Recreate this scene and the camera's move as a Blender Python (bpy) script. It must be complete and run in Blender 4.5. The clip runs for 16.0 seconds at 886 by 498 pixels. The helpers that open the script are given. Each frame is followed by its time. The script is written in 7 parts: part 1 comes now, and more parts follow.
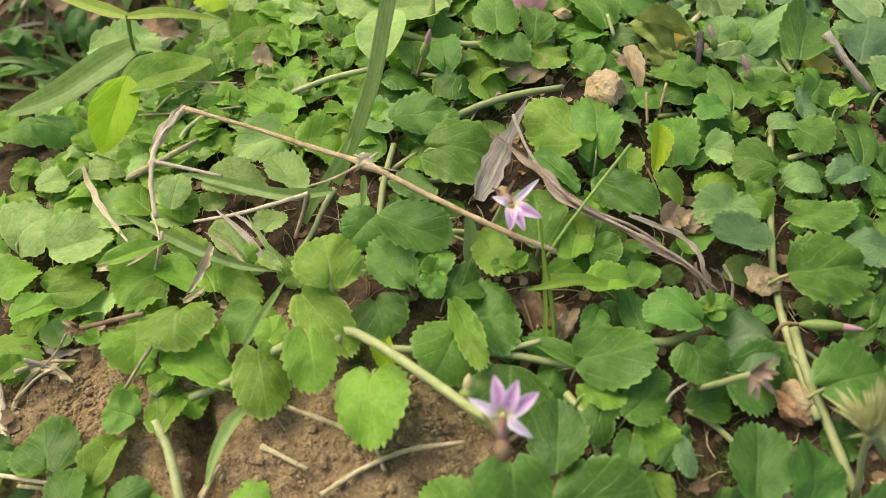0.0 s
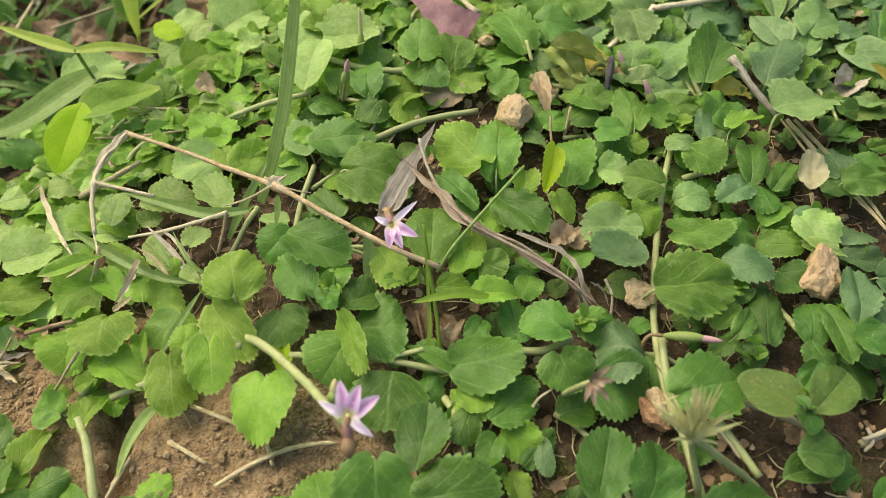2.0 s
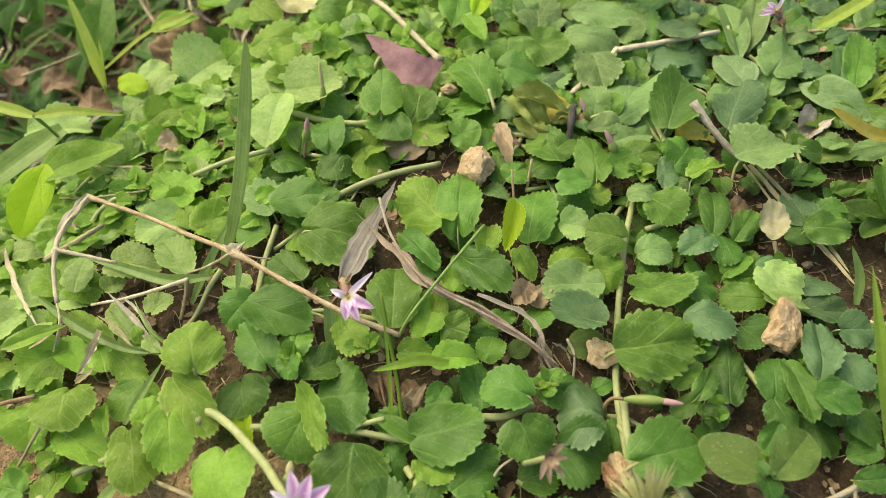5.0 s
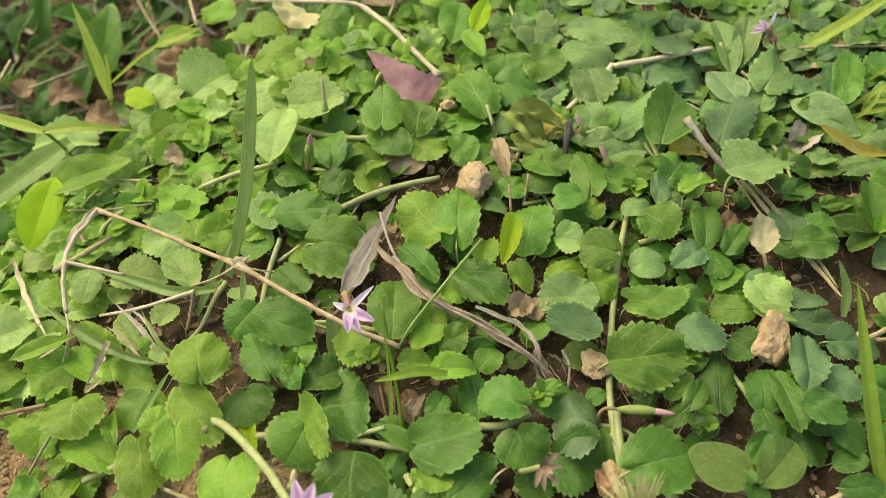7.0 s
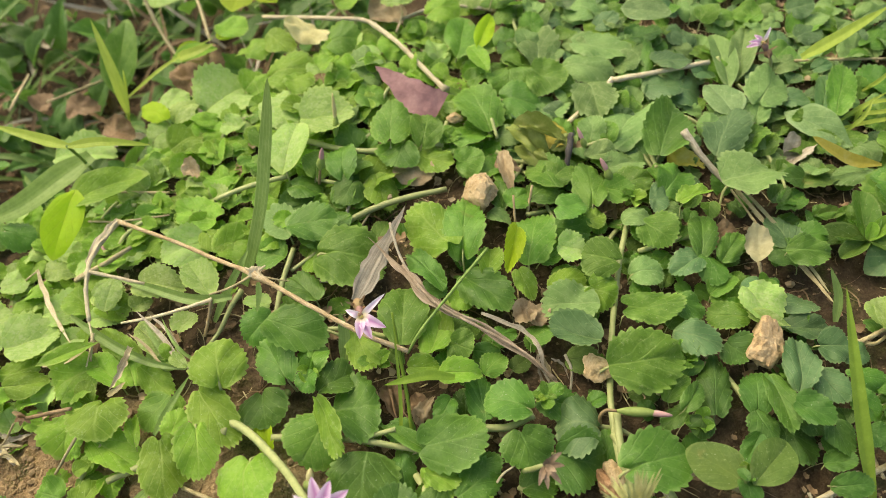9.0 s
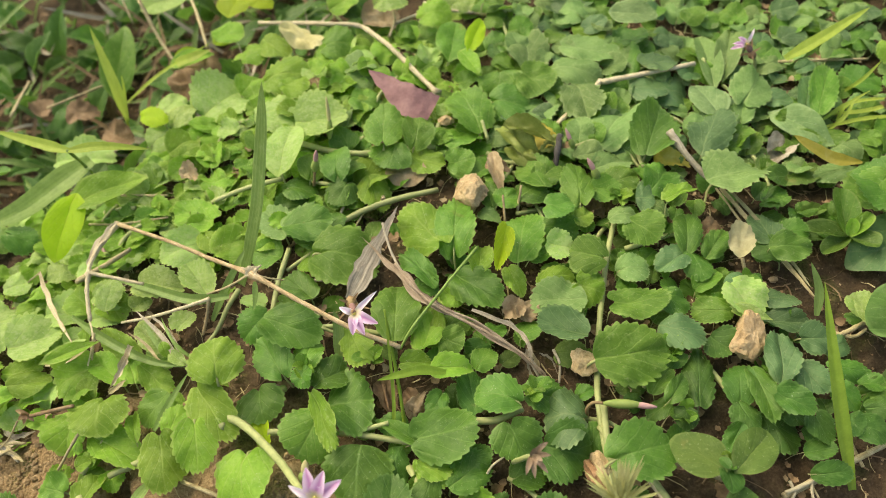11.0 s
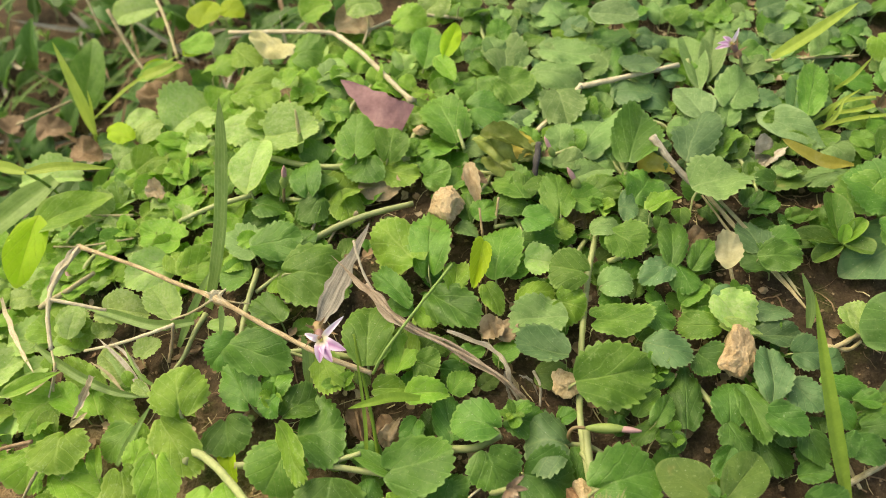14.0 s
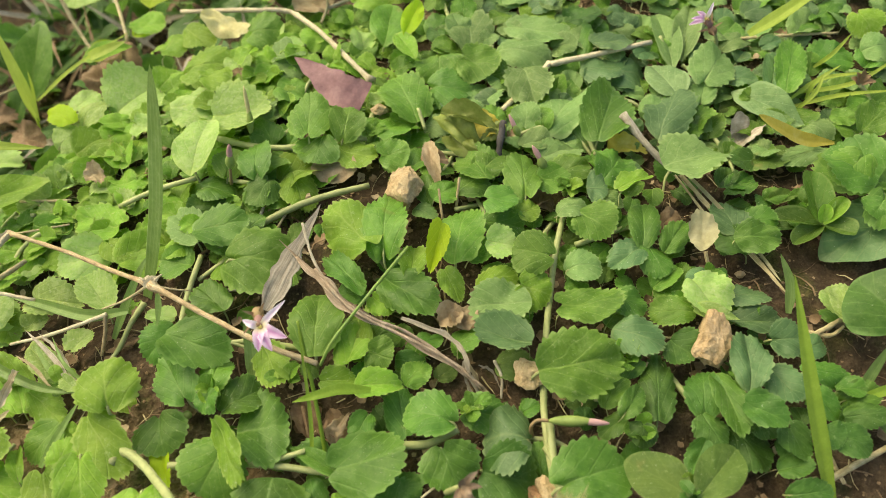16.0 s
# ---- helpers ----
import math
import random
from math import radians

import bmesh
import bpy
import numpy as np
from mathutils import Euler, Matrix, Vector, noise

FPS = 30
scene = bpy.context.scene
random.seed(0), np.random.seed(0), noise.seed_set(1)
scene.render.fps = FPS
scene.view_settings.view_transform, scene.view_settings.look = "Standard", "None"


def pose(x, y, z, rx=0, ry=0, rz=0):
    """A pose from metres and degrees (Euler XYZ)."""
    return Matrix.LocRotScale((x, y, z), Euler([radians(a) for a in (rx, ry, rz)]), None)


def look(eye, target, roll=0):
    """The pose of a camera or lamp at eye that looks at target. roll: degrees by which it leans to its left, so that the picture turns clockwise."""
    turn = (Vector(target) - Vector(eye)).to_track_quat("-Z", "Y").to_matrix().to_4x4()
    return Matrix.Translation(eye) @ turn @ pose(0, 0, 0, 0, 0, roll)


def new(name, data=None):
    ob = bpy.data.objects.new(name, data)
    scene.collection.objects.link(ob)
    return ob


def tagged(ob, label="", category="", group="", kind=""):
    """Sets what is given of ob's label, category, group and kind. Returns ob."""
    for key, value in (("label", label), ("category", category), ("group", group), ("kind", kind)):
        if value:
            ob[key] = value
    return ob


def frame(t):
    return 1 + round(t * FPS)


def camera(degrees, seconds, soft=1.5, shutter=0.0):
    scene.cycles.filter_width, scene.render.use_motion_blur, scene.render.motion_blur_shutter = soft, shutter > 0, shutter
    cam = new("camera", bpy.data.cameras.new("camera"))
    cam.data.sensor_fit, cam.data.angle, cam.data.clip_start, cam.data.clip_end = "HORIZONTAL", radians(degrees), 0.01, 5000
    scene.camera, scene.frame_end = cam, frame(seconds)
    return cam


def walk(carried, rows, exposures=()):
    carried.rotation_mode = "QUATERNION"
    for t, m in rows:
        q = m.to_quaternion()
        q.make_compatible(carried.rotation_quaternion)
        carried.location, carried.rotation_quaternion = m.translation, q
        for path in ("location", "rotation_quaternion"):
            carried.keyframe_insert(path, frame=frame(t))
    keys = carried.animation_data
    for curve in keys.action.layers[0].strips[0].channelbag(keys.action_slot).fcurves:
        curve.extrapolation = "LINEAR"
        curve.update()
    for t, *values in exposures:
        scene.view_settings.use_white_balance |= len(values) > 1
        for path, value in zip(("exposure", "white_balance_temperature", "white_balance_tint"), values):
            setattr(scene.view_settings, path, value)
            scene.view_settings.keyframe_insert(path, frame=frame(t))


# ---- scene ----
cam = camera(60.0, 16.0, soft=0.8)
cam.data.dof.use_dof = True
cam.data.dof.focus_distance = 0.181
cam.data.dof.aperture_fstop = 20.0
# seconds, place in metres, turn in degrees
ROWS = [
    (0, -0.03874, -0.10864, 0.13803, 34.514, -0.447, 0.649),
    (0.5, -0.0293, -0.10911, 0.14162, 35.005, 0.082, 1.552),
    (1, -0.03306, -0.11856, 0.14009, 34.81, 0.183, 2.064),
    (1.5, -0.01757, -0.11711, 0.14593, 34.75, 1.015, 2.565),
    (2, -0.00773, -0.1135, 0.15008, 34.856, 1.939, 2.452),
    (2.5, -0.00105, -0.10745, 0.15008, 34.728, 2.501, 1.813),
    (3, -0.00106, -0.10457, 0.15185, 34.702, 2.349, 1.649),
    (3.5, -0.00194, -0.10361, 0.15804, 34.724, 2.445, 1.48),
    (4, -0.00255, -0.10122, 0.15915, 34.773, 2.689, 1.202),
    (4.2, -0.00079, -0.10084, 0.15695, 34.799, 2.918, 0.995),
    (6.5, 0.00145, -0.10297, 0.15907, 34.988, 2.586, 1.102),
    (7, 0.00136, -0.10253, 0.16263, 35.122, 2.79, 1.077),
    (7.5, 0.00239, -0.10361, 0.1669, 35.159, 2.977, 0.986),
    (8, 0.00158, -0.10646, 0.17037, 35.249, 3.092, 1.115),
    (8.5, 0.0006, -0.1042, 0.17161, 35.311, 3.211, 0.955),
    (9, 0.00131, -0.10629, 0.16965, 35.51, 3.227, 1.116),
    (9.2, 0.0032, -0.10562, 0.16944, 35.366, 3.25, 1.085),
    (11.3, 0.00418, -0.11263, 0.17533, 35.872, 3.588, 0.772),
    (11.5, 0.00851, -0.11975, 0.18723, 36.341, 4, 0.928),
    (12, 0.00741, -0.10979, 0.17772, 36.291, 4.247, 0.306),
    (12.5, 0.00285, -0.10538, 0.15892, 36.052, 4.224, 0.168),
    (13, 0.00314, -0.10289, 0.15878, 35.891, 3.895, 0.206),
    (13.5, 0.00615, -0.10342, 0.1617, 36.076, 3.895, -0.158),
    (14, 0.01008, -0.10128, 0.16824, 35.56, 4.312, -0.337),
    (14.5, 0.01835, -0.0964, 0.16568, 36.025, 4.156, -0.483),
    (15, 0.01728, -0.09975, 0.16313, 35.892, 4.33, -0.864),
    (15.5, 0.01701, -0.09805, 0.16006, 36.22, 3.939, -1.124),
    (16, 0.01581, -0.09836, 0.15386, 36.013, 3.534, -1.204),
]
walk(cam, [(t, pose(x, y, z, rx, ry, rz)) for t, x, y, z, rx, ry, rz in ROWS], exposures=[(0.0, 0.78, 7050, 9), (1.5, 0.80, 7150, 8), (3.5, 0.92, 7300, 7), (7.0, 0.84, 7600, 5), (9.0, 0.90, 7750, 5), (11.4, 0.89, 7850, 4), (12.0, 1.03, 7900, 4), (12.6, 0.95, 7900, 4), (14.5, 0.98, 8000, 3), (16.0, 0.95, 8000, 2)])

# ---- light: bright, thinly overcast day, the sun behind haze on the upper left ----
SUN_UP, SUN_ROUND = 52.0, -50.0
world = bpy.data.worlds.new("sky")
scene.world = world
world.use_nodes = True
wn = world.node_tree
sky = wn.nodes.new("ShaderNodeTexSky")
sky.sky_type = "NISHITA"
sky.sun_disc = False
sky.sun_elevation = radians(SUN_UP)
sky.sun_rotation = radians(SUN_ROUND)
sky.air_density, sky.dust_density, sky.ozone_density = 1.0, 4.0, 0.6
wn.links.new(sky.outputs["Color"], wn.nodes["Background"].inputs["Color"])
wn.nodes["Background"].inputs["Strength"].default_value = 0.15
sun = new("sun", bpy.data.lights.new("sun", "SUN"))
sun.data.energy, sun.data.angle, sun.data.color = 1.45, radians(55.0), (1.0, 0.95, 0.84)
az = radians(SUN_ROUND)
sun_way = Vector((math.sin(az) * math.cos(radians(SUN_UP)), math.cos(az) * math.cos(radians(SUN_UP)), math.sin(radians(SUN_UP))))
sun.matrix_world = look(sun_way * 3, (0, 0, 0))

MM = 0.001


# ---- materials ----
def shader(name):
    mat = bpy.data.materials.new(name)
    mat.use_nodes = True
    nt = mat.node_tree
    return mat, nt, nt.nodes["Principled BSDF"], nt.nodes["Material Output"]


def node(nt, kind, **values):
    n = nt.nodes.new(kind)
    for key, value in values.items():
        n.inputs[key].default_value = value
    return n


def math_node(nt, op, a, b=None):
    n = nt.nodes.new("ShaderNodeMath")
    n.operation = op
    for i, v in enumerate((a, b)):
        if v is None:
            continue
        if isinstance(v, (int, float)):
            n.inputs[i].default_value = v
        else:
            nt.links.new(v, n.inputs[i])
    return n.outputs[0]


def ramp(nt, fac, stops):
    n = nt.nodes.new("ShaderNodeValToRGB")
    while len(n.color_ramp.elements) < len(stops):
        n.color_ramp.elements.new(0.5)
    for e, (p, c) in zip(n.color_ramp.elements, stops):
        e.position, e.color = p, (*c, 1) if len(c) == 3 else c
    nt.links.new(fac, n.inputs["Fac"])
    return n.outputs["Color"]


def mix(nt, fac, a, b, blend="MIX"):
    n = nt.nodes.new("ShaderNodeMix")
    n.data_type, n.blend_type = "RGBA", blend
    for key, v in ((0, fac), (6, a), (7, b)):
        if isinstance(v, (int, float)):
            n.inputs[key].default_value = v
        elif isinstance(v, tuple):
            n.inputs[key].default_value = (*v, 1)
        else:
            nt.links.new(v, n.inputs[key])
    return n.outputs[2]


def noise_tex(nt, coord, scale, detail=4.0, rough=0.55):
    n = node(nt, "ShaderNodeTexNoise", Scale=scale, Detail=detail, Roughness=rough)
    nt.links.new(coord, n.inputs["Vector"])
    return n.outputs["Fac"]


def leaf_material(name, light, dark, vein, dusty=0.0, rough=0.42, through_light=0.35, laterals=3.6):
    """A leaf blade: midrib, side veins, mottling, specks of dust, light shining through."""
    mat, nt, bsdf, out = shader(name)
    L = nt.links
    uv = nt.nodes.new("ShaderNodeUVMap").outputs[0]
    sep = nt.nodes.new("ShaderNodeSeparateXYZ")
    L.new(uv, sep.inputs[0])
    geo = nt.nodes.new("ShaderNodeNewGeometry").outputs["Position"]
    info = nt.nodes.new("ShaderNodeObjectInfo").outputs["Random"]
    wob = noise_tex(nt, geo, 160.0, 2.0)
    across = math_node(nt, "SUBTRACT", math_node(nt, "ADD", sep.outputs[0], math_node(nt, "MULTIPLY", math_node(nt, "SUBTRACT", wob, 0.5), 0.08)), 0.5)
    side = math_node(nt, "ABSOLUTE", across)
    # midrib, and side veins that fan out from low on it
    rib = math_node(nt, "MAXIMUM", math_node(nt, "SUBTRACT", 1.0, math_node(nt, "MULTIPLY", side, 34.0)), 0.0)
    rib = math_node(nt, "MULTIPLY", rib, math_node(nt, "SUBTRACT", 1.0, math_node(nt, "MULTIPLY", sep.outputs[1], 0.75)))
    lat = math_node(nt, "SUBTRACT", sep.outputs[1], math_node(nt, "MULTIPLY", math_node(nt, "POWER", side, 0.8), 1.25))
    lat = math_node(nt, "ADD", lat, math_node(nt, "MULTIPLY", wob, 0.16))
    lat = math_node(nt, "ABSOLUTE", math_node(nt, "SUBTRACT", math_node(nt, "FRACT", math_node(nt, "MULTIPLY", lat, laterals)), 0.5))
    lat = math_node(nt, "MAXIMUM", math_node(nt, "SUBTRACT", 1.0, math_node(nt, "MULTIPLY", lat, 11.0)), 0.0)
    veins = math_node(nt, "MAXIMUM", rib, math_node(nt, "MULTIPLY", lat, 0.46))
    mott = noise_tex(nt, geo, 170.0, 5.0, 0.55)
    pores = noise_tex(nt, geo, 1100.0, 3.0, 0.6)
    col = ramp(nt, math_node(nt, "ADD", math_node(nt, "MULTIPLY", mott, 0.66), math_node(nt, "MULTIPLY", pores, 0.34)), [(0.39, dark), (0.61, light)])
    tone = nt.nodes.new("ShaderNodeHueSaturation")
    L.new(math_node(nt, "ADD", 0.492, math_node(nt, "MULTIPLY", info, 0.018)), tone.inputs["Hue"])
    L.new(math_node(nt, "ADD", 0.76, math_node(nt, "MULTIPLY", info, 0.44)), tone.inputs["Value"])
    tone.inputs["Saturation"].default_value = 1.0
    L.new(col, tone.inputs["Color"])
    col = mix(nt, math_node(nt, "MULTIPLY", veins, 0.62), tone.outputs[0], vein)
    # a paler rim
    du = math_node(nt, "SUBTRACT", sep.outputs[0], 0.5)
    dv = math_node(nt, "SUBTRACT", sep.outputs[1], 0.5)
    rim = math_node(nt, "ADD", math_node(nt, "MULTIPLY", du, du), math_node(nt, "MULTIPLY", dv, dv))
    rim_m = ramp(nt, rim, [(0.21, (0, 0, 0)), (0.245, (1, 1, 1))])
    col = mix(nt, math_node(nt, "MULTIPLY", rim_m, 0.5), col, vein)
    # dry tan blotches and pale grains of dust
    blot = noise_tex(nt, geo, 95.0, 3.0, 0.6)
    blot_m = ramp(nt, blot, [(0.70, (0, 0, 0)), (0.76, (1, 1, 1))])
    col = mix(nt, math_node(nt, "MULTIPLY", blot_m, 0.35), col, (0.30, 0.22, 0.08))
    fine = noise_tex(nt, geo, 900.0, 3.0, 0.7)
    grains = ramp(nt, fine, [(0.64 - 0.12 * dusty, (0, 0, 0)), (0.74 - 0.06 * dusty, (1, 1, 1))])
    col = mix(nt, math_node(nt, "MULTIPLY", grains, 0.08 + 0.55 * dusty), col, (0.46, 0.55, 0.26))
    bloom = ramp(nt, math_node(nt, "ADD", math_node(nt, "MULTIPLY", noise_tex(nt, geo, 330.0, 3.0, 0.65), 0.75), math_node(nt, "MULTIPLY", pores, 0.25)), [(0.50, (0, 0, 0)), (0.60, (1, 1, 1))])
    col = mix(nt, math_node(nt, "MULTIPLY", bloom, 0.02 + 0.36 * dusty ** 2), col, (0.52, 0.63, 0.27))
    specks = ramp(nt, noise_tex(nt, geo, 2300.0, 2.0, 0.5), [(0.70, (0, 0, 0)), (0.75, (1, 1, 1))])
    col = mix(nt, math_node(nt, "MULTIPLY", specks, 0.25 + 0.3 * dusty), col, (0.62, 0.66, 0.50))
    L.new(col, bsdf.inputs["Base Color"])
    L.new(math_node(nt, "ADD", rough, math_node(nt, "MULTIPLY", mott, 0.25)), bsdf.inputs["Roughness"])
    bsdf.inputs["Specular IOR Level"].default_value = 0.30
    relief = math_node(nt, "ADD", math_node(nt, "MULTIPLY", veins, -0.35), math_node(nt, "MULTIPLY", noise_tex(nt, geo, 900.0, 4.0, 0.6), 0.55))
    relief = math_node(nt, "ADD", relief, math_node(nt, "MULTIPLY", noise_tex(nt, geo, 150.0, 2.0), 1.8))
    bump = node(nt, "ShaderNodeBump", Strength=0.6, Distance=0.0006)
    L.new(relief, bump.inputs["Height"])
    L.new(bump.outputs[0], bsdf.inputs["Normal"])
    tr = nt.nodes.new("ShaderNodeBsdfTranslucent")
    L.new(mix(nt, 0.3, col, (0.21, 0.42, 0.07), "MIX"), tr.inputs["Color"])
    L.new(bump.outputs[0], tr.inputs["Normal"])
    both = nt.nodes.new("ShaderNodeMixShader")
    both.inputs[0].default_value = through_light + 0.06
    L.new(bsdf.outputs[0], both.inputs[1])
    L.new(tr.outputs[0], both.inputs[2])
    L.new(both.outputs[0], out.inputs["Surface"])
    return mat


def fibre_material(name, stops, scale=260.0, rough=0.7, bump_m=0.0004, stretch=(1, 1, 1), through_light=0.0, spots=None, stripes=0, fibres=0.0):
    """Stalks, straw, dry leaves, bark, soil crumbs: noise at two scales through a colour ramp, with relief."""
    mat, nt, bsdf, out = shader(name)
    L = nt.links
    tc = nt.nodes.new("ShaderNodeNewGeometry").outputs["Position"]
    mp = node(nt, "ShaderNodeMapping", Scale=stretch)
    L.new(tc, mp.inputs["Vector"])
    big = noise_tex(nt, mp.outputs[0], scale, 5.0, 0.62)
    fine = noise_tex(nt, mp.outputs[0], scale * 5.0, 4.0, 0.65)
    fac = math_node(nt, "ADD", math_node(nt, "MULTIPLY", big, 0.65), math_node(nt, "MULTIPLY", fine, 0.35))
    if fibres:
        # long fibres, and darker weathered stretches, along the stalk
        along = node(nt, "ShaderNodeMapping", Scale=(9.0, 0.5, 1.0))
        L.new(nt.nodes.new("ShaderNodeUVMap").outputs[0], along.inputs["Vector"])
        streak = noise_tex(nt, along.outputs[0], 1.0, 6.0, 0.7)
        fac = math_node(nt, "ADD", math_node(nt, "MULTIPLY", fac, 1.0 - fibres), math_node(nt, "MULTIPLY", streak, fibres))
        fac = math_node(nt, "ADD", math_node(nt, "MULTIPLY", math_node(nt, "SUBTRACT", fac, 0.5), 1.7), 0.5)
    col = ramp(nt, fac, stops)
    if spots:
        sp = ramp(nt, noise_tex(nt, tc, scale * 1.7, 3.0), [(0.60, (0, 0, 0)), (0.68, (1, 1, 1))])
        col = mix(nt, math_node(nt, "MULTIPLY", sp, 0.6), col, spots)
    if stripes:
        sep = nt.nodes.new("ShaderNodeSeparateXYZ")
        L.new(nt.nodes.new("ShaderNodeUVMap").outputs[0], sep.inputs[0])
        line = math_node(nt, "SINE", math_node(nt, "ADD", math_node(nt, "MULTIPLY", sep.outputs[0], 6.283 * stripes), math_node(nt, "MULTIPLY", big, 2.0)))
        col = mix(nt, math_node(nt, "MULTIPLY", math_node(nt, "MAXIMUM", line, 0.0), 0.22), col, stops[-1][1])
        fac = math_node(nt, "ADD", fac, math_node(nt, "MULTIPLY", line, 0.05))
    info = nt.nodes.new("ShaderNodeObjectInfo").outputs["Random"]
    tone = nt.nodes.new("ShaderNodeHueSaturation")
    L.new(math_node(nt, "ADD", 0.85, math_node(nt, "MULTIPLY", info, 0.3)), tone.inputs["Value"])
    L.new(col, tone.inputs["Color"])
    L.new(tone.outputs[0], bsdf.inputs["Base Color"])
    bsdf.inputs["Roughness"].default_value = rough
    bsdf.inputs["Specular IOR Level"].default_value = 0.3
    bump = node(nt, "ShaderNodeBump", Strength=0.8, Distance=bump_m)
    L.new(fac, bump.inputs["Height"])
    L.new(bump.outputs[0], bsdf.inputs["Normal"])
    if through_light:
        tr = nt.nodes.new("ShaderNodeBsdfTranslucent")
        L.new(tone.outputs[0], tr.inputs["Color"])
        both = nt.nodes.new("ShaderNodeMixShader")
        both.inputs[0].default_value = through_light
        L.new(bsdf.outputs[0], both.inputs[1])
        L.new(tr.outputs[0], both.inputs[2])
        L.new(both.outputs[0], out.inputs["Surface"])
    return mat


LEAF = {
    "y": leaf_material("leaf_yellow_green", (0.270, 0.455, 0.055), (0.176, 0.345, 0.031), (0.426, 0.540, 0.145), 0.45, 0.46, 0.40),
    "v": leaf_material("leaf_young_bright", (0.456, 0.640, 0.028), (0.380, 0.570, 0.022), (0.532, 0.680, 0.072), 0.0, 0.42, 0.5),
    "m": leaf_material("leaf_mid_green", (0.148, 0.292, 0.037), (0.094, 0.212, 0.021), (0.275, 0.420, 0.095), 0.35, 0.38, 0.33),
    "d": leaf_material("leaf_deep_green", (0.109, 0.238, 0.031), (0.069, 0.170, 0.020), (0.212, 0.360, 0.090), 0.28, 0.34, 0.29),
    # deepest green; its colour also stands in for shade on the near right
    "k": leaf_material("leaf_dark_shaded_green", (0.078, 0.176, 0.027), (0.049, 0.124, 0.016), (0.158, 0.280, 0.073), 0.2, 0.36, 0.26),
    # b, q and g hold extra blue for the sky haze over the far right
    "b": leaf_material("leaf_blue_green", (0.125, 0.230, 0.084), (0.080, 0.165, 0.055), (0.239, 0.340, 0.134), 0.2, 0.34, 0.25),
    "l": leaf_material("leaf_dull_olive", (0.109, 0.174, 0.031), (0.074, 0.132, 0.021), (0.162, 0.230, 0.057), 0.3, 0.55, 0.25),
    "q": leaf_material("leaf_bloomy_grey", (0.204, 0.315, 0.121), (0.142, 0.240, 0.080), (0.314, 0.430, 0.194), 0.5, 0.5, 0.25),
    "g": leaf_material("leaf_grey_green", (0.196, 0.315, 0.094), (0.133, 0.240, 0.060), (0.317, 0.42, 0.168), 0.4, 0.5, 0.25),
    # dust, with the glare of the left side lifted into the same pale colour
    "p": leaf_material("leaf_dusty_glare", (0.395, 0.56, 0.165), (0.262, 0.42, 0.100), (0.490, 0.620, 0.170), 1.0, 0.58, 0.35),
    "r": leaf_material("leaf_rosette", (0.119, 0.217, 0.035), (0.071, 0.150, 0.020), (0.222, 0.307, 0.082), 0.3, 0.36, 0.3, 3.0),
}
STEM = fibre_material("stem_pale_green", [(0.25, (0.19, 0.23, 0.08)), (0.55, (0.32, 0.35, 0.145)), (0.8, (0.44, 0.43, 0.23))], 240.0, 0.5, 0.0003)
STRAW = fibre_material("straw", [(0.2, (0.17, 0.13, 0.06)), (0.5, (0.46, 0.385, 0.205)), (0.8, (0.72, 0.645, 0.44))], 300.0, 0.7, 0.0005, fibres=0.55)
RUSTY = fibre_material("rusty_stalk", [(0.2, (0.22, 0.14, 0.07)), (0.5, (0.49, 0.36, 0.19)), (0.8, (0.72, 0.63, 0.44))], 260.0, 0.65, 0.0005, fibres=0.55)
GREYSTRAW = fibre_material("grey_dry_fibre", [(0.2, (0.20, 0.165, 0.115)), (0.5, (0.46, 0.405, 0.30)), (0.8, (0.70, 0.645, 0.52))], 300.0, 0.75, 0.0006, (1, 1, 1), 0.1, fibres=0.5)
GREYDRY = fibre_material("grey_dead_leaf", [(0.22, (0.12, 0.10, 0.075)), (0.5, (0.39, 0.345, 0.265)), (0.8, (0.64, 0.585, 0.48))], 420.0, 0.8, 0.0008, (1, 1, 1), 0.1, fibres=0.7)
BROWNDRY = fibre_material("brown_dry_leaf", [(0.25, (0.09, 0.055, 0.028)), (0.5, (0.25, 0.165, 0.09)), (0.75, (0.43, 0.32, 0.20))], 220.0, 0.75, 0.0006, (1, 1, 1), 0.2)
TANDRY = fibre_material("tan_dry_leaf", [(0.25, (0.20, 0.14, 0.075)), (0.5, (0.38, 0.29, 0.17)), (0.72, (0.54, 0.45, 0.30))], 220.0, 0.75, 0.0006, (1, 1, 1), 0.25)
YELLOWDRY = fibre_material("yellow_leaf", [(0.2, (0.40, 0.32, 0.04)), (0.5, (0.60, 0.50, 0.09)), (0.8, (0.74, 0.66, 0.26))], 160.0, 0.55, 0.0003, (1, 1, 1), 0.35)
OLIVEDRY = fibre_material("olive_leaf", [(0.25, (0.10, 0.13, 0.025)), (0.5, (0.19, 0.24, 0.05)), (0.75, (0.33, 0.34, 0.11))], 200.0, 0.5, 0.0004, (1, 1, 1), 0.25)
PURPLEDRY = fibre_material("purple_brown_leaf", [(0.2, (0.13, 0.062, 0.068)), (0.5, (0.235, 0.122, 0.125)), (0.8, (0.35, 0.215, 0.205))], 170.0, 0.6, 0.0005, (1, 1, 1), 0.15)
CRUMB = fibre_material("soil_crumb", [(0.25, (0.12, 0.075, 0.035)), (0.5, (0.27, 0.185, 0.095)), (0.75, (0.46, 0.35, 0.21))], 330.0, 0.9, 0.0009)
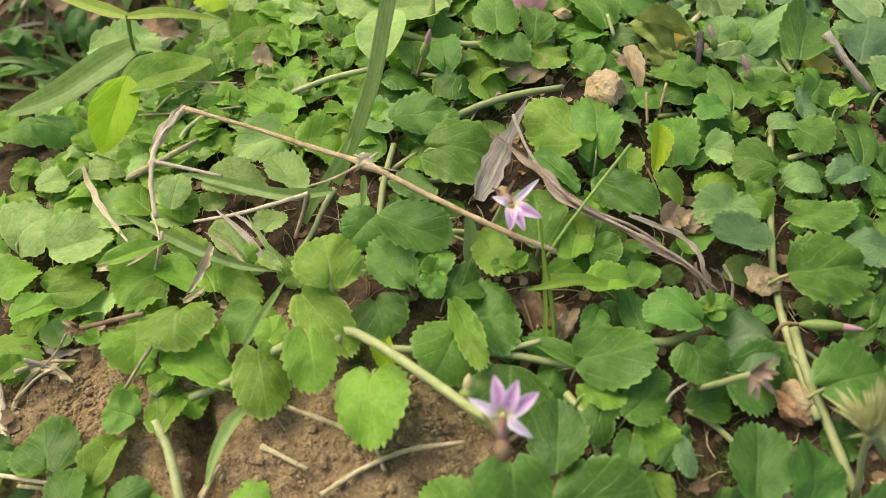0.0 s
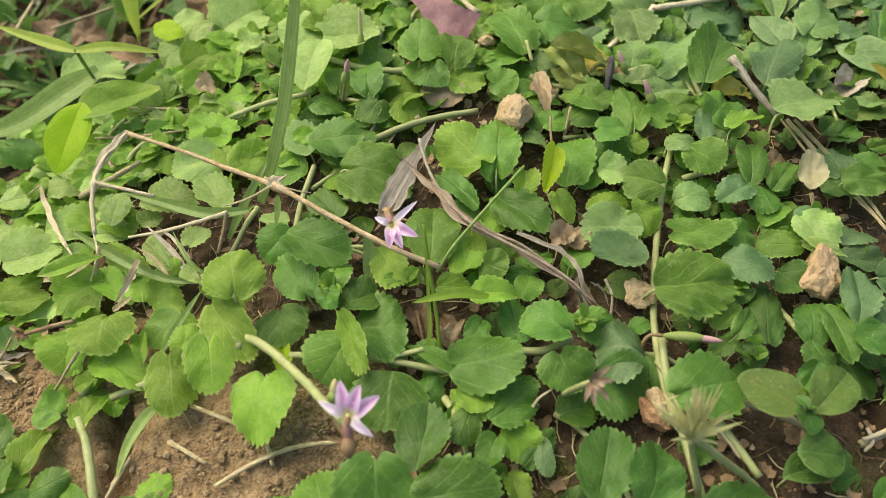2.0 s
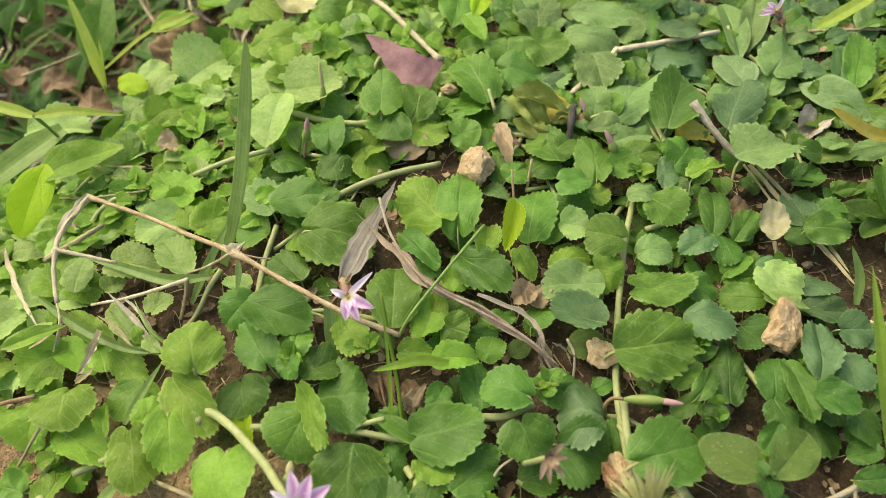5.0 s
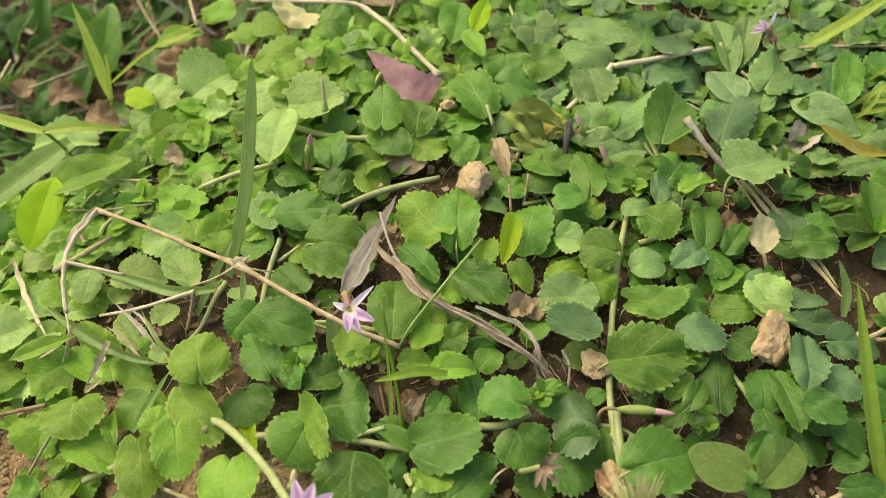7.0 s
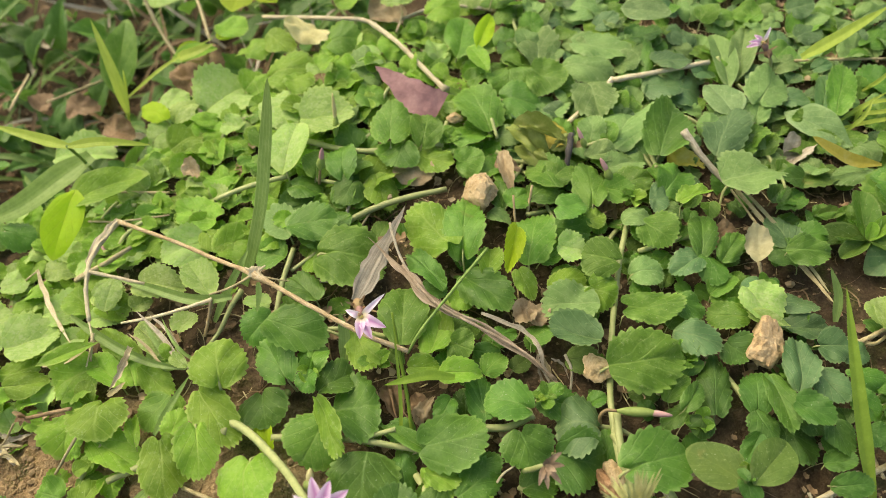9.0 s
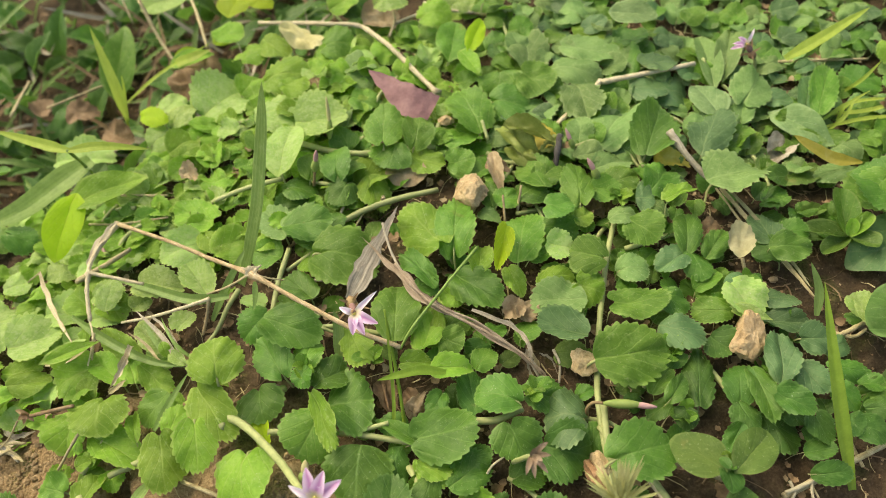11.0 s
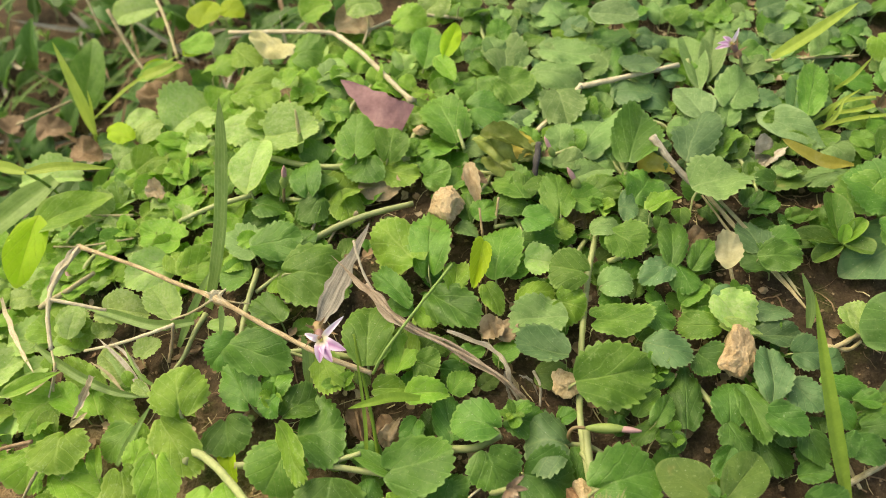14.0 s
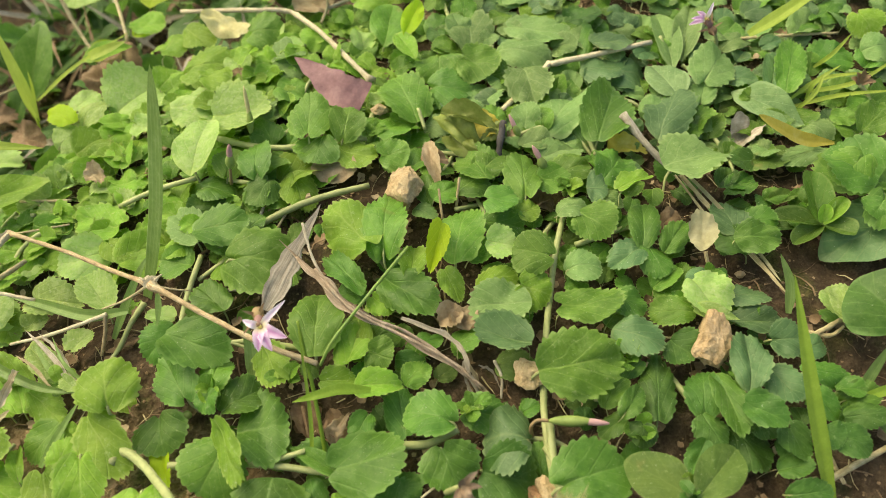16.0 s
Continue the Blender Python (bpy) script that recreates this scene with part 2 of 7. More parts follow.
DRYSTEM = fibre_material("withered_stem", [(0.2, (0.15, 0.10, 0.065)), (0.5, (0.39, 0.30, 0.21)), (0.8, (0.62, 0.53, 0.40))], 300.0, 0.7, 0.0006, (1, 1, 1), 0.1, fibres=0.5)
PALEWOOD = fibre_material("bleached_wood", [(0.2, (0.30, 0.24, 0.13)), (0.5, (0.58, 0.50, 0.32)), (0.8, (0.78, 0.70, 0.51))], 280.0, 0.7, 0.0005, fibres=0.5)
BLEACHED = fibre_material("bleached_leaf", [(0.2, (0.19, 0.18, 0.09)), (0.5, (0.32, 0.30, 0.165)), (0.8, (0.47, 0.44, 0.28))], 200.0, 0.7, 0.0005, (1, 1, 1), 0.25)
CREAMDRY = fibre_material("cream_leaf", [(0.2, (0.42, 0.37, 0.14)), (0.5, (0.64, 0.59, 0.28)), (0.8, (0.78, 0.73, 0.45))], 200.0, 0.6, 0.0004, (1, 1, 1), 0.3)
CLUMP = fibre_material("soil_clump", [(0.28, (0.14, 0.09, 0.043)), (0.48, (0.32, 0.225, 0.118)), (0.70, (0.52, 0.395, 0.235))], 420.0, 0.95, 0.0014)
STONE = fibre_material("tan_lump", [(0.28, (0.19, 0.125, 0.062)), (0.46, (0.42, 0.292, 0.150)), (0.68, (0.57, 0.435, 0.26))], 420.0, 0.9, 0.0011)
CLODRED = fibre_material("reddish_clod", [(0.28, (0.15, 0.075, 0.035)), (0.48, (0.30, 0.17, 0.085)), (0.68, (0.46, 0.30, 0.17))], 420.0, 0.9, 0.0014)
CLOD = fibre_material("dry_clod", [(0.28, (0.27, 0.175, 0.080)), (0.46, (0.48, 0.350, 0.185)), (0.66, (0.64, 0.505, 0.31))], 420.0, 0.9, 0.0014)
BLADE = fibre_material("grass_blade", [(0.25, (0.13, 0.22, 0.05)), (0.55, (0.20, 0.31, 0.08)), (0.8, (0.30, 0.41, 0.15))], 160.0, 0.40, 0.0003, (3, 3, 0.4), 0.35, None, 5)
SBLADE = fibre_material("strap_leaf", [(0.25, (0.17, 0.27, 0.06)), (0.55, (0.25, 0.37, 0.09)), (0.8, (0.33, 0.45, 0.15))], 160.0, 0.40, 0.0003, (3, 3, 0.4), 0.35, None, 6)
YBLADE = fibre_material("young_grass_blade", [(0.25, (0.32, 0.44, 0.06)), (0.55, (0.44, 0.55, 0.09)), (0.8, (0.54, 0.62, 0.16))], 160.0, 0.40, 0.0003, (3, 3, 0.4), 0.4, None, 5)
MBLADE = fibre_material("grass_blade_fresh", [(0.25, (0.19, 0.31, 0.035)), (0.55, (0.26, 0.40, 0.05)), (0.8, (0.35, 0.49, 0.09))], 160.0, 0.42, 0.0002, (3, 3, 0.4), 0.4)
BRISTLE = fibre_material("seed_bristle", [(0.2, (0.22, 0.23, 0.08)), (0.5, (0.42, 0.42, 0.17)), (0.8, (0.62, 0.60, 0.33))], 300.0, 0.6, 0.0002, (1, 1, 1), 0.3)
GLAUCOUS = fibre_material("grass_blade_bloomy", [(0.25, (0.17, 0.28, 0.06)), (0.55, (0.27, 0.39, 0.10)), (0.8, (0.46, 0.56, 0.22))], 160.0, 0.4, 0.0003, (3, 3, 0.4), 0.3, None, 4)
THROAT = fibre_material("flower_throat", [(0.2, (0.60, 0.50, 0.08)), (0.8, (0.80, 0.76, 0.30))], 500.0, 0.5, 0.0001)
TUBE = fibre_material("flower_tube", [(0.2, (0.20, 0.085, 0.07)), (0.8, (0.40, 0.25, 0.22))], 400.0, 0.55, 0.0002, (1, 1, 1), 0.15)
BUDPINK = fibre_material("bud_pink", [(0.2, (0.36, 0.17, 0.17)), (0.8, (0.56, 0.36, 0.34))], 400.0, 0.5, 0.0002, (1, 1, 1), 0.2)
CALYX = fibre_material("calyx_brown", [(0.2, (0.14, 0.06, 0.05)), (0.5, (0.26, 0.16, 0.08)), (0.8, (0.30, 0.30, 0.12))], 400.0, 0.6, 0.0002)
STALKRED = fibre_material("reddish_stalk", [(0.25, (0.14, 0.10, 0.05)), (0.55, (0.24, 0.17, 0.08)), (0.8, (0.33, 0.28, 0.13))], 240.0, 0.5, 0.0003)
SPENT = fibre_material("spent_flower", [(0.2, (0.12, 0.075, 0.045)), (0.5, (0.24, 0.17, 0.11)), (0.8, (0.38, 0.31, 0.21))], 400.0, 0.7, 0.0002)
GREENBUD = fibre_material("bud_green", [(0.2, (0.17, 0.25, 0.05)), (0.8, (0.32, 0.40, 0.12))], 300.0, 0.5, 0.0002, (1, 1, 1), 0.2)
ROT = fibre_material("rotten_wood", [(0.25, (0.02, 0.018, 0.015)), (0.5, (0.06, 0.055, 0.05)), (0.8, (0.17, 0.16, 0.145))], 300.0, 0.9, 0.0006)
MOSS = fibre_material("moss", [(0.25, (0.05, 0.075, 0.015)), (0.55, (0.12, 0.16, 0.035)), (0.8, (0.22, 0.25, 0.07))], 500.0, 0.8, 0.0001, (1, 1, 1), 0.2)


def soil_material():
    mat, nt, bsdf, out = shader("soil")
    L = nt.links
    geo = nt.nodes.new("ShaderNodeNewGeometry").outputs["Position"]
    big = noise_tex(nt, geo, 28.0, 4.0)
    mid = noise_tex(nt, geo, 260.0, 6.0, 0.68)
    fine = noise_tex(nt, geo, 1500.0, 4.0, 0.7)
    fac = math_node(nt, "ADD", math_node(nt, "MULTIPLY", mid, 0.6), math_node(nt, "MULTIPLY", fine, 0.4))
    dry = ramp(nt, fac, [(0.31, (0.085, 0.053, 0.024)), (0.46, (0.270, 0.186, 0.094)), (0.60, (0.435, 0.320, 0.178)), (0.76, (0.62, 0.49, 0.31))])
    dark_soil = ramp(nt, fac, [(0.30, (0.028, 0.018, 0.010)), (0.5, (0.085, 0.058, 0.033)), (0.75, (0.21, 0.155, 0.093))])
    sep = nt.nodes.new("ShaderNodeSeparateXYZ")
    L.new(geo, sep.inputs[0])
    # the open patch on the near left is dry and pale; the rest is darker
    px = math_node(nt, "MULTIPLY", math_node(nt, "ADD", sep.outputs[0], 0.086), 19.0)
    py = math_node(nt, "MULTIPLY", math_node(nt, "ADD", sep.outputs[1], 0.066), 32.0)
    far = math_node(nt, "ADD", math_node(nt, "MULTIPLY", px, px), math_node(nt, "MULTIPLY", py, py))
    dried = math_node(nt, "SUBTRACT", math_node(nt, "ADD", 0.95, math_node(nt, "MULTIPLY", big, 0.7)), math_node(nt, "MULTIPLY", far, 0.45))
    col = mix(nt, ramp(nt, dried, [(0.35, (0, 0, 0)), (0.75, (1, 1, 1))]), dark_soil, dry)
    moss = ramp(nt, noise_tex(nt, geo, 60.0, 4.0, 0.6), [(0.56, (0, 0, 0)), (0.68, (1, 1, 1))])
    col = mix(nt, math_node(nt, "MULTIPLY", moss, 0.75), col, ramp(nt, fine, [(0.35, (0.03, 0.045, 0.008)), (0.65, (0.12, 0.15, 0.03))]))
    L.new(col, bsdf.inputs["Base Color"])
    bsdf.inputs["Roughness"].default_value = 0.95
    bsdf.inputs["Specular IOR Level"].default_value = 0.15
    bump = node(nt, "ShaderNodeBump", Strength=1.0, Distance=0.0022)
    L.new(fac, bump.inputs["Height"])
    L.new(bump.outputs[0], bsdf.inputs["Normal"])
    return mat


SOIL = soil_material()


# ---- mesh helpers ----
def mesh_from(name, verts, faces, mat, uvs=None, smooth=True):
    me = bpy.data.meshes.new(name)
    me.from_pydata(verts, [], faces)
    if uvs:
        layer = me.uv_layers.new(name="UVMap")
        for loop in me.loops:
            layer.data[loop.index].uv = uvs[loop.vertex_index]
    me.materials.append(mat)
    if smooth:
        me.polygons.foreach_set("use_smooth", [True] * len(me.polygons))
    me.update()
    return me


def part(name, me, parent, m=None, label=""):
    """A mesh as one object under a thing or a part."""
    ob = new(name, me)
    ob.parent = parent
    if m is not None:
        ob.matrix_basis = m
    if label:
        tagged(ob, label)
    return ob


def thing(name, label, category, group="", kind="", x=0, y=0, z=0):
    ob = new(name)
    ob.empty_display_size = 0.005
    ob.location = (x * MM, y * MM, z * MM)
    return tagged(ob, label, category, group, kind)


def ease(v):
    v = max(0.0, min(1.0, v))
    return v * v * (3 - 2 * v)


def lie(x, y):
    """How far the bed sinks, in metres, towards the left, the right and the far side."""
    return -0.0065 * ease((-0.045 - x) / 0.05) - 0.010 * ease((-0.098 - x) / 0.025) - 0.0025 * ease((x - 0.04) / 0.04) - 0.002 * ease((y - 0.04) / 0.04)


def ground_z(x, y):
    """Height of the soil in metres at x, y in metres: lumpy, falling away behind the far bank on the left."""
    v = Vector((x, y, 0))
    z = lie(x, y) + 0.0022 * noise.noise(v * 45) + 0.0012 * noise.noise(v * 160 + Vector((7, 3, 0)))
    near = math.exp(-((x + 0.06) ** 2 + (y + 0.07) ** 2) / 0.12)
    z += near * (0.0016 * noise.noise(v * 230 + Vector((2, 9, 0))) + 0.0011 * abs(noise.noise(v * 420)) + 0.0006 * noise.noise(v * 900))
    # a crack in the dry patch beside a stem
    off = x + 0.0850 + (y + 0.0562) * 0.27 + 0.0012 * noise.noise(v * 210)
    z -= 0.008 * math.exp(-(off / 0.0028) ** 4) * ease((y + 0.071) / 0.006) * ease((-0.044 - y) / 0.006)
    bank = max(-9.0, min(9.0, (y - 0.062 - 0.55 * (x + 0.115)) / 0.03))
    z -= 0.048 / (1 + math.exp(-4.0 * (bank - 0.5))) * math.exp(-(((x + 0.17) / 0.32) ** 4 + ((y - 0.14) / 0.22) ** 4))
    return z


def smooth_path(pts, n):
    """Catmull-Rom points through pts, n to each stretch."""
    p = [Vector(q) for q in pts]
    if len(p) < 3:
        return [p[0].lerp(p[1], i / n) for i in range(n + 1)]
    ext = [p[0] * 2 - p[1], *p, p[-1] * 2 - p[-2]]
    out = []
    for i in range(len(p) - 1):
        a, b, c, d = ext[i:i + 4]
        for j in range(n):
            t = j / n
            out.append(0.5 * (2 * b + (c - a) * t + (2 * a - 5 * b + 4 * c - d) * t * t + (3 * b - a - 3 * c + d) * t ** 3))
    out.append(p[-1])
    return out


def tube_mesh(name, pts, r0, r1, mat, sides=8, n=6, knobs=(), rough=0.08, seed=0):
    """A tapered, slightly uneven stalk through points in millimetres; knobs: (place along 0..1, swelling)."""
    rnd = random.Random(seed)
    path = smooth_path([Vector(q) * MM for q in pts], n)
    verts, faces, uvs = [], [], []
    run = rnd.uniform(0, 50)
    up = Vector((0.3, 0.2, 1)).normalized()
    m = len(path) - 1
    for i, p in enumerate(path):
        tan = (path[min(i + 1, m)] - path[max(i - 1, 0)]).normalized()
        a = tan.cross(up).normalized()
        b = a.cross(tan)
        f = i / m
        run += (path[i] - path[i - 1]).length * 1000 if i else 0
        r = (r0 + (r1 - r0) * f) * MM
        for at, swell in knobs:
            r *= 1 + swell * math.exp(-((f - at) / 0.025) ** 2)
        for k in range(sides):
            w = 2 * math.pi * k / sides
            verts.append(p + (a * math.cos(w) + b * math.sin(w)) * r * (1 + rnd.uniform(-rough, rough)))
            uvs.append((abs(2 * k / sides - 1), run))
    for i in range(m):
        for k in range(sides):
            k2 = (k + 1) % sides
            faces.append((i * sides + k, i * sides + k2, (i + 1) * sides + k2, (i + 1) * sides + k))
    faces.append(tuple(range(sides))[::-1])
    faces.append(tuple(m * sides + k for k in range(sides)))
    return mesh_from(name, verts, faces, mat, uvs)


def blade_mesh(name, pts, width, mat, fold=0.25, n=7, tip=0.9, base=0.5, face=(0, -0.55, 0.85), ribs=0.03, wave=0.0, seed=0, power=3.2, ragged=0.0):
    """A grass blade or strap: a ribbon with a channelled section, narrowing to its tip, through points in millimetres."""
    rnd = random.Random(seed)
    path = smooth_path([Vector(q) * MM for q in pts], n)
    m = len(path) - 1
    cols = 9
    verts, faces, uvs = [], [], []
    ph = rnd.uniform(0, 6)
    for i, p in enumerate(path):
        tan = (path[min(i + 1, m)] - path[max(i - 1, 0)]).normalized()
        nrm = Vector(face)
        nrm = (nrm - tan * nrm.dot(tan)).normalized()
        side = tan.cross(nrm)
        f = i / m
        w = width * MM * 0.5 * min(1.0, base + (1 - base) * f * 4) * (max(0.0, 1 - f ** power) ** tip + 0.01)
        for c in range(cols):
            u = c / (cols - 1) * 2 - 1
            h = fold * w * (abs(u) - 0.5) + ribs * w * (1 if c % 2 else -1) + wave * w * math.sin(f * 11 + ph + u * 2)
            rag = 1 - ragged * abs(u) * (0.5 + noise.noise(Vector((f * 9, math.copysign(3, u), ph)))) if ragged else 1.0
            if ragged:
                h += ragged * 0.5 * w * noise.noise(Vector((u * 2.5, f * 7, ph + 5)))
            verts.append(p + side * (u * w * rag) + nrm * h)
            uvs.append((u * 0.5 + 0.5, f))
    for i in range(m):
        for c in range(cols - 1):
            q = i * cols + c
            faces.append((q, q + 1, q + cols + 1, q + cols))
    return mesh_from(name, verts, faces, mat, uvs)


def leaf_mesh(name, mat, seed, teeth=17, amp=0.05, notch=0.12, point=0.12, cup=0.10, fold=0.10, wave=0.05, petiole=True, ripple=0.05, slit=0.2):
    """A leaf one unit long and wide, base at the origin, tip towards +y, scalloped round its edge."""
    rnd = random.Random(seed)
    per = 4
    n = teeth * per if teeth else 40
    rings = (0.25, 0.5, 0.72, 0.88, 1.0)
    ph = [rnd.uniform(0, 6.28) for _ in range(4)]
    side_tilt = rnd.uniform(-0.06, 0.06)
    jag = [rnd.uniform(0.7, 1.25) for _ in range(max(1, teeth))]
    out, rim = [], []
    for i in range(n):
        a = 2 * math.pi * i / n - math.pi / 2
        fromb = abs((a + math.pi / 2 + math.pi) % (2 * math.pi) - math.pi)
        r = 0.5 * (1 + 0.028 * math.sin(2 * a + ph[0]) + 0.02 * math.sin(3 * a + ph[1]))
        tooth = 0.0
        if teeth:
            k, q = divmod(i, per)
            half = 1 if i < n / 2 else -1
            saw = (0.0, 0.42, 0.78, 1.0)[q] if half > 0 else (0.0, 1.0, 0.78, 0.42)[q]
            tooth = amp * jag[k] * (saw - 0.5) * min(1.0, max(0.0, (fromb - 0.45) / 0.5))
        x, y = r * math.cos(a), r * math.sin(a)
        y += notch * math.exp(-(fromb / slit) ** 2)
        x *= 1 - point * (y * 2) - point * 0.6 * max(0.0, y * 2) ** 2
        y += point * 0.45 * math.exp(-((math.pi - fromb) / 0.35) ** 2) * 0.5
        out.append((x, y))
        rim.append((x * (1 + tooth), y * (1 + tooth)))
    cx, cy = 0.0, -0.12

    def lift(x, y, f):
        z = -cup * f * f + fold * abs(x) * 1.4 - fold * 0.3
        z += wave * f * f * math.sin(2 * math.atan2(y, x) + ph[2]) + wave * 0.10 * f ** 3 * math.sin(7 * math.atan2(y, x) + ph[3])
        z += side_tilt * x - 0.10 * max(0.0, y) ** 2 * 2
        z += ripple * noise.noise(Vector((x * 3.2, y * 3.2, seed * 0.37))) * (0.4 + f)
        return z

    verts, faces, uvs = [(cx, cy + 0.5, lift(cx, cy, 0))], [], [(0.5, cy + 0.5)]
    for f in rings:
        for x, y in (rim if f == 1.0 else out):
            px, py = cx + (x - cx) * f, cy + (y - cy) * f
            verts.append((px, py + 0.5, lift(px, py, f)))
            uvs.append((px + 0.5, py + 0.5))
    for i in range(n):
        j = (i + 1) % n
        faces.append((0, 1 + i, 1 + j))
        for k in range(len(rings) - 1):
            a, b = 1 + k * n, 1 + (k + 1) * n
            faces.append((a + i, b + i, b + j, a + j))
    if petiole:
        base = [(0, 0.20, -0.14), (0, 0.10, -0.17), (0, 0.05, -0.26), (0, 0.02, -0.52)]
        s = len(verts)
        for i, (x, y, z) in enumerate(base):
            r = (0.010, 0.024, 0.028, 0.032)[i]
            for k in range(5):
                w = 2 * math.pi * k / 5
                verts.append((x + r * math.cos(w), y, z + r * math.sin(w)))
                uvs.append((0.5, 0.1))
        blade = len(faces)
        for i in range(3):
            for k in range(5):
                k2 = (k + 1) % 5
                faces.append((s + i * 5 + k, s + i * 5 + k2, s + (i + 1) * 5 + k2, s + (i + 1) * 5 + k))
    me = mesh_from(name, verts, faces, mat, uvs)
    if petiole:
        me.materials.append(STEM)
        for p in me.polygons[blade:]:
            p.material_index = 1
    return me


SHAPES = {}


def leaf_shape(shape, tone, v):
    key = (shape, tone, v)
    if key not in SHAPES:
        seed = hash_of(shape, tone, v)
        rnd = random.Random(seed)
        if shape == "c":
            kw = dict(teeth=rnd.choice((21, 23, 25, 27)), amp=rnd.uniform(0.08, 0.112), notch=rnd.choice((0.0, 0.03, 0.06, 0.12)), slit=0.15, point=rnd.uniform(-0.02, 0.08), cup=rnd.uniform(-0.08, 0.16), fold=rnd.uniform(-0.02, 0.30), wave=rnd.uniform(0.04, 0.13), ripple=rnd.uniform(0.05, 0.12))
        elif shape == "n":
            kw = dict(teeth=rnd.choice((21, 23, 25)), amp=rnd.uniform(0.075, 0.105), notch=rnd.uniform(0.12, 0.19), slit=0.10, point=rnd.uniform(-0.02, 0.06), cup=rnd.uniform(0.0, 0.16), fold=rnd.uniform(-0.02, 0.20), wave=rnd.uniform(0.05, 0.12), ripple=rnd.uniform(0.05, 0.11))
        elif shape == "w":
            kw = dict(teeth=0, amp=0, notch=-0.16, point=-0.16, cup=-0.10, fold=0.22, wave=0.04)
        elif shape == "o":
            kw = dict(teeth=0, amp=0, notch=-0.05, point=0.14, cup=0.06, fold=0.22, wave=0.02)
        else:
            kw = dict(teeth=0, amp=0, notch=-0.12, point=0.34, cup=0.08, fold=0.30, wave=0.03)
        SHAPES[key] = leaf_mesh("leaf", LEAF[tone], seed, **kw)
    return SHAPES[key]


def hash_of(*a):
    return sum(ord(c) * (i + 3) * 31 for i, c in enumerate("".join(str(q) for q in a)))


# ---- the ground, one sheet, fine where the plants stand ----
def build_ground():
    n = 420
    s = np.linspace(-1, 1, n)
    def spread(u, half):
        return half * (u + 0.55 * np.maximum(0, np.abs(u) - 0.72) * np.sign(u)) + np.sign(u) * np.maximum(0, np.abs(u) - 0.86) ** 4 * 120000
    xs, ys = spread(s, 0.20), 0.03 + spread(s, 0.16)
    verts = [(x, y, ground_z(x, y)) for y in ys for x in xs]
    faces = [(j * n + i, j * n + i + 1, (j + 1) * n + i + 1, (j + 1) * n + i) for j in range(n - 1) for i in range(n - 1)]
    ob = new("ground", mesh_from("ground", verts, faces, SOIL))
    return tagged(ob, "lumpy brown garden soil, darker among the plants, mossy in places", "soil", "", "structure")


ground = build_ground()

# ---- the creeping plants: each a bed of stems and scalloped leaves ----
PLANTS = {}


def plant(key):
    if key not in PLANTS:
        col, row = key
        PLANTS[key] = thing("creeping_plant", "low creeping plant with round scalloped green leaves, rooted in the soil", "plant", "creeping plants", "", -105 + col * 60, -60 + row * 50, 0)
    return PLANTS[key]


def home(x, y):
    return plant((max(0, min(4, round((x + 105) / 60))), max(0, min(3, round((y + 60) / 50)))))


LEAF_COUNT = [0]


def leaf(shape, tone, x, y, z, length, width, rx, ry, rz):
    """One leaf: the foot of its blade in millimetres, its size, and its turn in degrees."""
    LEAF_COUNT[0] += 1
    me = leaf_shape(shape, tone, LEAF_COUNT[0] % 11)
    owner = home(x, y)
    m = pose(x * MM, y * MM, z * MM, rx, ry, rz) @ Matrix.Diagonal((width * MM, length * MM, 0.5 * (width + length) * MM, 1))
    return part("leaf", me, owner, Matrix.Translation(-owner.location) @ m)


def hair_mesh(pts, r0, r1, count, seed):
    """Short fine hairs standing off a stem."""
    rnd = random.Random(seed)
    path = smooth_path([Vector(q) for q in pts], 12)
    verts, faces = [], []
    for _ in range(count):
        i = rnd.randrange(len(path) - 1)
        f = i / (len(path) - 1)
        tan = (path[i + 1] - path[i]).normalized()
        a = Vector((rnd.gauss(0, 1), rnd.gauss(0, 1), rnd.gauss(0, 1)))
        a = (a - tan * a.dot(tan)).normalized()
        foot = path[i].lerp(path[i + 1], rnd.random()) + a * (r0 + (r1 - r0) * f) * 0.95
        side = tan * 0.045
        end = foot + a * rnd.uniform(0.35, 0.8) + tan * rnd.uniform(-0.2, 0.2)
        s = len(verts)
        verts += [(foot - side) * MM, (foot + side) * MM, end * MM, (foot + a.cross(tan) * 0.045) * MM]
        faces += [(s, s + 1, s + 2), (s + 1, s + 3, s + 2)]
    return mesh_from("hairs", verts, faces, STEM)


def stem(r0, r1, *pts, mat=None, name="stem", knobs=(), hairs=0):
    """A creeping stem of the bed, through points in millimetres."""
    owner = home(pts[0][0], pts[0][1])
    me = tube_mesh(name, pts, r0, r1, mat or STEM, 8, 6, knobs, 0.08, len(pts) + int(pts[0][0]))
    ob = part(name, me, owner, Matrix.Translation(-owner.location))
    if hairs:
        tagged(part("hairs", hair_mesh(pts, r0, r1, hairs, 3), ob), "", "", "", "stuff")
    return ob


# ---- builders for the loose things ----
def lone(name, me, label, category, group=""):
    return tagged(new(name, me), label, category, group)


def straw(label, r0, r1, *pts, mat=None, name="straw", knobs=(), category="dry stalk", group=""):
    return lone(name, tube_mesh(name, pts, r0, r1, mat or STRAW, 7, 6, knobs, 0.16, int(abs(pts[0][0]) * 7)), label, category, group)


def strap(label, width, *pts, mat=None, name="grass", category="grass", group="", **kw):
    return lone(name, blade_mesh(name, pts, width, mat or BLADE, seed=int(abs(pts[0][0]) * 7), **kw), label, category, group)


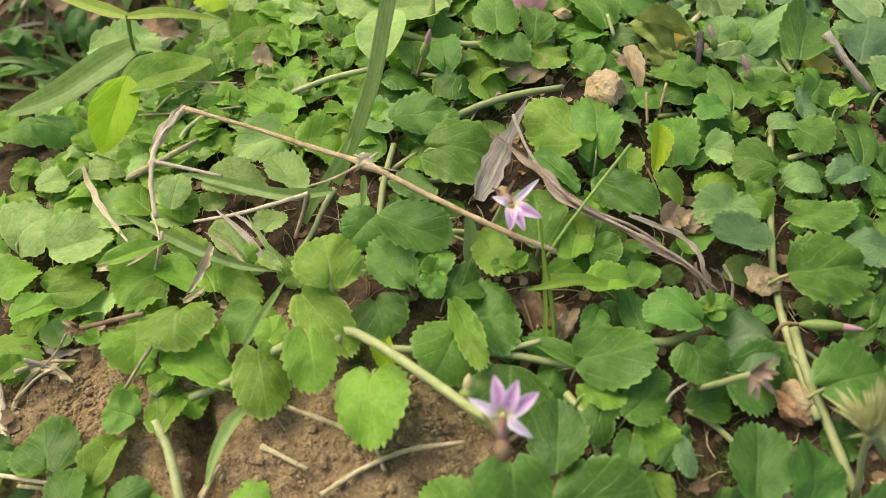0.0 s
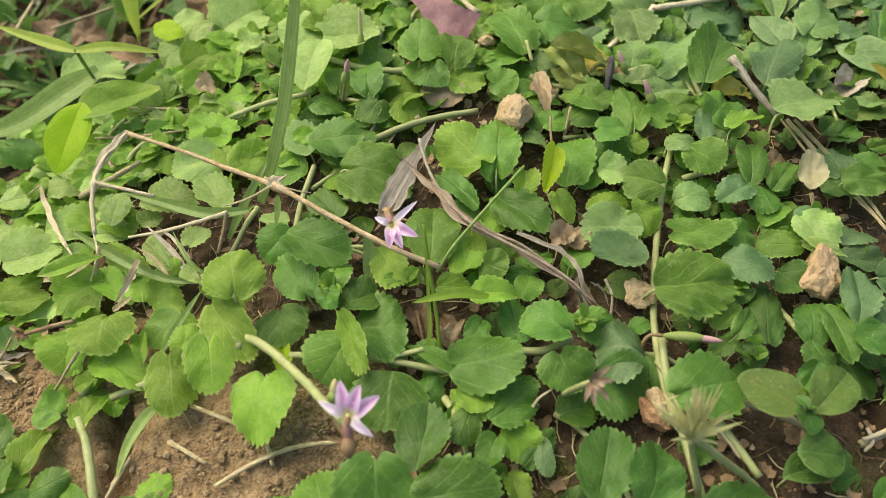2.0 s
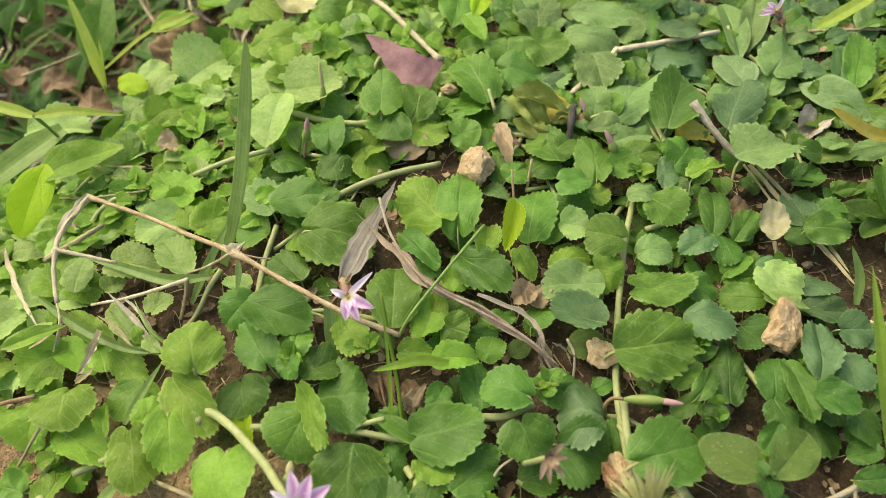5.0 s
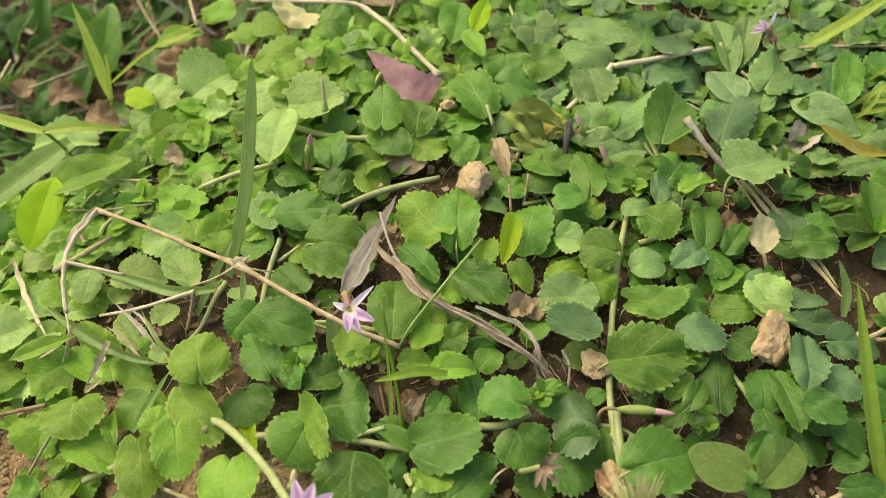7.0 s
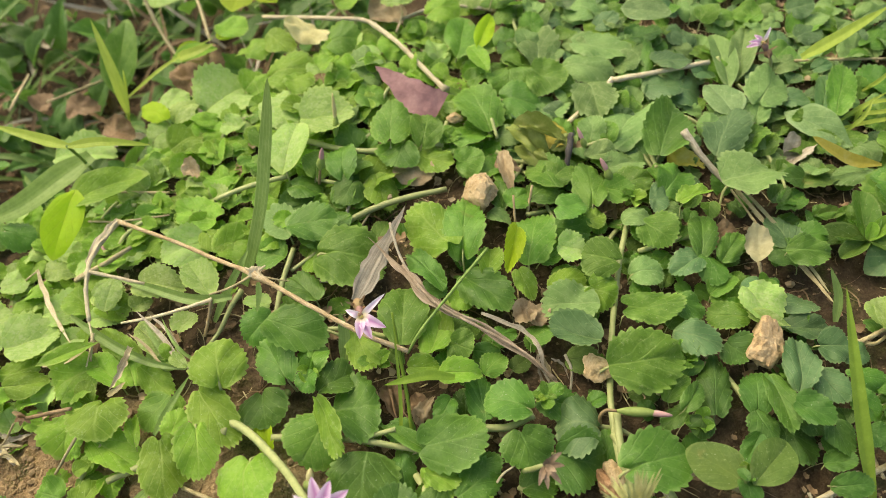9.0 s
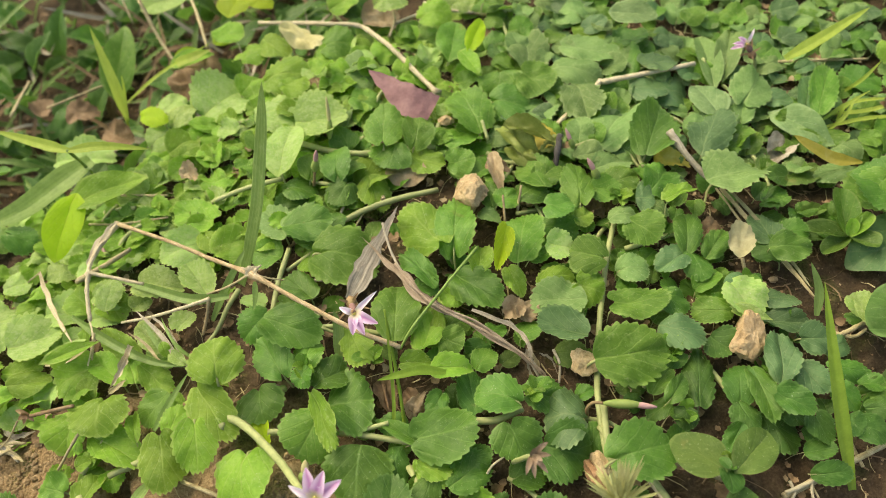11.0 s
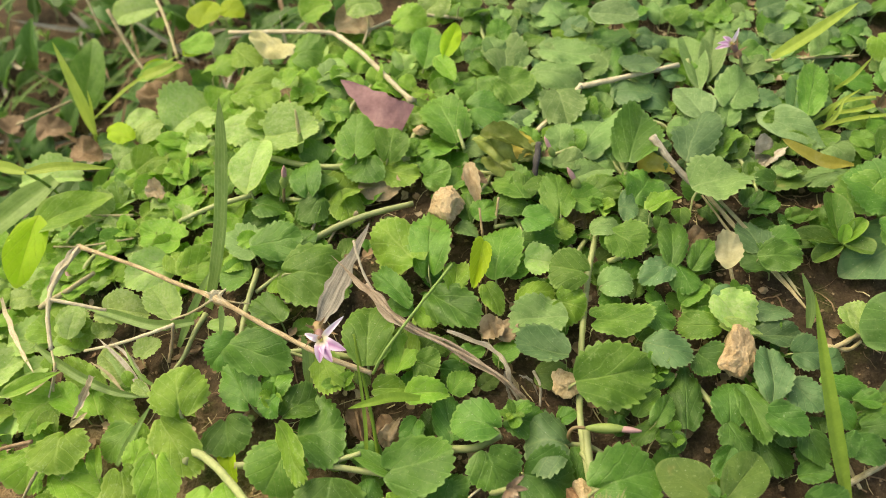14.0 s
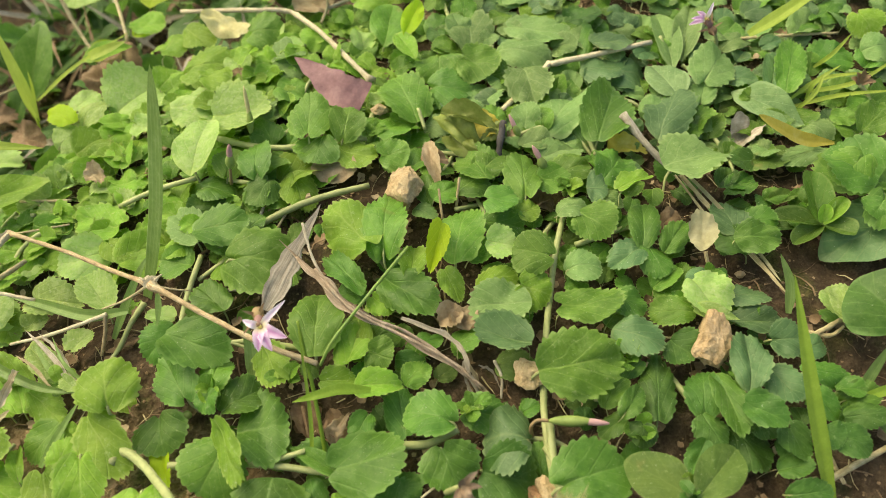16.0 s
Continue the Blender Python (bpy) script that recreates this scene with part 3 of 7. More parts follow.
DRY = {"tan": TANDRY, "brown": BROWNDRY, "yellow": YELLOWDRY, "olive": OLIVEDRY, "purple": PURPLEDRY, "grey": GREYSTRAW, "cream": CREAMDRY, "bleached": BLEACHED}
DRY_COUNT = [0]


def dry_leaf(label, tint, x, y, z, length, width, rx, ry, rz, crumple=0.14, point=0.1, teeth=13, amp=0.0):
    DRY_COUNT[0] += 1
    rnd = random.Random(DRY_COUNT[0] * 13)
    me = leaf_mesh("fallen_leaf", DRY[tint], DRY_COUNT[0] * 13, teeth=teeth, amp=amp or rnd.uniform(0.05, 0.15), notch=0.0, point=point, cup=rnd.uniform(-0.2, 0.25) * crumple * 5, fold=crumple * 1.3, wave=crumple, petiole=False)
    for v in me.vertices:
        v.co.z += crumple * 0.8 * noise.noise(v.co * 4 + Vector((DRY_COUNT[0], 0, 0)))
    ob = lone("fallen_leaf", me, label, "dry leaf", "fallen leaves")
    ob.matrix_basis = pose(x * MM, y * MM, z * MM, rx, ry, rz) @ Matrix.Diagonal((width * MM, length * MM, 0.5 * (width + length) * MM, 1))
    return ob


def clod(label, x, y, z, a, b, c, turn=0, name="soil_clod", mat=None, rough=0.34, category="clod", group=""):
    """A lump of dried earth, radii in millimetres."""
    bm = bmesh.new()
    bmesh.ops.create_icosphere(bm, subdivisions=4, radius=1.0)
    o = Vector((x, y, z)) * 0.37
    rnd = random.Random(int(abs(x) * 31 + abs(y) * 17))
    cuts = [(Vector((rnd.gauss(0, 1), rnd.gauss(0, 1), rnd.gauss(0, 1))).normalized(), rnd.uniform(0.66, 0.95)) for _ in range(13)]
    for v in bm.verts:
        n = v.co.normalized()
        # broken faces between blunt edges, then crumbly relief
        face = min([1.12] + [d / n.dot(q) for q, d in cuts if n.dot(q) > 0.2])
        v.co = n * face * (1 + rough * 0.5 * noise.noise(n * 1.9 + o) + rough * 0.35 * noise.noise(n * 4.5 + o) + rough * 0.14 * noise.noise(n * 11 + o) + rough * 0.06 * noise.noise(n * 24 + o))
    me = bpy.data.meshes.new(name)
    bm.to_mesh(me)
    bm.free()
    me.materials.append(mat or CLOD)
    ob = lone(name, me, label, category, group)
    ob.matrix_basis = pose(x * MM, y * MM, z * MM, 0, 0, turn) @ Matrix.Diagonal((a * MM, b * MM, c * MM, 1))
    return ob


def petal_material(name, edge, heart):
    mat, nt, bsdf, out = shader(name)
    L = nt.links
    sep = nt.nodes.new("ShaderNodeSeparateXYZ")
    L.new(nt.nodes.new("ShaderNodeUVMap").outputs[0], sep.inputs[0])
    geo = nt.nodes.new("ShaderNodeNewGeometry").outputs["Position"]
    side = math_node(nt, "ABSOLUTE", math_node(nt, "SUBTRACT", sep.outputs[0], 0.5))
    col = ramp(nt, math_node(nt, "ADD", side, math_node(nt, "MULTIPLY", noise_tex(nt, geo, 900.0), 0.15)), [(0.10, heart), (0.42, edge)])
    col = mix(nt, ramp(nt, sep.outputs[1], [(0.10, (1, 1, 1)), (0.30, (0, 0, 0))]), col, (0.80, 0.72, 0.50))
    L.new(col, bsdf.inputs["Base Color"])
    bsdf.inputs["Roughness"].default_value = 0.5
    tr = nt.nodes.new("ShaderNodeBsdfTranslucent")
    L.new(col, tr.inputs["Color"])
    both = nt.nodes.new("ShaderNodeMixShader")
    both.inputs[0].default_value = 0.35
    L.new(bsdf.outputs[0], both.inputs[1])
    L.new(tr.outputs[0], both.inputs[2])
    L.new(both.outputs[0], out.inputs["Surface"])
    return mat


LILAC = petal_material("petal_lilac", (0.82, 0.60, 0.78), (0.62, 0.28, 0.56))
PALE = petal_material("petal_pale", (0.78, 0.70, 0.78), (0.66, 0.50, 0.68))


def spindle(name, a, b, r, mat, sides=9):
    """A closed, pod-like body from a to b (millimetres)."""
    a, b = Vector(a), Vector(b)
    n = 8
    verts, faces = [], []
    tan = (b - a).normalized()
    u = tan.cross(Vector((0.2, 0.4, 1))).normalized()
    w = u.cross(tan)
    for i in range(n + 1):
        f = i / n
        rr = r * (math.sin(math.pi * min(0.96, f * 0.92 + 0.05)) ** 0.7)
        for k in range(sides):
            q = 2 * math.pi * k / sides
            verts.append(((a.lerp(b, f)) + (u * math.cos(q) + w * math.sin(q)) * rr) * MM)
    for i in range(n):
        for k in range(sides):
            k2 = (k + 1) % sides
            faces.append((i * sides + k, i * sides + k2, (i + 1) * sides + k2, (i + 1) * sides + k))
    faces += [tuple(range(sides))[::-1], tuple(n * sides + k for k in range(sides))]
    return mesh_from(name, verts, faces, mat)


def flower(label, centre, petals, back, foot=None):
    """A small five-petalled flower: petals as (tip, width, pale), the tube running back from the throat, and a stalk to its foot."""
    c = Vector(centre)
    t = thing("flower", label, "flower", "small lilac flowers", "", *centre)
    m = Matrix.Translation(-t.location)
    toward = Vector((0, -0.55, 0.85))
    for tip, width, pale in petals:
        tip = Vector(tip)
        d = tip - c
        pts = [c - toward * 0.6, c + d * 0.35 + toward * 0.5, c + d * 0.7 + toward * 0.35, tip - toward * 0.2]
        part("petal", blade_mesh("petal", pts, width, PALE if pale else LILAC, fold=0.35, n=5, tip=0.85, base=0.5, ribs=0.0, wave=0.08, power=2.1), t, m, "pale thin petal" if pale else "")
    part("throat", spindle("throat", c - toward * 0.8, c + toward * 0.45, 0.45, THROAT), t, m, "yellow throat")
    b = Vector(back)
    part("stamen_column", spindle("stamen_column", c + toward * 0.2, c + toward * 1.5 + (b - c) * 0.35, 0.42, CALYX), t, m, "dark brown stamen column")
    part("tube", spindle("tube", c, b, 0.95, TUBE), t, m, "reddish-brown tube")
    for k in range(5):
        w = 2 * math.pi * k / 5
        side = Vector((math.cos(w), 0.84 * math.sin(w), 0.54 * math.sin(w)))
        part("sepal", blade_mesh("sepal", [b, b + side * 1.9 + (c - b) * 0.3, b + side * 4.1 + (c - b) * 0.6], 0.7, CALYX, n=3), t, m)
    part("calyx", spindle("calyx", b + (b - c) * 0.6, b + (c - b) * 0.3, 1.3, CALYX), t, m)
    if foot:
        part("stalk", tube_mesh("stalk", [b, (b + Vector(foot)) / 2 + Vector((0.5, 0, 0.6)), foot], 0.45, 0.6, STEM), t, m)
    return t


def bud(label, foot, neck, tip, r, pink=True, stalk=None):
    t = thing("flower_bud", label, "flower bud", "flower buds", "", *foot)
    m = Matrix.Translation(-t.location)
    part("ovary", spindle("ovary", foot, Vector(neck).lerp(Vector(tip), 0.25), r, GREENBUD), t, m)
    part("closed_petals", spindle("closed_petals", Vector(foot).lerp(Vector(neck), 0.7), tip, r * 0.62, BUDPINK if pink else CREAMDRY), t, m, "pink folded petals" if pink else "withered straw-coloured petals")
    if stalk:
        part("stalk", tube_mesh("stalk", [foot, *stalk], 0.35, 0.45, STALKRED), t, m)
    return t


def tuft(label, name, category, foot, tips, mat, width=0.7, stalk=None):
    """A spent flower or seed head: narrow dry bracts fanning out from one point."""
    t = thing(name, label, category, "", "", *foot)
    m = Matrix.Translation(-t.location)
    f = Vector(foot)
    for tip in tips:
        tip = Vector(tip)
        part("bract", blade_mesh("bract", [f, f.lerp(tip, 0.5) + Vector((0, 0, 0.8)), tip], width, mat, n=3, wave=0.1), t, m)
    if stalk:
        part("stalk", tube_mesh("stalk", [f, *stalk], 0.55, 0.6, STEM), t, m)
    return t


# leaf tones step darker towards right and near side, in place of shade
leaf("c", "y", -89.7, -24.8, -0.3, 15.0, 7.3, -5, 7, 53)
leaf("c", "y", -86.9, -24.8, -1.0, 16.6, 7.6, -6, 5, 28)
leaf("c", "y", -97.9, -18.3, -1.4, 13.8, 13.9, -10, -16, 119)
leaf("n", "y", -92.3, -29.2, 3.5, 11.1, 16.7, 3, 12, -175)
leaf("c", "y", -101.0, -30.9, -0.9, 11.4, 13.3, 2, 2, -179)
leaf("c", "y", -86.3, -19.8, 0.1, 12.5, 7.4, -6, 11, -131)
leaf("c", "m", -76.9, -28.0, 0.5, 9.9, 10.3, -9, 5, 145)
leaf("n", "y", -59.6, -32.4, 14.6, 12.3, 13.8, 5, 4, 13)
leaf("c", "y", -67.7, -29.2, 9.3, 19.1, 10.1, 3, 6, -141)
leaf("c", "y", -63.9, -39.1, 13.0, 13.5, 10.0, -9, -15, -165)
leaf("c", "y", -74.9, -39.5, 4.9, 15.4, 11.1, -6, -10, -163)
leaf("c", "y", -95.6, -37.5, -0.5, 18.5, 9.5, 3, -10, -118)
leaf("c", "y", -95.0, -45.0, -1.5, 3.8, 4.3, 5, 11, -67)
leaf("c", "y", -104.3, -49.3, -5.0, 6.7, 7.0, 0, 6, -65)
leaf("c", "m", -95.6, -49.9, -3.5, 6.6, 6.5, -3, 4, -63)
leaf("c", "y", -81.2, -41.3, 2.7, 9.2, 3.6, -8, 9, 22)
leaf("c", "y", -73.3, -40.6, 3.1, 7.9, 6.3, 6, 8, -12)
leaf("c", "p", -72.0, -22.9, 5.4, 6.6, 3.2, -5, -8, 55)
leaf("c", "p", -90.6, -7.0, -0.4, 16.1, 6.6, 3, -17, -135)
leaf("c", "y", -88.5, -16.9, -1.3, 14.3, 6.8, 3, -8, 58)
leaf("n", "d", -45.3, -29.0, 9.0, 14.4, 9.7, -2, -10, 34)
leaf("c", "d", -52.6, -13.2, 11.7, 16.2, 11.9, -4, 6, -110)
leaf("c", "m", -40.7, -26.6, 10.0, 9.3, 8.2, -8, -6, -5)
leaf("c", "d", -39.3, -26.6, 11.0, 5.7, 6.5, -12, 15, 144)
leaf("c", "d", -38.7, -30.7, 9.1, 10.5, 9.4, -11, -5, -52)
leaf("c", "d", -34.3, -35.4, 8.0, 10.9, 17.7, -2, -5, -79)
leaf("n", "m", -35.0, -37.5, 10.0, 12.2, 14.1, -4, -17, 157)
leaf("c", "y", -37.0, -34.2, 14.1, 15.5, 5.6, -9, 26, -161)
leaf("n", "d", -52.4, -29.4, 6.7, 9.5, 12.0, -4, 4, -165)
leaf("c", "v", -52.1, -35.4, 4.7, 10.4, 4.6, -7, 12, -160)
leaf("c", "d", -26.0, -44.9, 9.0, 12.7, 15.9, -6, -0, 178)
leaf("c", "k", -18.9, -44.3, 5.0, 10.0, 6.5, -2, -8, -168)
leaf("c", "y", -13.3, -47.7, 7.0, 9.9, 6.3, 5, 3, -134)
leaf("a", "d", -11.7, -45.4, 9.1, 13.7, 3.8, -7, 2, 58)
leaf("n", "d", -14.7, -45.2, 10.0, 16.3, 14.5, 2, -5, -77)
leaf("c", "d", -7.2, -31.4, 7.0, 7.4, 5.4, -6, -4, 154)
leaf("c", "y", -18.1, -25.0, 9.0, 8.4, 6.0, -9, -3, -87)
leaf("c", "y", -10.6, -27.1, 10.0, 10.3, 7.0, 1, 1, -87)
leaf("c", "y", -31.3, -15.1, 9.0, 12.7, 8.3, 4, 14, -152)
leaf("c", "l", -19.1, -22.8, 6.0, 5.4, 3.6, 5, -4, 44)
leaf("c", "y", -12.8, -22.1, 8.1, 12.2, 8.2, -9, -6, -13)
leaf("c", "m", -8.2, -18.0, 8.0, 6.4, 8.7, 2, 23, -113)
leaf("c", "k", -2.5, -18.1, 4.0, 7.1, 5.3, -4, 12, -102)
leaf("c", "m", 0.0, -25.6, 6.0, 7.3, 6.3, 3, -4, -44)
leaf("c", "l", 6.6, -23.7, 4.0, 6.0, 4.9, -6, 4, -50)
leaf("c", "k", 0.7, -38.2, 6.1, 13.9, 7.9, -8, 9, 9)
leaf("n", "d", 11.2, -36.3, 12.0, 11.5, 11.2, -5, 8, 73)
leaf("n", "d", 7.6, -40.7, 11.1, 9.7, 12.2, -13, -2, -157)
leaf("c", "d", 11.4, -32.7, 8.1, 10.3, 8.7, -12, 8, -96)
leaf("n", "b", 25.8, -38.9, 9.0, 10.0, 17.0, -6, 14, 83)
leaf("c", "k", 14.9, -45.4, 7.1, 11.3, 14.4, -7, 21, -105)
leaf("c", "m", 27.1, -28.2, 15.1, 19.1, 15.0, -4, 15, -80)
leaf("n", "d", 28.7, -50.9, 13.1, 16.3, 13.7, -8, 3, -72)
leaf("c", "l", 33.6, -29.8, 3.0, 8.9, 6.3, -8, 1, -70)
leaf("c", "l", 19.3, -21.3, 6.0, 8.5, 7.9, 1, 2, -96)
leaf("c", "d", -5.8, -55.3, 8.0, 11.7, 9.5, -3, 2, -49)
leaf("c", "k", -8.1, -48.0, 4.0, 7.1, 4.4, -8, 5, -74)
leaf("c", "d", 7.6, -51.8, 4.0, 9.1, 8.6, -2, -0, -71)
leaf("c", "m", 40.6, -33.4, 8.0, 8.6, 5.9, 2, -22, -39)
leaf("c", "d", 43.8, -37.2, 10.9, 8.8, 4.7, -3, 14, -36)
leaf("c", "k", 51.1, -37.2, 7.6, 16.7, 8.0, -7, -2, -10)
leaf("c", "d", 51.0, -22.6, 6.6, 7.6, 5.3, -4, 1, 109)
leaf("c", "d", 45.0, -35.2, 7.9, 7.1, 5.1, -8, 13, 122)
leaf("n", "k", 48.2, -37.1, 8.7, 5.5, 6.3, -3, -11, 163)
leaf("o", "l", 52.0, -53.4, 14.6, 12.4, 10.0, -14, -0, 51)
leaf("o", "l", 54.8, -53.8, 14.3, 13.6, 8.4, -8, 7, -46)
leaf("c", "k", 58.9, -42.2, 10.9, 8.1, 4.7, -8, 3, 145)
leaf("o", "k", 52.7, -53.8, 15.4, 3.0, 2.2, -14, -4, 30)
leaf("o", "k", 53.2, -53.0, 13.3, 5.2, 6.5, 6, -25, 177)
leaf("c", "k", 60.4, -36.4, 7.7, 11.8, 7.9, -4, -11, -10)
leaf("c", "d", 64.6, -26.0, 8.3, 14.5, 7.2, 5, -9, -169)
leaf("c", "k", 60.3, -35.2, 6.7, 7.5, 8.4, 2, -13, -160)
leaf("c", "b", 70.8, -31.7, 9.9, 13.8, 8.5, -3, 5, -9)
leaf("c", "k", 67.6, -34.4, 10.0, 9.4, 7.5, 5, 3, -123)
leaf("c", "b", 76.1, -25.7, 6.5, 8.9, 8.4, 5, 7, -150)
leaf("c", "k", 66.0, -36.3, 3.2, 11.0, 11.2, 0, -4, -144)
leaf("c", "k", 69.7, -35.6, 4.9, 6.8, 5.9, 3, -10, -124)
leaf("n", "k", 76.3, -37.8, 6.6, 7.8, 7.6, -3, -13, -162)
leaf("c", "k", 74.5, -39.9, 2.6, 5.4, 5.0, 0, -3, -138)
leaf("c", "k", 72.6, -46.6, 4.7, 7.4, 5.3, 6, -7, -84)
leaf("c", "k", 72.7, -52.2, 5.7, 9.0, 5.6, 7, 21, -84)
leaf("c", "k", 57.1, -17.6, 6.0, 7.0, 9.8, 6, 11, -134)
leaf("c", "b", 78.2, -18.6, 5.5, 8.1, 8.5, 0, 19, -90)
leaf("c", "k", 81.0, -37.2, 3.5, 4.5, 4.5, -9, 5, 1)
leaf("c", "y", -120.1, 29.3, -12.2, 9.9, 8.2, 4, -2, 76)
leaf("c", "p", -127.1, 22.3, -10.5, 8.4, 8.5, -8, -3, -71)
leaf("c", "p", -137.7, 24.6, -11.5, 6.5, 10.2, -0, -14, -89)
leaf("c", "p", -118.4, 17.9, -10.8, 11.0, 8.6, 4, -6, 95)
leaf("c", "p", -112.3, 26.1, -8.3, 8.3, 10.0, -7, 20, -67)
leaf("c", "p", -99.4, 14.0, -2.5, 10.1, 6.8, -8, 0, -7)
leaf("c", "p", -94.8, 6.0, 0.5, 14.8, 10.2, 3, 12, -102)
leaf("c", "p", -70.1, -2.2, 4.6, 14.1, 9.0, 2, 11, 38)
leaf("c", "p", -75.9, 18.0, 2.5, 13.3, 12.4, 4, -18, 119)
leaf("c", "y", -73.3, 24.0, 2.1, 17.1, 11.5, -5, -6, 64)
leaf("n", "y", -77.1, 20.7, 3.4, 9.2, 7.2, 0, -9, -137)
leaf("c", "y", -72.4, 12.3, 2.3, 11.4, 11.2, 2, 17, -45)
leaf("c", "y", -104.2, 33.1, -4.8, 10.2, 7.7, -3, -2, -74)
leaf("c", "m", -105.5, 43.4, -4.4, 12.3, 11.4, -9, -0, -80)
leaf("c", "y", -83.4, 41.6, -0.6, 11.1, 10.7, -1, -18, -78)
leaf("c", "p", -107.9, 3.6, -3.8, 9.5, 8.8, -1, 1, -80)
leaf("c", "p", -124.1, 6.3, -10.4, 11.8, 11.4, -8, -10, -77)
leaf("c", "p", -107.0, -3.3, -4.2, 10.2, 7.6, -2, 12, -83)
leaf("c", "p", -94.0, -2.2, -1.4, 6.3, 6.0, -11, 9, -47)
leaf("c", "p", -131.9, 6.0, -12.5, 5.6, 10.0, -9, -14, -60)
leaf("c", "p", -78.4, -11.7, 2.2, 7.2, 7.6, -2, -12, -31)
leaf("c", "p", -103.9, 26.8, -3.7, 8.6, 5.9, -5, 11, -80)
leaf("c", "p", -92.7, 26.8, -2.4, 10.2, 6.5, -6, -23, -109)
leaf("c", "y", -101.1, 28.0, -3.8, 10.2, 6.6, -9, 2, -67)
leaf("c", "d", -54.2, 33.8, 7.5, 10.0, 10.1, -8, -14, -99)
leaf("n", "d", -34.9, 34.6, 8.0, 10.0, 9.2, -2, -13, 158)
leaf("c", "m", -36.9, 28.9, 5.0, 6.7, 7.8, -3, 10, -72)
leaf("c", "y", -30.0, 37.8, 6.1, 13.2, 9.8, -7, -12, -160)
leaf("c", "k", -45.3, 30.5, 5.0, 12.5, 10.7, 4, 3, 123)
leaf("c", "d", -52.0, 16.8, 9.7, 14.1, 11.7, 3, 7, -82)
leaf("c", "g", -50.8, 14.7, 6.8, 14.9, 10.4, -3, 2, 34)
leaf("c", "m", -52.4, 9.6, 4.6, 8.4, 10.5, 3, -5, 74)
leaf("n", "m", -43.7, 8.2, 11.1, 19.6, 18.1, -8, 6, -97)
leaf("c", "d", -41.2, -5.1, 7.0, 12.4, 8.7, -4, 8, 45)
leaf("c", "m", -51.3, -5.1, 5.7, 6.0, 5.3, -2, 12, -104)
leaf("c", "d", -52.7, -7.9, 6.6, 10.1, 10.6, -11, -8, 140)
leaf("c", "y", -6.6, 6.3, 11.1, 20.8, 13.7, -4, -10, 38)
leaf("c", "m", -5.1, 4.2, 12.0, 20.7, 11.4, 1, -3, -3)
leaf("c", "d", -9.2, -3.4, 9.0, 15.9, 6.5, -2, 6, 37)
leaf("c", "d", -16.5, -2.2, 7.0, 7.7, 5.9, 3, 3, -95)
leaf("c", "m", -19.0, -19.5, 11.0, 17.5, 12.9, -4, 3, 1)
leaf("c", "y", -10.0, -17.0, 7.0, 11.3, 8.7, -0, -26, 7)
leaf("c", "d", 5.8, 23.9, 7.0, 10.1, 6.2, 0, -6, 15)
leaf("c", "g", 2.0, 23.6, 6.0, 7.2, 5.5, 4, -5, -131)
leaf("c", "m", 6.6, 23.6, 8.0, 8.4, 7.8, -3, 7, -51)
leaf("c", "d", 12.1, 25.1, 8.0, 10.3, 9.7, 3, -4, -53)
leaf("n", "d", 19.2, 21.5, 10.0, 8.6, 10.7, 2, -7, -103)
leaf("c", "m", 11.3, 2.5, 11.1, 19.5, 11.9, -6, -6, -10)
leaf("c", "v", 9.6, 12.7, 14.0, 14.1, 5.2, 2, -9, 168)
leaf("c", "m", 14.6, 5.3, 7.0, 9.0, 6.0, -7, 10, -52)
leaf("c", "d", 18.3, 17.0, 7.1, 10.9, 8.9, -9, 10, -100)
leaf("c", "p", 18.9, 8.0, 11.0, 7.7, 8.4, -8, 13, -103)
leaf("n", "m", 34.9, 2.4, 11.0, 10.4, 11.8, 4, -8, 73)
leaf("c", "y", 27.1, 18.3, 7.0, 6.1, 6.4, -4, 8, -70)
leaf("c", "y", 1.4, -0.2, 9.0, 9.4, 6.8, -0, 8, -7)
leaf("c", "d", -5.2, 1.5, 8.0, 15.7, 11.5, 5, 5, -129)
leaf("c", "y", 9.1, 2.8, 9.0, 9.7, 5.7, -7, -5, -159)
leaf("c", "y", 16.5, -2.9, 9.0, 10.3, 8.3, -6, -7, -68)
leaf("c", "y", 25.2, -3.3, 9.1, 8.5, 10.8, -11, 22, -113)
leaf("c", "g", 28.8, -8.2, 9.0, 14.5, 11.8, 3, 3, 92)
leaf("c", "b", 27.8, -20.3, 12.0, 13.3, 9.2, 3, 8, 71)
leaf("c", "m", 10.8, -17.3, 7.0, 9.5, 6.5, -8, -21, -51)
leaf("c", "g", 36.5, 17.6, 9.0, 8.2, 7.5, -1, -12, -78)
leaf("c", "b", 44.9, 25.3, 6.9, 5.4, 10.2, 5, 0, -93)
leaf("c", "m", 32.8, 28.5, 8.0, 8.9, 9.6, 2, 4, -100)
leaf("c", "m", 41.5, 16.6, 9.0, 10.1, 12.6, 0, -1, -130)
leaf("c", "g", 36.8, 1.2, 8.0, 8.7, 9.0, 0, -0, -84)
leaf("c", "m", 32.8, -10.2, 9.0, 15.9, 10.3, 3, -12, -86)
leaf("c", "l", 38.6, 11.4, 3.0, 9.1, 6.7, -5, 8, -56)
leaf("c", "y", -8.5, -1.9, 5.0, 7.3, 6.4, -1, -4, -128)
leaf("c", "m", -8.9, -14.4, 6.0, 8.3, 7.7, 4, -2, -72)
leaf("c", "d", 2.0, -15.7, 5.0, 7.2, 5.3, -7, -7, -66)
leaf("c", "y", 51.1, 20.4, 11.5, 10.7, 6.8, -4, -21, -57)
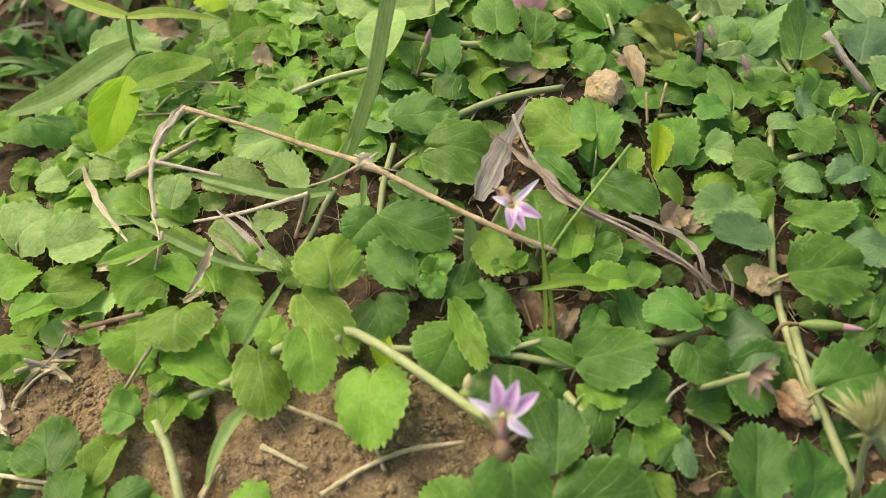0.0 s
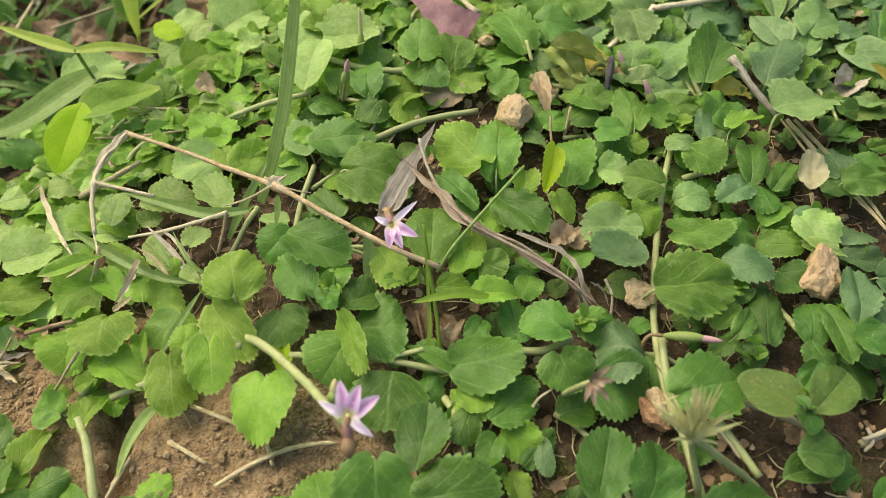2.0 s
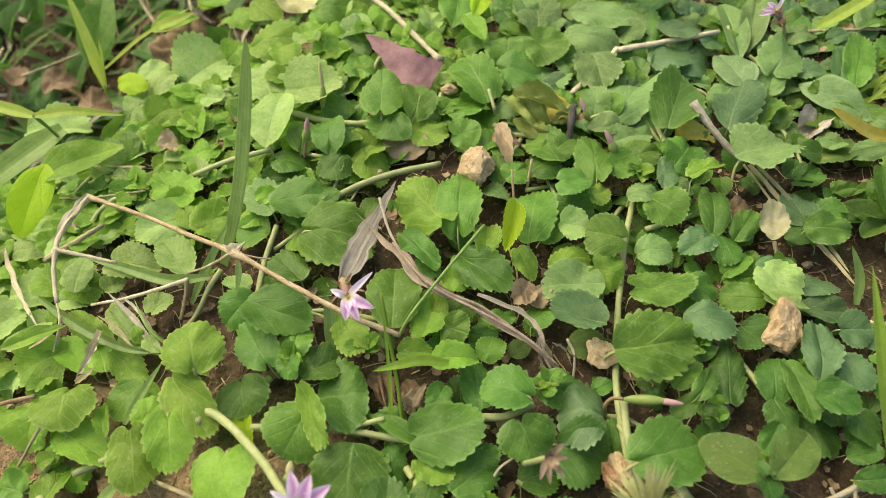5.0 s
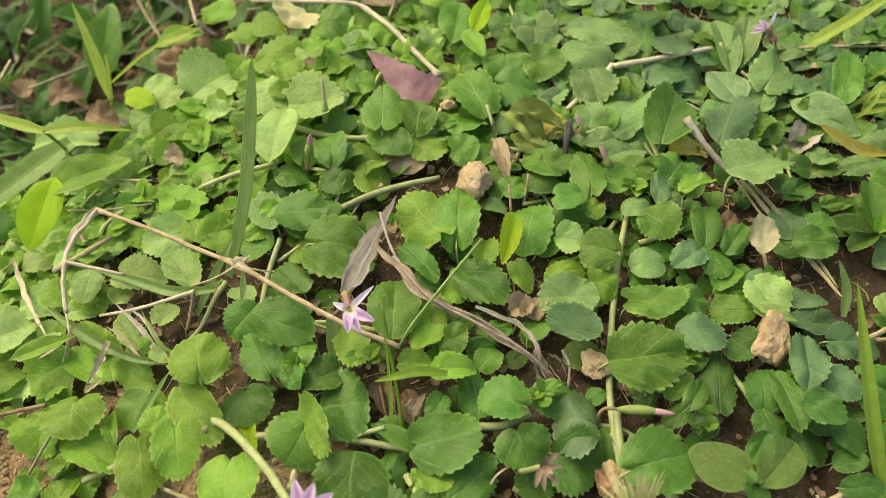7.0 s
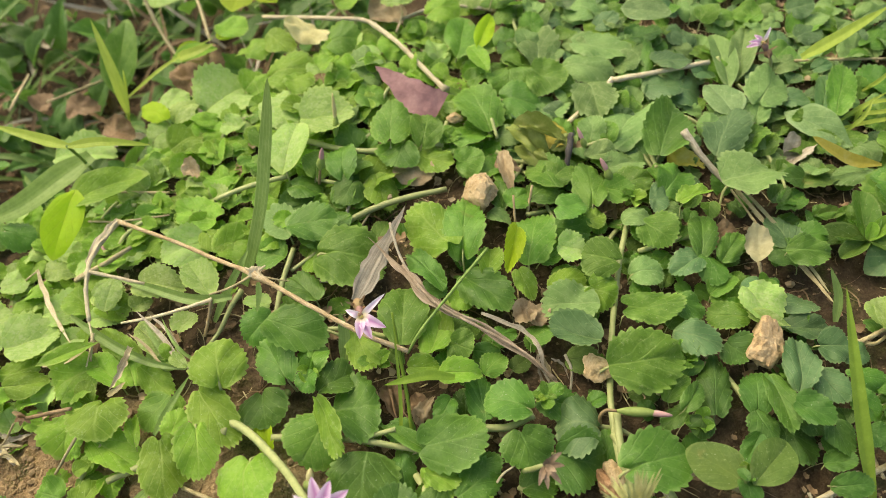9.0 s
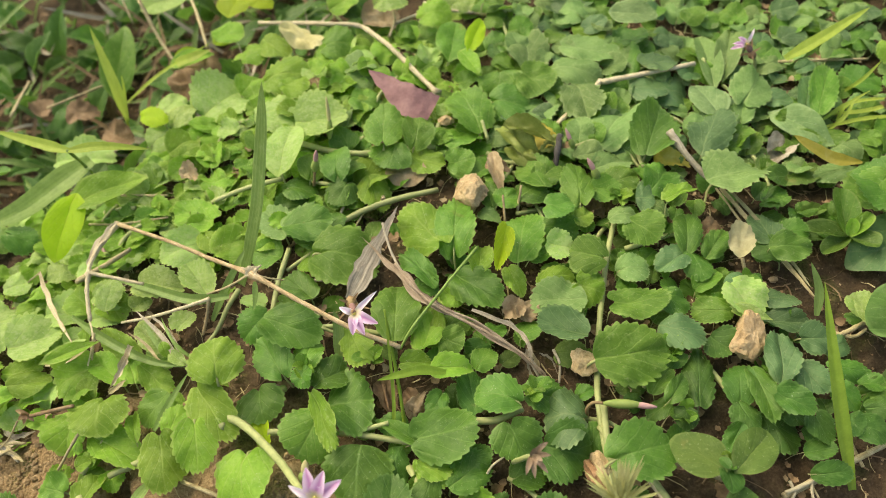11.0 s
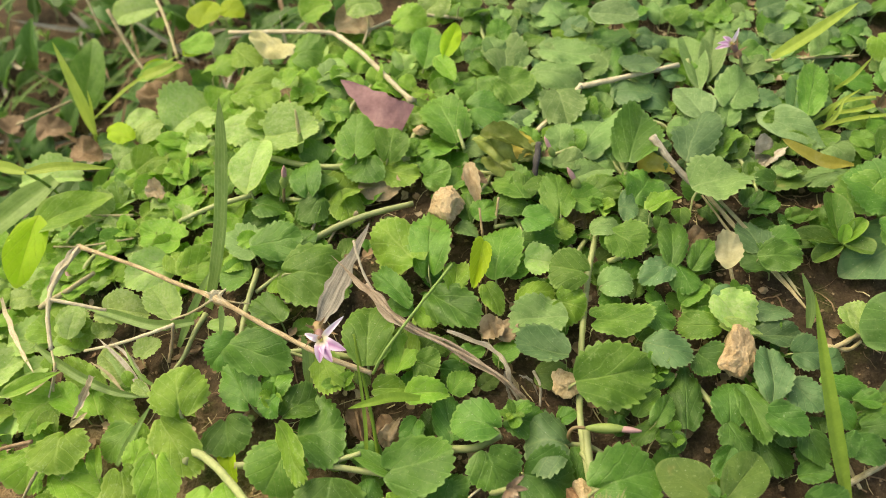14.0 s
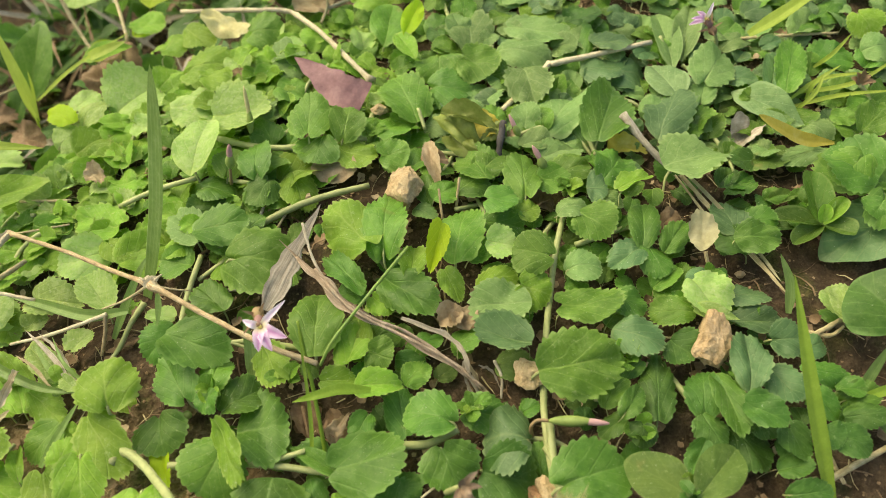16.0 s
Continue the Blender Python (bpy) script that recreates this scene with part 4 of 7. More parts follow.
leaf("c", "g", 46.7, 22.3, 6.8, 6.8, 10.0, 4, -22, -93)
leaf("c", "k", 49.5, 12.8, 4.6, 7.4, 5.2, -3, -13, -37)
leaf("c", "d", 55.8, 5.7, 9.2, 14.6, 8.0, -4, 10, -10)
leaf("c", "b", 56.0, 6.8, 8.2, 10.5, 7.8, -4, 6, 122)
leaf("c", "d", 60.2, 4.7, 6.7, 12.2, 6.5, -1, 0, -36)
leaf("c", "d", 56.5, 7.7, 7.1, 9.9, 7.6, 1, -6, -163)
leaf("c", "m", 56.1, -3.9, 5.1, 9.0, 6.4, 5, -6, -53)
leaf("c", "b", 79.0, 9.8, 6.5, 10.2, 9.1, -0, 2, 17)
leaf("c", "d", 80.1, 12.5, 5.5, 9.0, 7.8, 6, 3, -80)
leaf("c", "d", 76.3, 7.0, 8.5, 10.9, 8.7, 6, 11, -96)
leaf("c", "k", 79.7, 4.1, 5.5, 9.1, 8.2, -6, -6, 30)
leaf("c", "d", 81.0, 26.1, 2.5, 9.2, 5.9, -6, -0, -53)
leaf("c", "k", 78.9, 27.8, 1.5, 7.8, 5.7, 4, 6, -43)
leaf("c", "l", 90.5, 22.4, 1.5, 7.2, 4.4, 4, 1, -77)
leaf("c", "p", 64.6, -2.6, 8.4, 11.9, 11.5, -8, -5, -152)
leaf("c", "b", 63.6, -3.7, 7.4, 6.5, 4.2, -5, 5, -64)
leaf("c", "d", 68.4, -4.6, 5.0, 7.4, 4.7, 2, -2, -46)
leaf("c", "b", 72.2, -6.2, 4.7, 9.9, 7.5, 1, -22, -97)
leaf("c", "m", 64.3, -11.9, 7.4, 10.6, 7.6, -7, -7, 80)
leaf("c", "b", 71.7, -13.0, 4.8, 11.4, 7.0, -2, 2, -91)
leaf("c", "d", 46.8, -6.5, 7.9, 8.3, 7.4, -11, 3, -121)
leaf("c", "m", 44.3, -13.4, 5.9, 6.6, 5.4, -5, 2, -40)
leaf("c", "b", 45.1, -15.7, 8.8, 11.2, 9.8, 7, 2, -116)
leaf("c", "l", 45.9, -0.8, 2.9, 10.3, 3.4, -5, 11, -23)
leaf("c", "m", 56.4, -5.3, 4.1, 4.9, 3.4, 1, -9, -69)
leaf("c", "m", 60.2, -4.9, 4.7, 4.7, 3.9, 0, 18, -80)
leaf("c", "y", -95.4, 116.4, -4.5, 12.2, 12.5, 1, -5, -83)
leaf("c", "v", -102.0, 71.3, -3.1, 11.8, 7.9, -1, -5, 57)
leaf("c", "p", -101.4, 72.3, -3.7, 13.2, 13.4, -1, -14, -39)
leaf("c", "p", -106.8, 63.6, -5.4, 10.7, 11.3, -2, 10, -51)
leaf("c", "y", -96.7, 56.6, -1.3, 10.4, 11.7, -2, 14, -48)
leaf("c", "y", -89.5, 61.3, -2.3, 12.7, 11.7, -7, 9, -33)
leaf("c", "p", -90.1, 73.7, -2.1, 19.7, 23.0, -5, 16, -38)
leaf("c", "y", -81.2, 47.1, 0.5, 11.3, 8.6, -3, -7, 3)
leaf("c", "m", -78.2, 53.7, -1.3, 9.7, 10.4, -4, -16, -31)
leaf("c", "y", -107.0, 49.9, -4.4, 16.1, 12.8, -4, -2, -69)
leaf("c", "p", -144.6, 67.0, -14.0, 22.5, 14.6, 3, 1, -91)
leaf("c", "y", -94.4, 79.4, -4.4, 9.2, 9.8, -8, 5, -44)
leaf("c", "p", -106.8, 80.4, -7.2, 11.0, 9.5, -6, -1, -31)
leaf("c", "y", -72.4, 87.7, 0.4, 18.2, 18.6, 3, 3, -83)
leaf("c", "y", -63.3, 79.7, 3.1, 10.3, 12.8, -1, -6, -74)
leaf("c", "p", -54.5, 57.9, 8.6, 16.9, 21.1, -2, -1, -76)
leaf("c", "p", -69.6, 67.3, 3.4, 16.4, 20.2, 2, -6, -80)
leaf("o", "p", -55.7, 35.9, 11.2, 18.5, 12.9, 4, -5, -6)
leaf("c", "y", -52.1, 83.1, 5.6, 8.3, 10.0, 4, -20, -51)
leaf("c", "m", -52.4, 100.6, 2.7, 13.1, 17.1, -3, 10, -79)
leaf("c", "g", -40.9, 85.3, 3.0, 10.8, 13.9, -1, -14, -44)
leaf("c", "g", -36.7, 95.9, -0.9, 12.3, 13.4, -7, -15, -72)
leaf("c", "m", -38.7, 72.2, 5.2, 10.3, 13.8, -5, -14, -104)
leaf("c", "g", -40.4, 80.1, 3.0, 9.1, 11.0, -0, 10, -56)
leaf("c", "g", -43.8, 59.3, 5.1, 13.4, 9.1, -6, -7, -19)
leaf("n", "m", -25.8, 43.5, 10.9, 18.3, 11.9, -0, -1, 1)
leaf("n", "m", -16.5, 44.0, 9.9, 13.7, 10.0, 0, 18, -6)
leaf("n", "d", -22.1, 46.7, 8.9, 9.8, 11.2, -4, 10, 168)
leaf("n", "d", -38.5, 32.9, 10.0, 14.4, 9.2, -3, -8, 7)
leaf("n", "m", -46.4, 34.5, 8.0, 10.9, 8.7, 2, 15, 4)
leaf("c", "y", -35.0, 36.3, 5.0, 13.1, 14.0, 4, -12, -69)
leaf("c", "y", -19.0, 43.9, 6.9, 12.4, 9.9, 0, -4, -113)
leaf("c", "m", -12.1, 49.0, 5.7, 8.2, 7.1, -1, -12, -29)
leaf("c", "g", -23.9, 91.8, -1.1, 18.1, 17.0, 4, -2, -94)
leaf("c", "m", -27.1, 108.6, -2.0, 20.4, 16.0, 1, 3, -91)
leaf("c", "d", -29.9, 82.6, 2.0, 8.6, 9.5, -2, -12, -64)
leaf("c", "y", -81.6, 98.6, -3.3, 14.2, 11.8, -4, -3, -19)
leaf("c", "y", -78.1, 84.1, -2.7, 10.5, 10.3, -5, 14, -26)
leaf("c", "y", -75.0, 112.1, -2.2, 15.0, 10.2, 2, 7, -138)
leaf("c", "m", -40.3, 109.6, -3.0, 13.3, 14.2, 1, 19, -66)
leaf("o", "m", -6.6, 86.4, 7.0, 18.5, 12.1, 2, 17, -7)
leaf("o", "v", -0.3, 86.4, 10.0, 16.9, 6.0, -1, 17, -17)
leaf("o", "y", -3.1, 87.8, 9.0, 12.0, 6.2, -0, 0, -152)
leaf("c", "g", 19.4, 81.9, 5.0, 20.2, 15.1, -0, 15, 2)
leaf("n", "m", 9.5, 82.2, 6.1, 12.3, 14.2, -6, 2, 176)
leaf("c", "m", 14.9, 77.1, 7.1, 12.4, 15.2, -2, 5, -112)
leaf("c", "d", 4.8, 67.6, 6.4, 13.3, 14.7, 3, 7, -105)
leaf("c", "m", 3.3, 51.8, 8.5, 21.5, 14.2, 1, 3, 20)
leaf("c", "g", 15.9, 57.6, 4.2, 14.4, 11.6, -3, -7, -42)
leaf("c", "m", 22.4, 72.2, 4.2, 7.9, 10.0, -1, 9, -86)
leaf("c", "g", 33.1, 74.1, 7.1, 17.1, 13.6, 3, 2, -172)
leaf("c", "g", 25.3, 83.4, 5.0, 17.2, 12.7, 1, 5, -106)
leaf("c", "g", 29.2, 94.0, 4.0, 20.6, 15.1, 1, -6, -105)
leaf("c", "d", 49.3, 75.5, 3.7, 21.6, 9.8, 1, -3, -6)
leaf("c", "g", 36.8, 46.8, 7.9, 21.4, 15.2, -5, -9, -34)
leaf("c", "d", 41.0, 72.1, 2.3, 12.9, 13.0, -8, 16, -82)
leaf("c", "b", 53.6, 82.1, 5.3, 12.8, 12.8, -5, -14, -78)
leaf("c", "b", 49.8, 72.7, 3.8, 12.1, 12.8, 2, -11, -99)
leaf("c", "g", 4.5, 53.0, 4.5, 8.2, 8.1, 3, 7, -97)
leaf("c", "y", 29.7, 49.8, 5.7, 10.3, 6.1, -3, -5, -6)
leaf("c", "y", 35.5, 52.7, 5.5, 9.1, 4.8, -1, -5, -18)
leaf("c", "m", 20.7, 28.6, 9.1, 13.7, 11.5, -7, -1, 25)
leaf("c", "m", 18.0, 30.5, 8.0, 10.3, 9.0, 4, 7, -42)
leaf("c", "m", 29.7, 21.3, 10.1, 17.6, 10.0, -6, 0, -0)
leaf("c", "g", 29.5, 42.0, 6.0, 8.9, 7.9, 5, -4, -78)
leaf("c", "g", 34.7, 36.9, 7.0, 11.8, 10.2, -7, 5, -67)
leaf("c", "m", 36.6, 30.5, 7.0, 10.9, 10.0, 4, 3, -72)
leaf("c", "m", -7.6, 38.7, 8.0, 8.8, 10.6, 0, 8, -76)
leaf("c", "m", 0.2, 36.4, 6.0, 9.2, 8.1, -7, -7, -51)
leaf("c", "m", -8.8, 49.0, 6.8, 12.9, 10.2, -4, -26, -68)
leaf("c", "d", -8.5, 46.6, 4.9, 11.3, 8.7, -6, 8, -53)
leaf("c", "y", 35.4, 98.2, 3.0, 11.8, 11.8, -4, 2, -53)
leaf("c", "k", 47.7, 97.9, 1.7, 12.2, 12.3, 4, -4, -80)
leaf("c", "d", 6.8, 86.5, 3.0, 13.1, 12.8, -4, -12, -71)
leaf("c", "d", 5.4, 96.5, 2.0, 9.9, 12.4, 3, -5, -62)
leaf("o", "g", 76.7, 73.7, 3.7, 28.3, 8.6, -5, 3, -2)
leaf("o", "g", 80.2, 77.9, 2.5, 25.2, 8.2, 1, -5, -17)
leaf("c", "b", 54.7, 71.1, 3.5, 15.7, 15.8, -8, 1, -81)
leaf("o", "q", 74.6, 58.1, 5.8, 16.0, 10.8, -5, -6, 17)
leaf("c", "b", 65.8, 41.7, 7.3, 23.1, 13.8, -6, -4, -25)
leaf("c", "d", 49.8, 40.2, 7.5, 20.5, 14.5, 4, 7, -20)
leaf("c", "g", 63.3, 27.6, 11.4, 17.3, 18.7, -1, -18, -73)
leaf("c", "d", 49.3, 26.6, 7.7, 13.0, 11.6, -5, 21, -36)
leaf("n", "g", 81.4, 60.0, 6.5, 20.0, 12.9, -4, 21, -32)
leaf("c", "g", 92.3, 81.5, 1.5, 10.7, 8.2, 0, -6, -60)
leaf("a", "q", 91.0, 59.7, 4.5, 19.0, 9.4, 5, 18, -136)
leaf("c", "b", 100.0, 57.9, 4.6, 18.4, 7.1, 1, 7, -19)
leaf("c", "m", 102.8, 56.3, 5.7, 23.7, 8.9, 0, 2, -22)
leaf("c", "d", 103.1, 94.3, -0.4, 16.0, 13.0, -5, -4, -70)
leaf("c", "d", 114.3, 88.2, 0.6, 16.3, 12.9, -5, -11, -61)
leaf("c", "m", 101.2, 100.0, -0.5, 13.7, 10.6, -1, 2, -57)
leaf("c", "g", 108.4, 35.4, 5.5, 12.2, 6.5, -5, -1, 97)
leaf("c", "l", 85.8, 34.5, 1.5, 16.1, 11.0, 2, -17, -73)
leaf("c", "l", 87.6, 46.2, 1.4, 9.6, 6.5, -7, 4, -59)
leaf("c", "l", 86.7, 56.7, 0.8, 9.6, 7.2, -5, 5, -76)
leaf("c", "d", 116.7, 73.5, 0.6, 13.0, 13.6, -1, 4, -69)
leaf("c", "m", 113.8, 55.8, 1.8, 14.9, 9.6, -3, 12, -60)
leaf("c", "m", 116.2, 19.5, 7.6, 17.2, 16.1, -5, -6, 49)
leaf("c", "m", 118.3, 16.7, 6.5, 6.4, 10.4, -8, -21, 101)
leaf("c", "b", 84.8, -20.9, 3.5, 7.8, 5.9, -5, 6, -67)
leaf("c", "d", 82.8, -26.4, 6.6, 11.0, 6.0, -11, -1, -95)
leaf("c", "d", 83.1, -30.4, 6.6, 8.2, 6.4, -10, 7, -148)
leaf("c", "d", 89.0, -30.0, 4.5, 6.0, 5.7, 6, -13, -100)
leaf("c", "p", 94.1, -5.7, 4.5, 8.9, 6.8, -3, 7, -154)
leaf("c", "m", 99.5, -9.2, 3.5, 7.5, 8.2, 1, 2, -151)
leaf("c", "k", 87.7, -37.4, 4.5, 9.0, 5.6, -4, 6, -73)
leaf("c", "d", 99.8, 93.5, 0.5, 10.4, 10.3, -2, 7, 136)
leaf("c", "m", 108.5, 103.1, 0.5, 14.5, 15.7, -3, -5, -66)
leaf("c", "g", 114.1, 85.0, 1.5, 13.8, 10.2, -6, 2, -48)
leaf("c", "d", 122.2, 89.4, 1.5, 14.3, 9.1, 1, -1, -44)
leaf("c", "d", 128.1, 67.2, 3.0, 18.5, 10.5, -5, -9, -42)
leaf("c", "d", 137.5, 105.6, 0.5, 17.6, 11.8, -3, -18, -58)
leaf("c", "y", -139.7, -30.7, -11.5, 16.4, 11.4, -3, -7, -116)
leaf("c", "y", -96.7, -43.8, -1.5, 4.8, 2.8, 6, -6, 17)
leaf("c", "y", -95.8, -46.8, -0.5, 3.7, 4.2, -1, -1, -59)
leaf("c", "m", -96.6, -52.7, -1.5, 7.6, 8.6, -1, -12, 75)
leaf("c", "y", -92.4, -56.2, -0.4, 9.0, 7.8, -13, -8, -13)
leaf("n", "d", -112.9, -62.7, -6.0, 12.3, 13.2, -4, 2, 22)
leaf("c", "y", -103.0, -64.9, -1.4, 11.8, 8.1, -13, -5, -9)
leaf("n", "d", -105.5, -70.7, -0.6, 9.4, 7.8, -10, -2, 11)
leaf("c", "d", -127.8, -58.8, -12.5, 4.0, 5.5, -8, 9, -68)
leaf("c", "y", -103.9, -68.4, -3.9, 4.8, 5.0, -0, 4, -27)
leaf("c", "d", -99.1, -69.7, -2.5, 8.7, 7.3, 1, 7, -57)
leaf("c", "y", -52.4, -45.4, 10.6, 16.5, 14.0, -2, 20, -174)
leaf("c", "y", -73.8, -70.7, -0.9, 7.3, 7.5, -9, -5, -10)
leaf("c", "k", -19.4, -67.4, 12.1, 14.8, 10.4, -7, -11, -5)
leaf("n", "d", -9.4, -52.3, 8.0, 8.5, 6.6, -6, -3, 162)
leaf("c", "d", -4.3, -57.4, 8.0, 8.5, 5.7, 5, 3, 160)
leaf("c", "y", -1.9, -54.4, 6.1, 9.0, 8.1, -13, 10, -153)
leaf("c", "y", -1.9, -63.5, 5.0, 7.8, 6.2, 6, -22, -163)
leaf("c", "y", -13.1, -50.4, 9.1, 8.4, 6.3, -11, -15, -94)
leaf("c", "d", -6.0, -49.6, 7.0, 10.2, 7.7, 1, -2, -74)
leaf("c", "k", 13.7, -71.4, 10.0, 15.1, 10.5, 4, -2, -13)
leaf("c", "k", 22.9, -71.9, 10.0, 12.7, 11.0, 5, 19, -13)
leaf("c", "b", 4.0, -56.9, 5.0, 8.3, 4.1, 3, 10, -171)
leaf("c", "p", -140.5, -7.3, -8.5, 14.6, 19.8, -1, -7, -38)
leaf("c", "p", -128.6, -11.6, -5.4, 14.8, 17.3, -11, -2, -56)
leaf("c", "y", -126.3, -21.7, -7.5, 12.3, 7.8, -3, 4, -81)
leaf("c", "y", -132.2, -28.2, -7.5, 9.7, 8.1, -4, -5, -58)
leaf("c", "y", -139.5, -19.8, -9.5, 10.5, 14.4, -7, -8, -44)
leaf("c", "y", -124.7, -24.9, -11.5, 12.2, 7.5, 4, -21, -80)
leaf("c", "y", -130.1, -17.4, -10.4, 11.5, 7.8, -7, -1, -67)
leaf("c", "p", -124.5, 2.4, -9.5, 15.8, 11.9, -2, 0, -87)
leaf("c", "p", -100.8, -3.0, 0.1, 10.0, 7.4, 3, 2, -3)
leaf("c", "p", -141.0, 11.7, -11.5, 8.7, 9.4, -4, -3, -64)
leaf("n", "d", -26.6, -64.0, 14.1, 15.5, 15.6, -14, -18, -175)
leaf("c", "m", -34.2, -79.1, 10.1, 14.8, 10.7, -8, 9, 19)
leaf("c", "d", -20.2, -72.4, 12.0, 16.6, 13.3, 5, 16, -79)
leaf("c", "m", -49.8, -76.4, 6.9, 10.2, 6.5, -10, -5, -63)
leaf("c", "k", 6.1, -74.0, 6.0, 9.7, 6.3, 6, 29, -50)
leaf("c", "k", 31.7, -72.8, 10.1, 19.5, 10.1, -12, -15, -71)
leaf("o", "k", 49.6, -63.9, 7.7, 15.5, 7.2, -11, -3, -67)
leaf("c", "k", 0.5, -63.3, 5.0, 10.3, 5.7, -4, 11, -39)
leaf("o", "v", -119.4, 35.9, 2.9, 20.7, 10.7, -11, -16, 177)
leaf("o", "y", -120.7, 33.4, 2.3, 22.3, 12.1, 2, 8, -63)
leaf("o", "m", -141.8, 114.5, -29.8, 28.6, 13.4, 32, 16, 3)
leaf("a", "y", -105.6, 99.3, -2.2, 14.5, 7.4, -3, 9, -60)
leaf("n", "d", -145.8, 30.6, -7.5, 11.2, 9.5, -19, 8, -104)
leaf("n", "g", 122.2, 101.0, 4.1, 10.4, 8.9, 7, 10, -65)
leaf("o", "q", 46.0, 100.8, 11.6, 15.2, 9.8, 6, 16, -106)
leaf("c", "m", 72.9, 103.8, 2.8, 10.4, 8.4, 2, 0, -32)
leaf("a", "y", -109.2, -21.2, 5.1, 13.2, 4.2, -8, 12, -60)
leaf("a", "p", 63.7, -11.1, 7.8, 9.0, 3.9, 3, 12, -110)
leaf("n", "k", 82.7, -39.9, 7.0, 4.3, 6.3, 7, 10, -133)
leaf("o", "k", 51.8, -60.3, 10.1, 8.1, 9.4, -0, 4, -97)
leaf("o", "k", 105.3, -19.8, 10.9, 13.8, 19.2, 5, -15, 29)
leaf("c", "p", 97.4, -17.7, 7.5, 10.8, 7.0, 5, -12, 11)
leaf("o", "b", 118.8, 13.6, 6.4, 21.7, 16.5, -10, -4, 113)
leaf("c", "d", 113.8, 20.4, 10.8, 13.8, 17.0, 6, -9, 56)
leaf("n", "d", 114.0, 17.8, 10.5, 11.1, 8.0, -10, 8, 157)
leaf("c", "m", 116.5, 39.0, 6.2, 14.1, 9.7, 4, 6, -48)
leaf("n", "y", 131.9, 88.3, 6.7, 9.6, 11.1, -13, 14, -163)
leaf("c", "g", 129.4, 73.1, 4.4, 8.4, 10.5, 6, 13, -82)
leaf("c", "d", 88.8, -32.7, 3.9, 9.3, 6.6, 12, -0, -80)
leaf("c", "k", 88.2, -36.9, 5.4, 8.7, 6.2, 10, -4, -88)
leaf("n", "k", 84.2, -40.9, 7.1, 8.3, 6.8, -3, 7, -111)
leaf("c", "p", -7.8, 115.8, 4.2, 10.8, 11.5, 9, 15, -48)
leaf("c", "m", 4.0, 112.5, 8.1, 10.5, 11.4, 2, 9, -35)
leaf("c", "y", -19.0, 110.6, 4.7, 12.8, 12.8, 7, 11, -74)
leaf("c", "p", -33.5, 114.5, 9.7, 12.3, 11.0, -5, 16, -76)
leaf("c", "y", -50.4, 118.6, 4.3, 11.6, 12.0, 10, 11, -64)
leaf("n", "g", 39.2, 107.0, 5.1, 12.6, 13.3, -4, -3, 48)
leaf("o", "v", -92.0, 130.4, -5.3, 12.0, 14.5, 10, -4, -19)
leaf("c", "v", -82.2, 130.8, -3.8, 9.5, 11.5, 10, 2, -31)
leaf("o", "v", -95.1, 116.0, -6.4, 10.3, 7.7, 0, 17, -56)
leaf("a", "v", -108.1, 106.4, -7.9, 12.5, 7.1, 5, 17, -59)
leaf("o", "p", -141.7, 164.4, -25.0, 19.7, 14.7, 3, 14, -69)
leaf("w", "r", 99.9, 12.8, 3.5, 13.7, 6.8, 27, 1, 8)
leaf("w", "r", 99.9, 12.8, 3.5, 13.0, 5.7, 9, 8, 85)
leaf("w", "r", 99.9, 12.8, 3.5, 8.1, 5.7, 15, -6, -128)
leaf("w", "y", 99.9, 12.8, 3.5, 8.2, 4.1, 40, 6, -50)
leaf("w", "y", 99.9, 12.8, 3.5, 5.1, 3.3, 55, -2, -12)
leaf("w", "r", 99.9, 12.8, 3.5, 10.9, 4.9, 6, -2, 122)
leaf("n", "m", 111.6, 26.8, 13.2, 10.5, 11.5, -18, -4, 132)
leaf("n", "d", 112.5, 14.4, 10.4, 5.6, 8.1, -18, 5, 137)
leaf("c", "k", -124.0, -65.4, -14.5, 11.8, 7.2, -3, -3, -92)
leaf("c", "d", -98.0, -68.9, -2.5, 10.5, 6.5, 3, 3, 125)
leaf("c", "m", -85.0, -75.4, -1.8, 11.8, 6.7, -10, -17, 48)
leaf("c", "d", -76.7, -78.7, 0.5, 10.2, 9.6, -10, -0, 10)
leaf("c", "m", -70.6, -69.4, 1.6, 6.6, 4.9, -3, -2, 162)
leaf("c", "p", -120.3, -73.8, -14.2, 9.0, 5.5, -6, -2, -89)
leaf("c", "k", -97.7, -75.0, -4.5, 6.1, 5.0, 1, -12, 126)
leaf("c", "d", -73.7, -78.3, -1.0, 4.4, 4.9, -21, 4, -43)
leaf("c", "k", -131.9, -56.4, -13.5, 6.9, 7.2, -11, 7, -76)

# ---- young shoots at the stem tips: small leaves still folded together ----
def sprout(x, y, z):
    rnd = random.Random(int(abs(x) * 13 + abs(y) * 7))
    turn = rnd.uniform(0, 360)
    for k in range(6):
        size = rnd.uniform(2.6, 4.6)
        leaf("c", rnd.choice("ymm"), x + rnd.uniform(-0.6, 0.6), y + rnd.uniform(-0.6, 0.6), z - 2.5 + rnd.uniform(0.0, 1.2), size, size * rnd.uniform(0.6, 0.85), rnd.uniform(15, 60), rnd.uniform(-20, 20), turn + k * 67 + rnd.uniform(-14, 14))


sprout(-40.7, -26.2, 11.0)
sprout(47.1, -38.8, 8.8)
sprout(13.9, -32.4, 10.0)
sprout(47.3, -21.9, 7.8)
sprout(70.0, -1.9, 5.9)
sprout(53.7, -51.6, 13.3)
sprout(-9.6, 49.8, 7.7)
sprout(40.9, 25.2, 9.0)
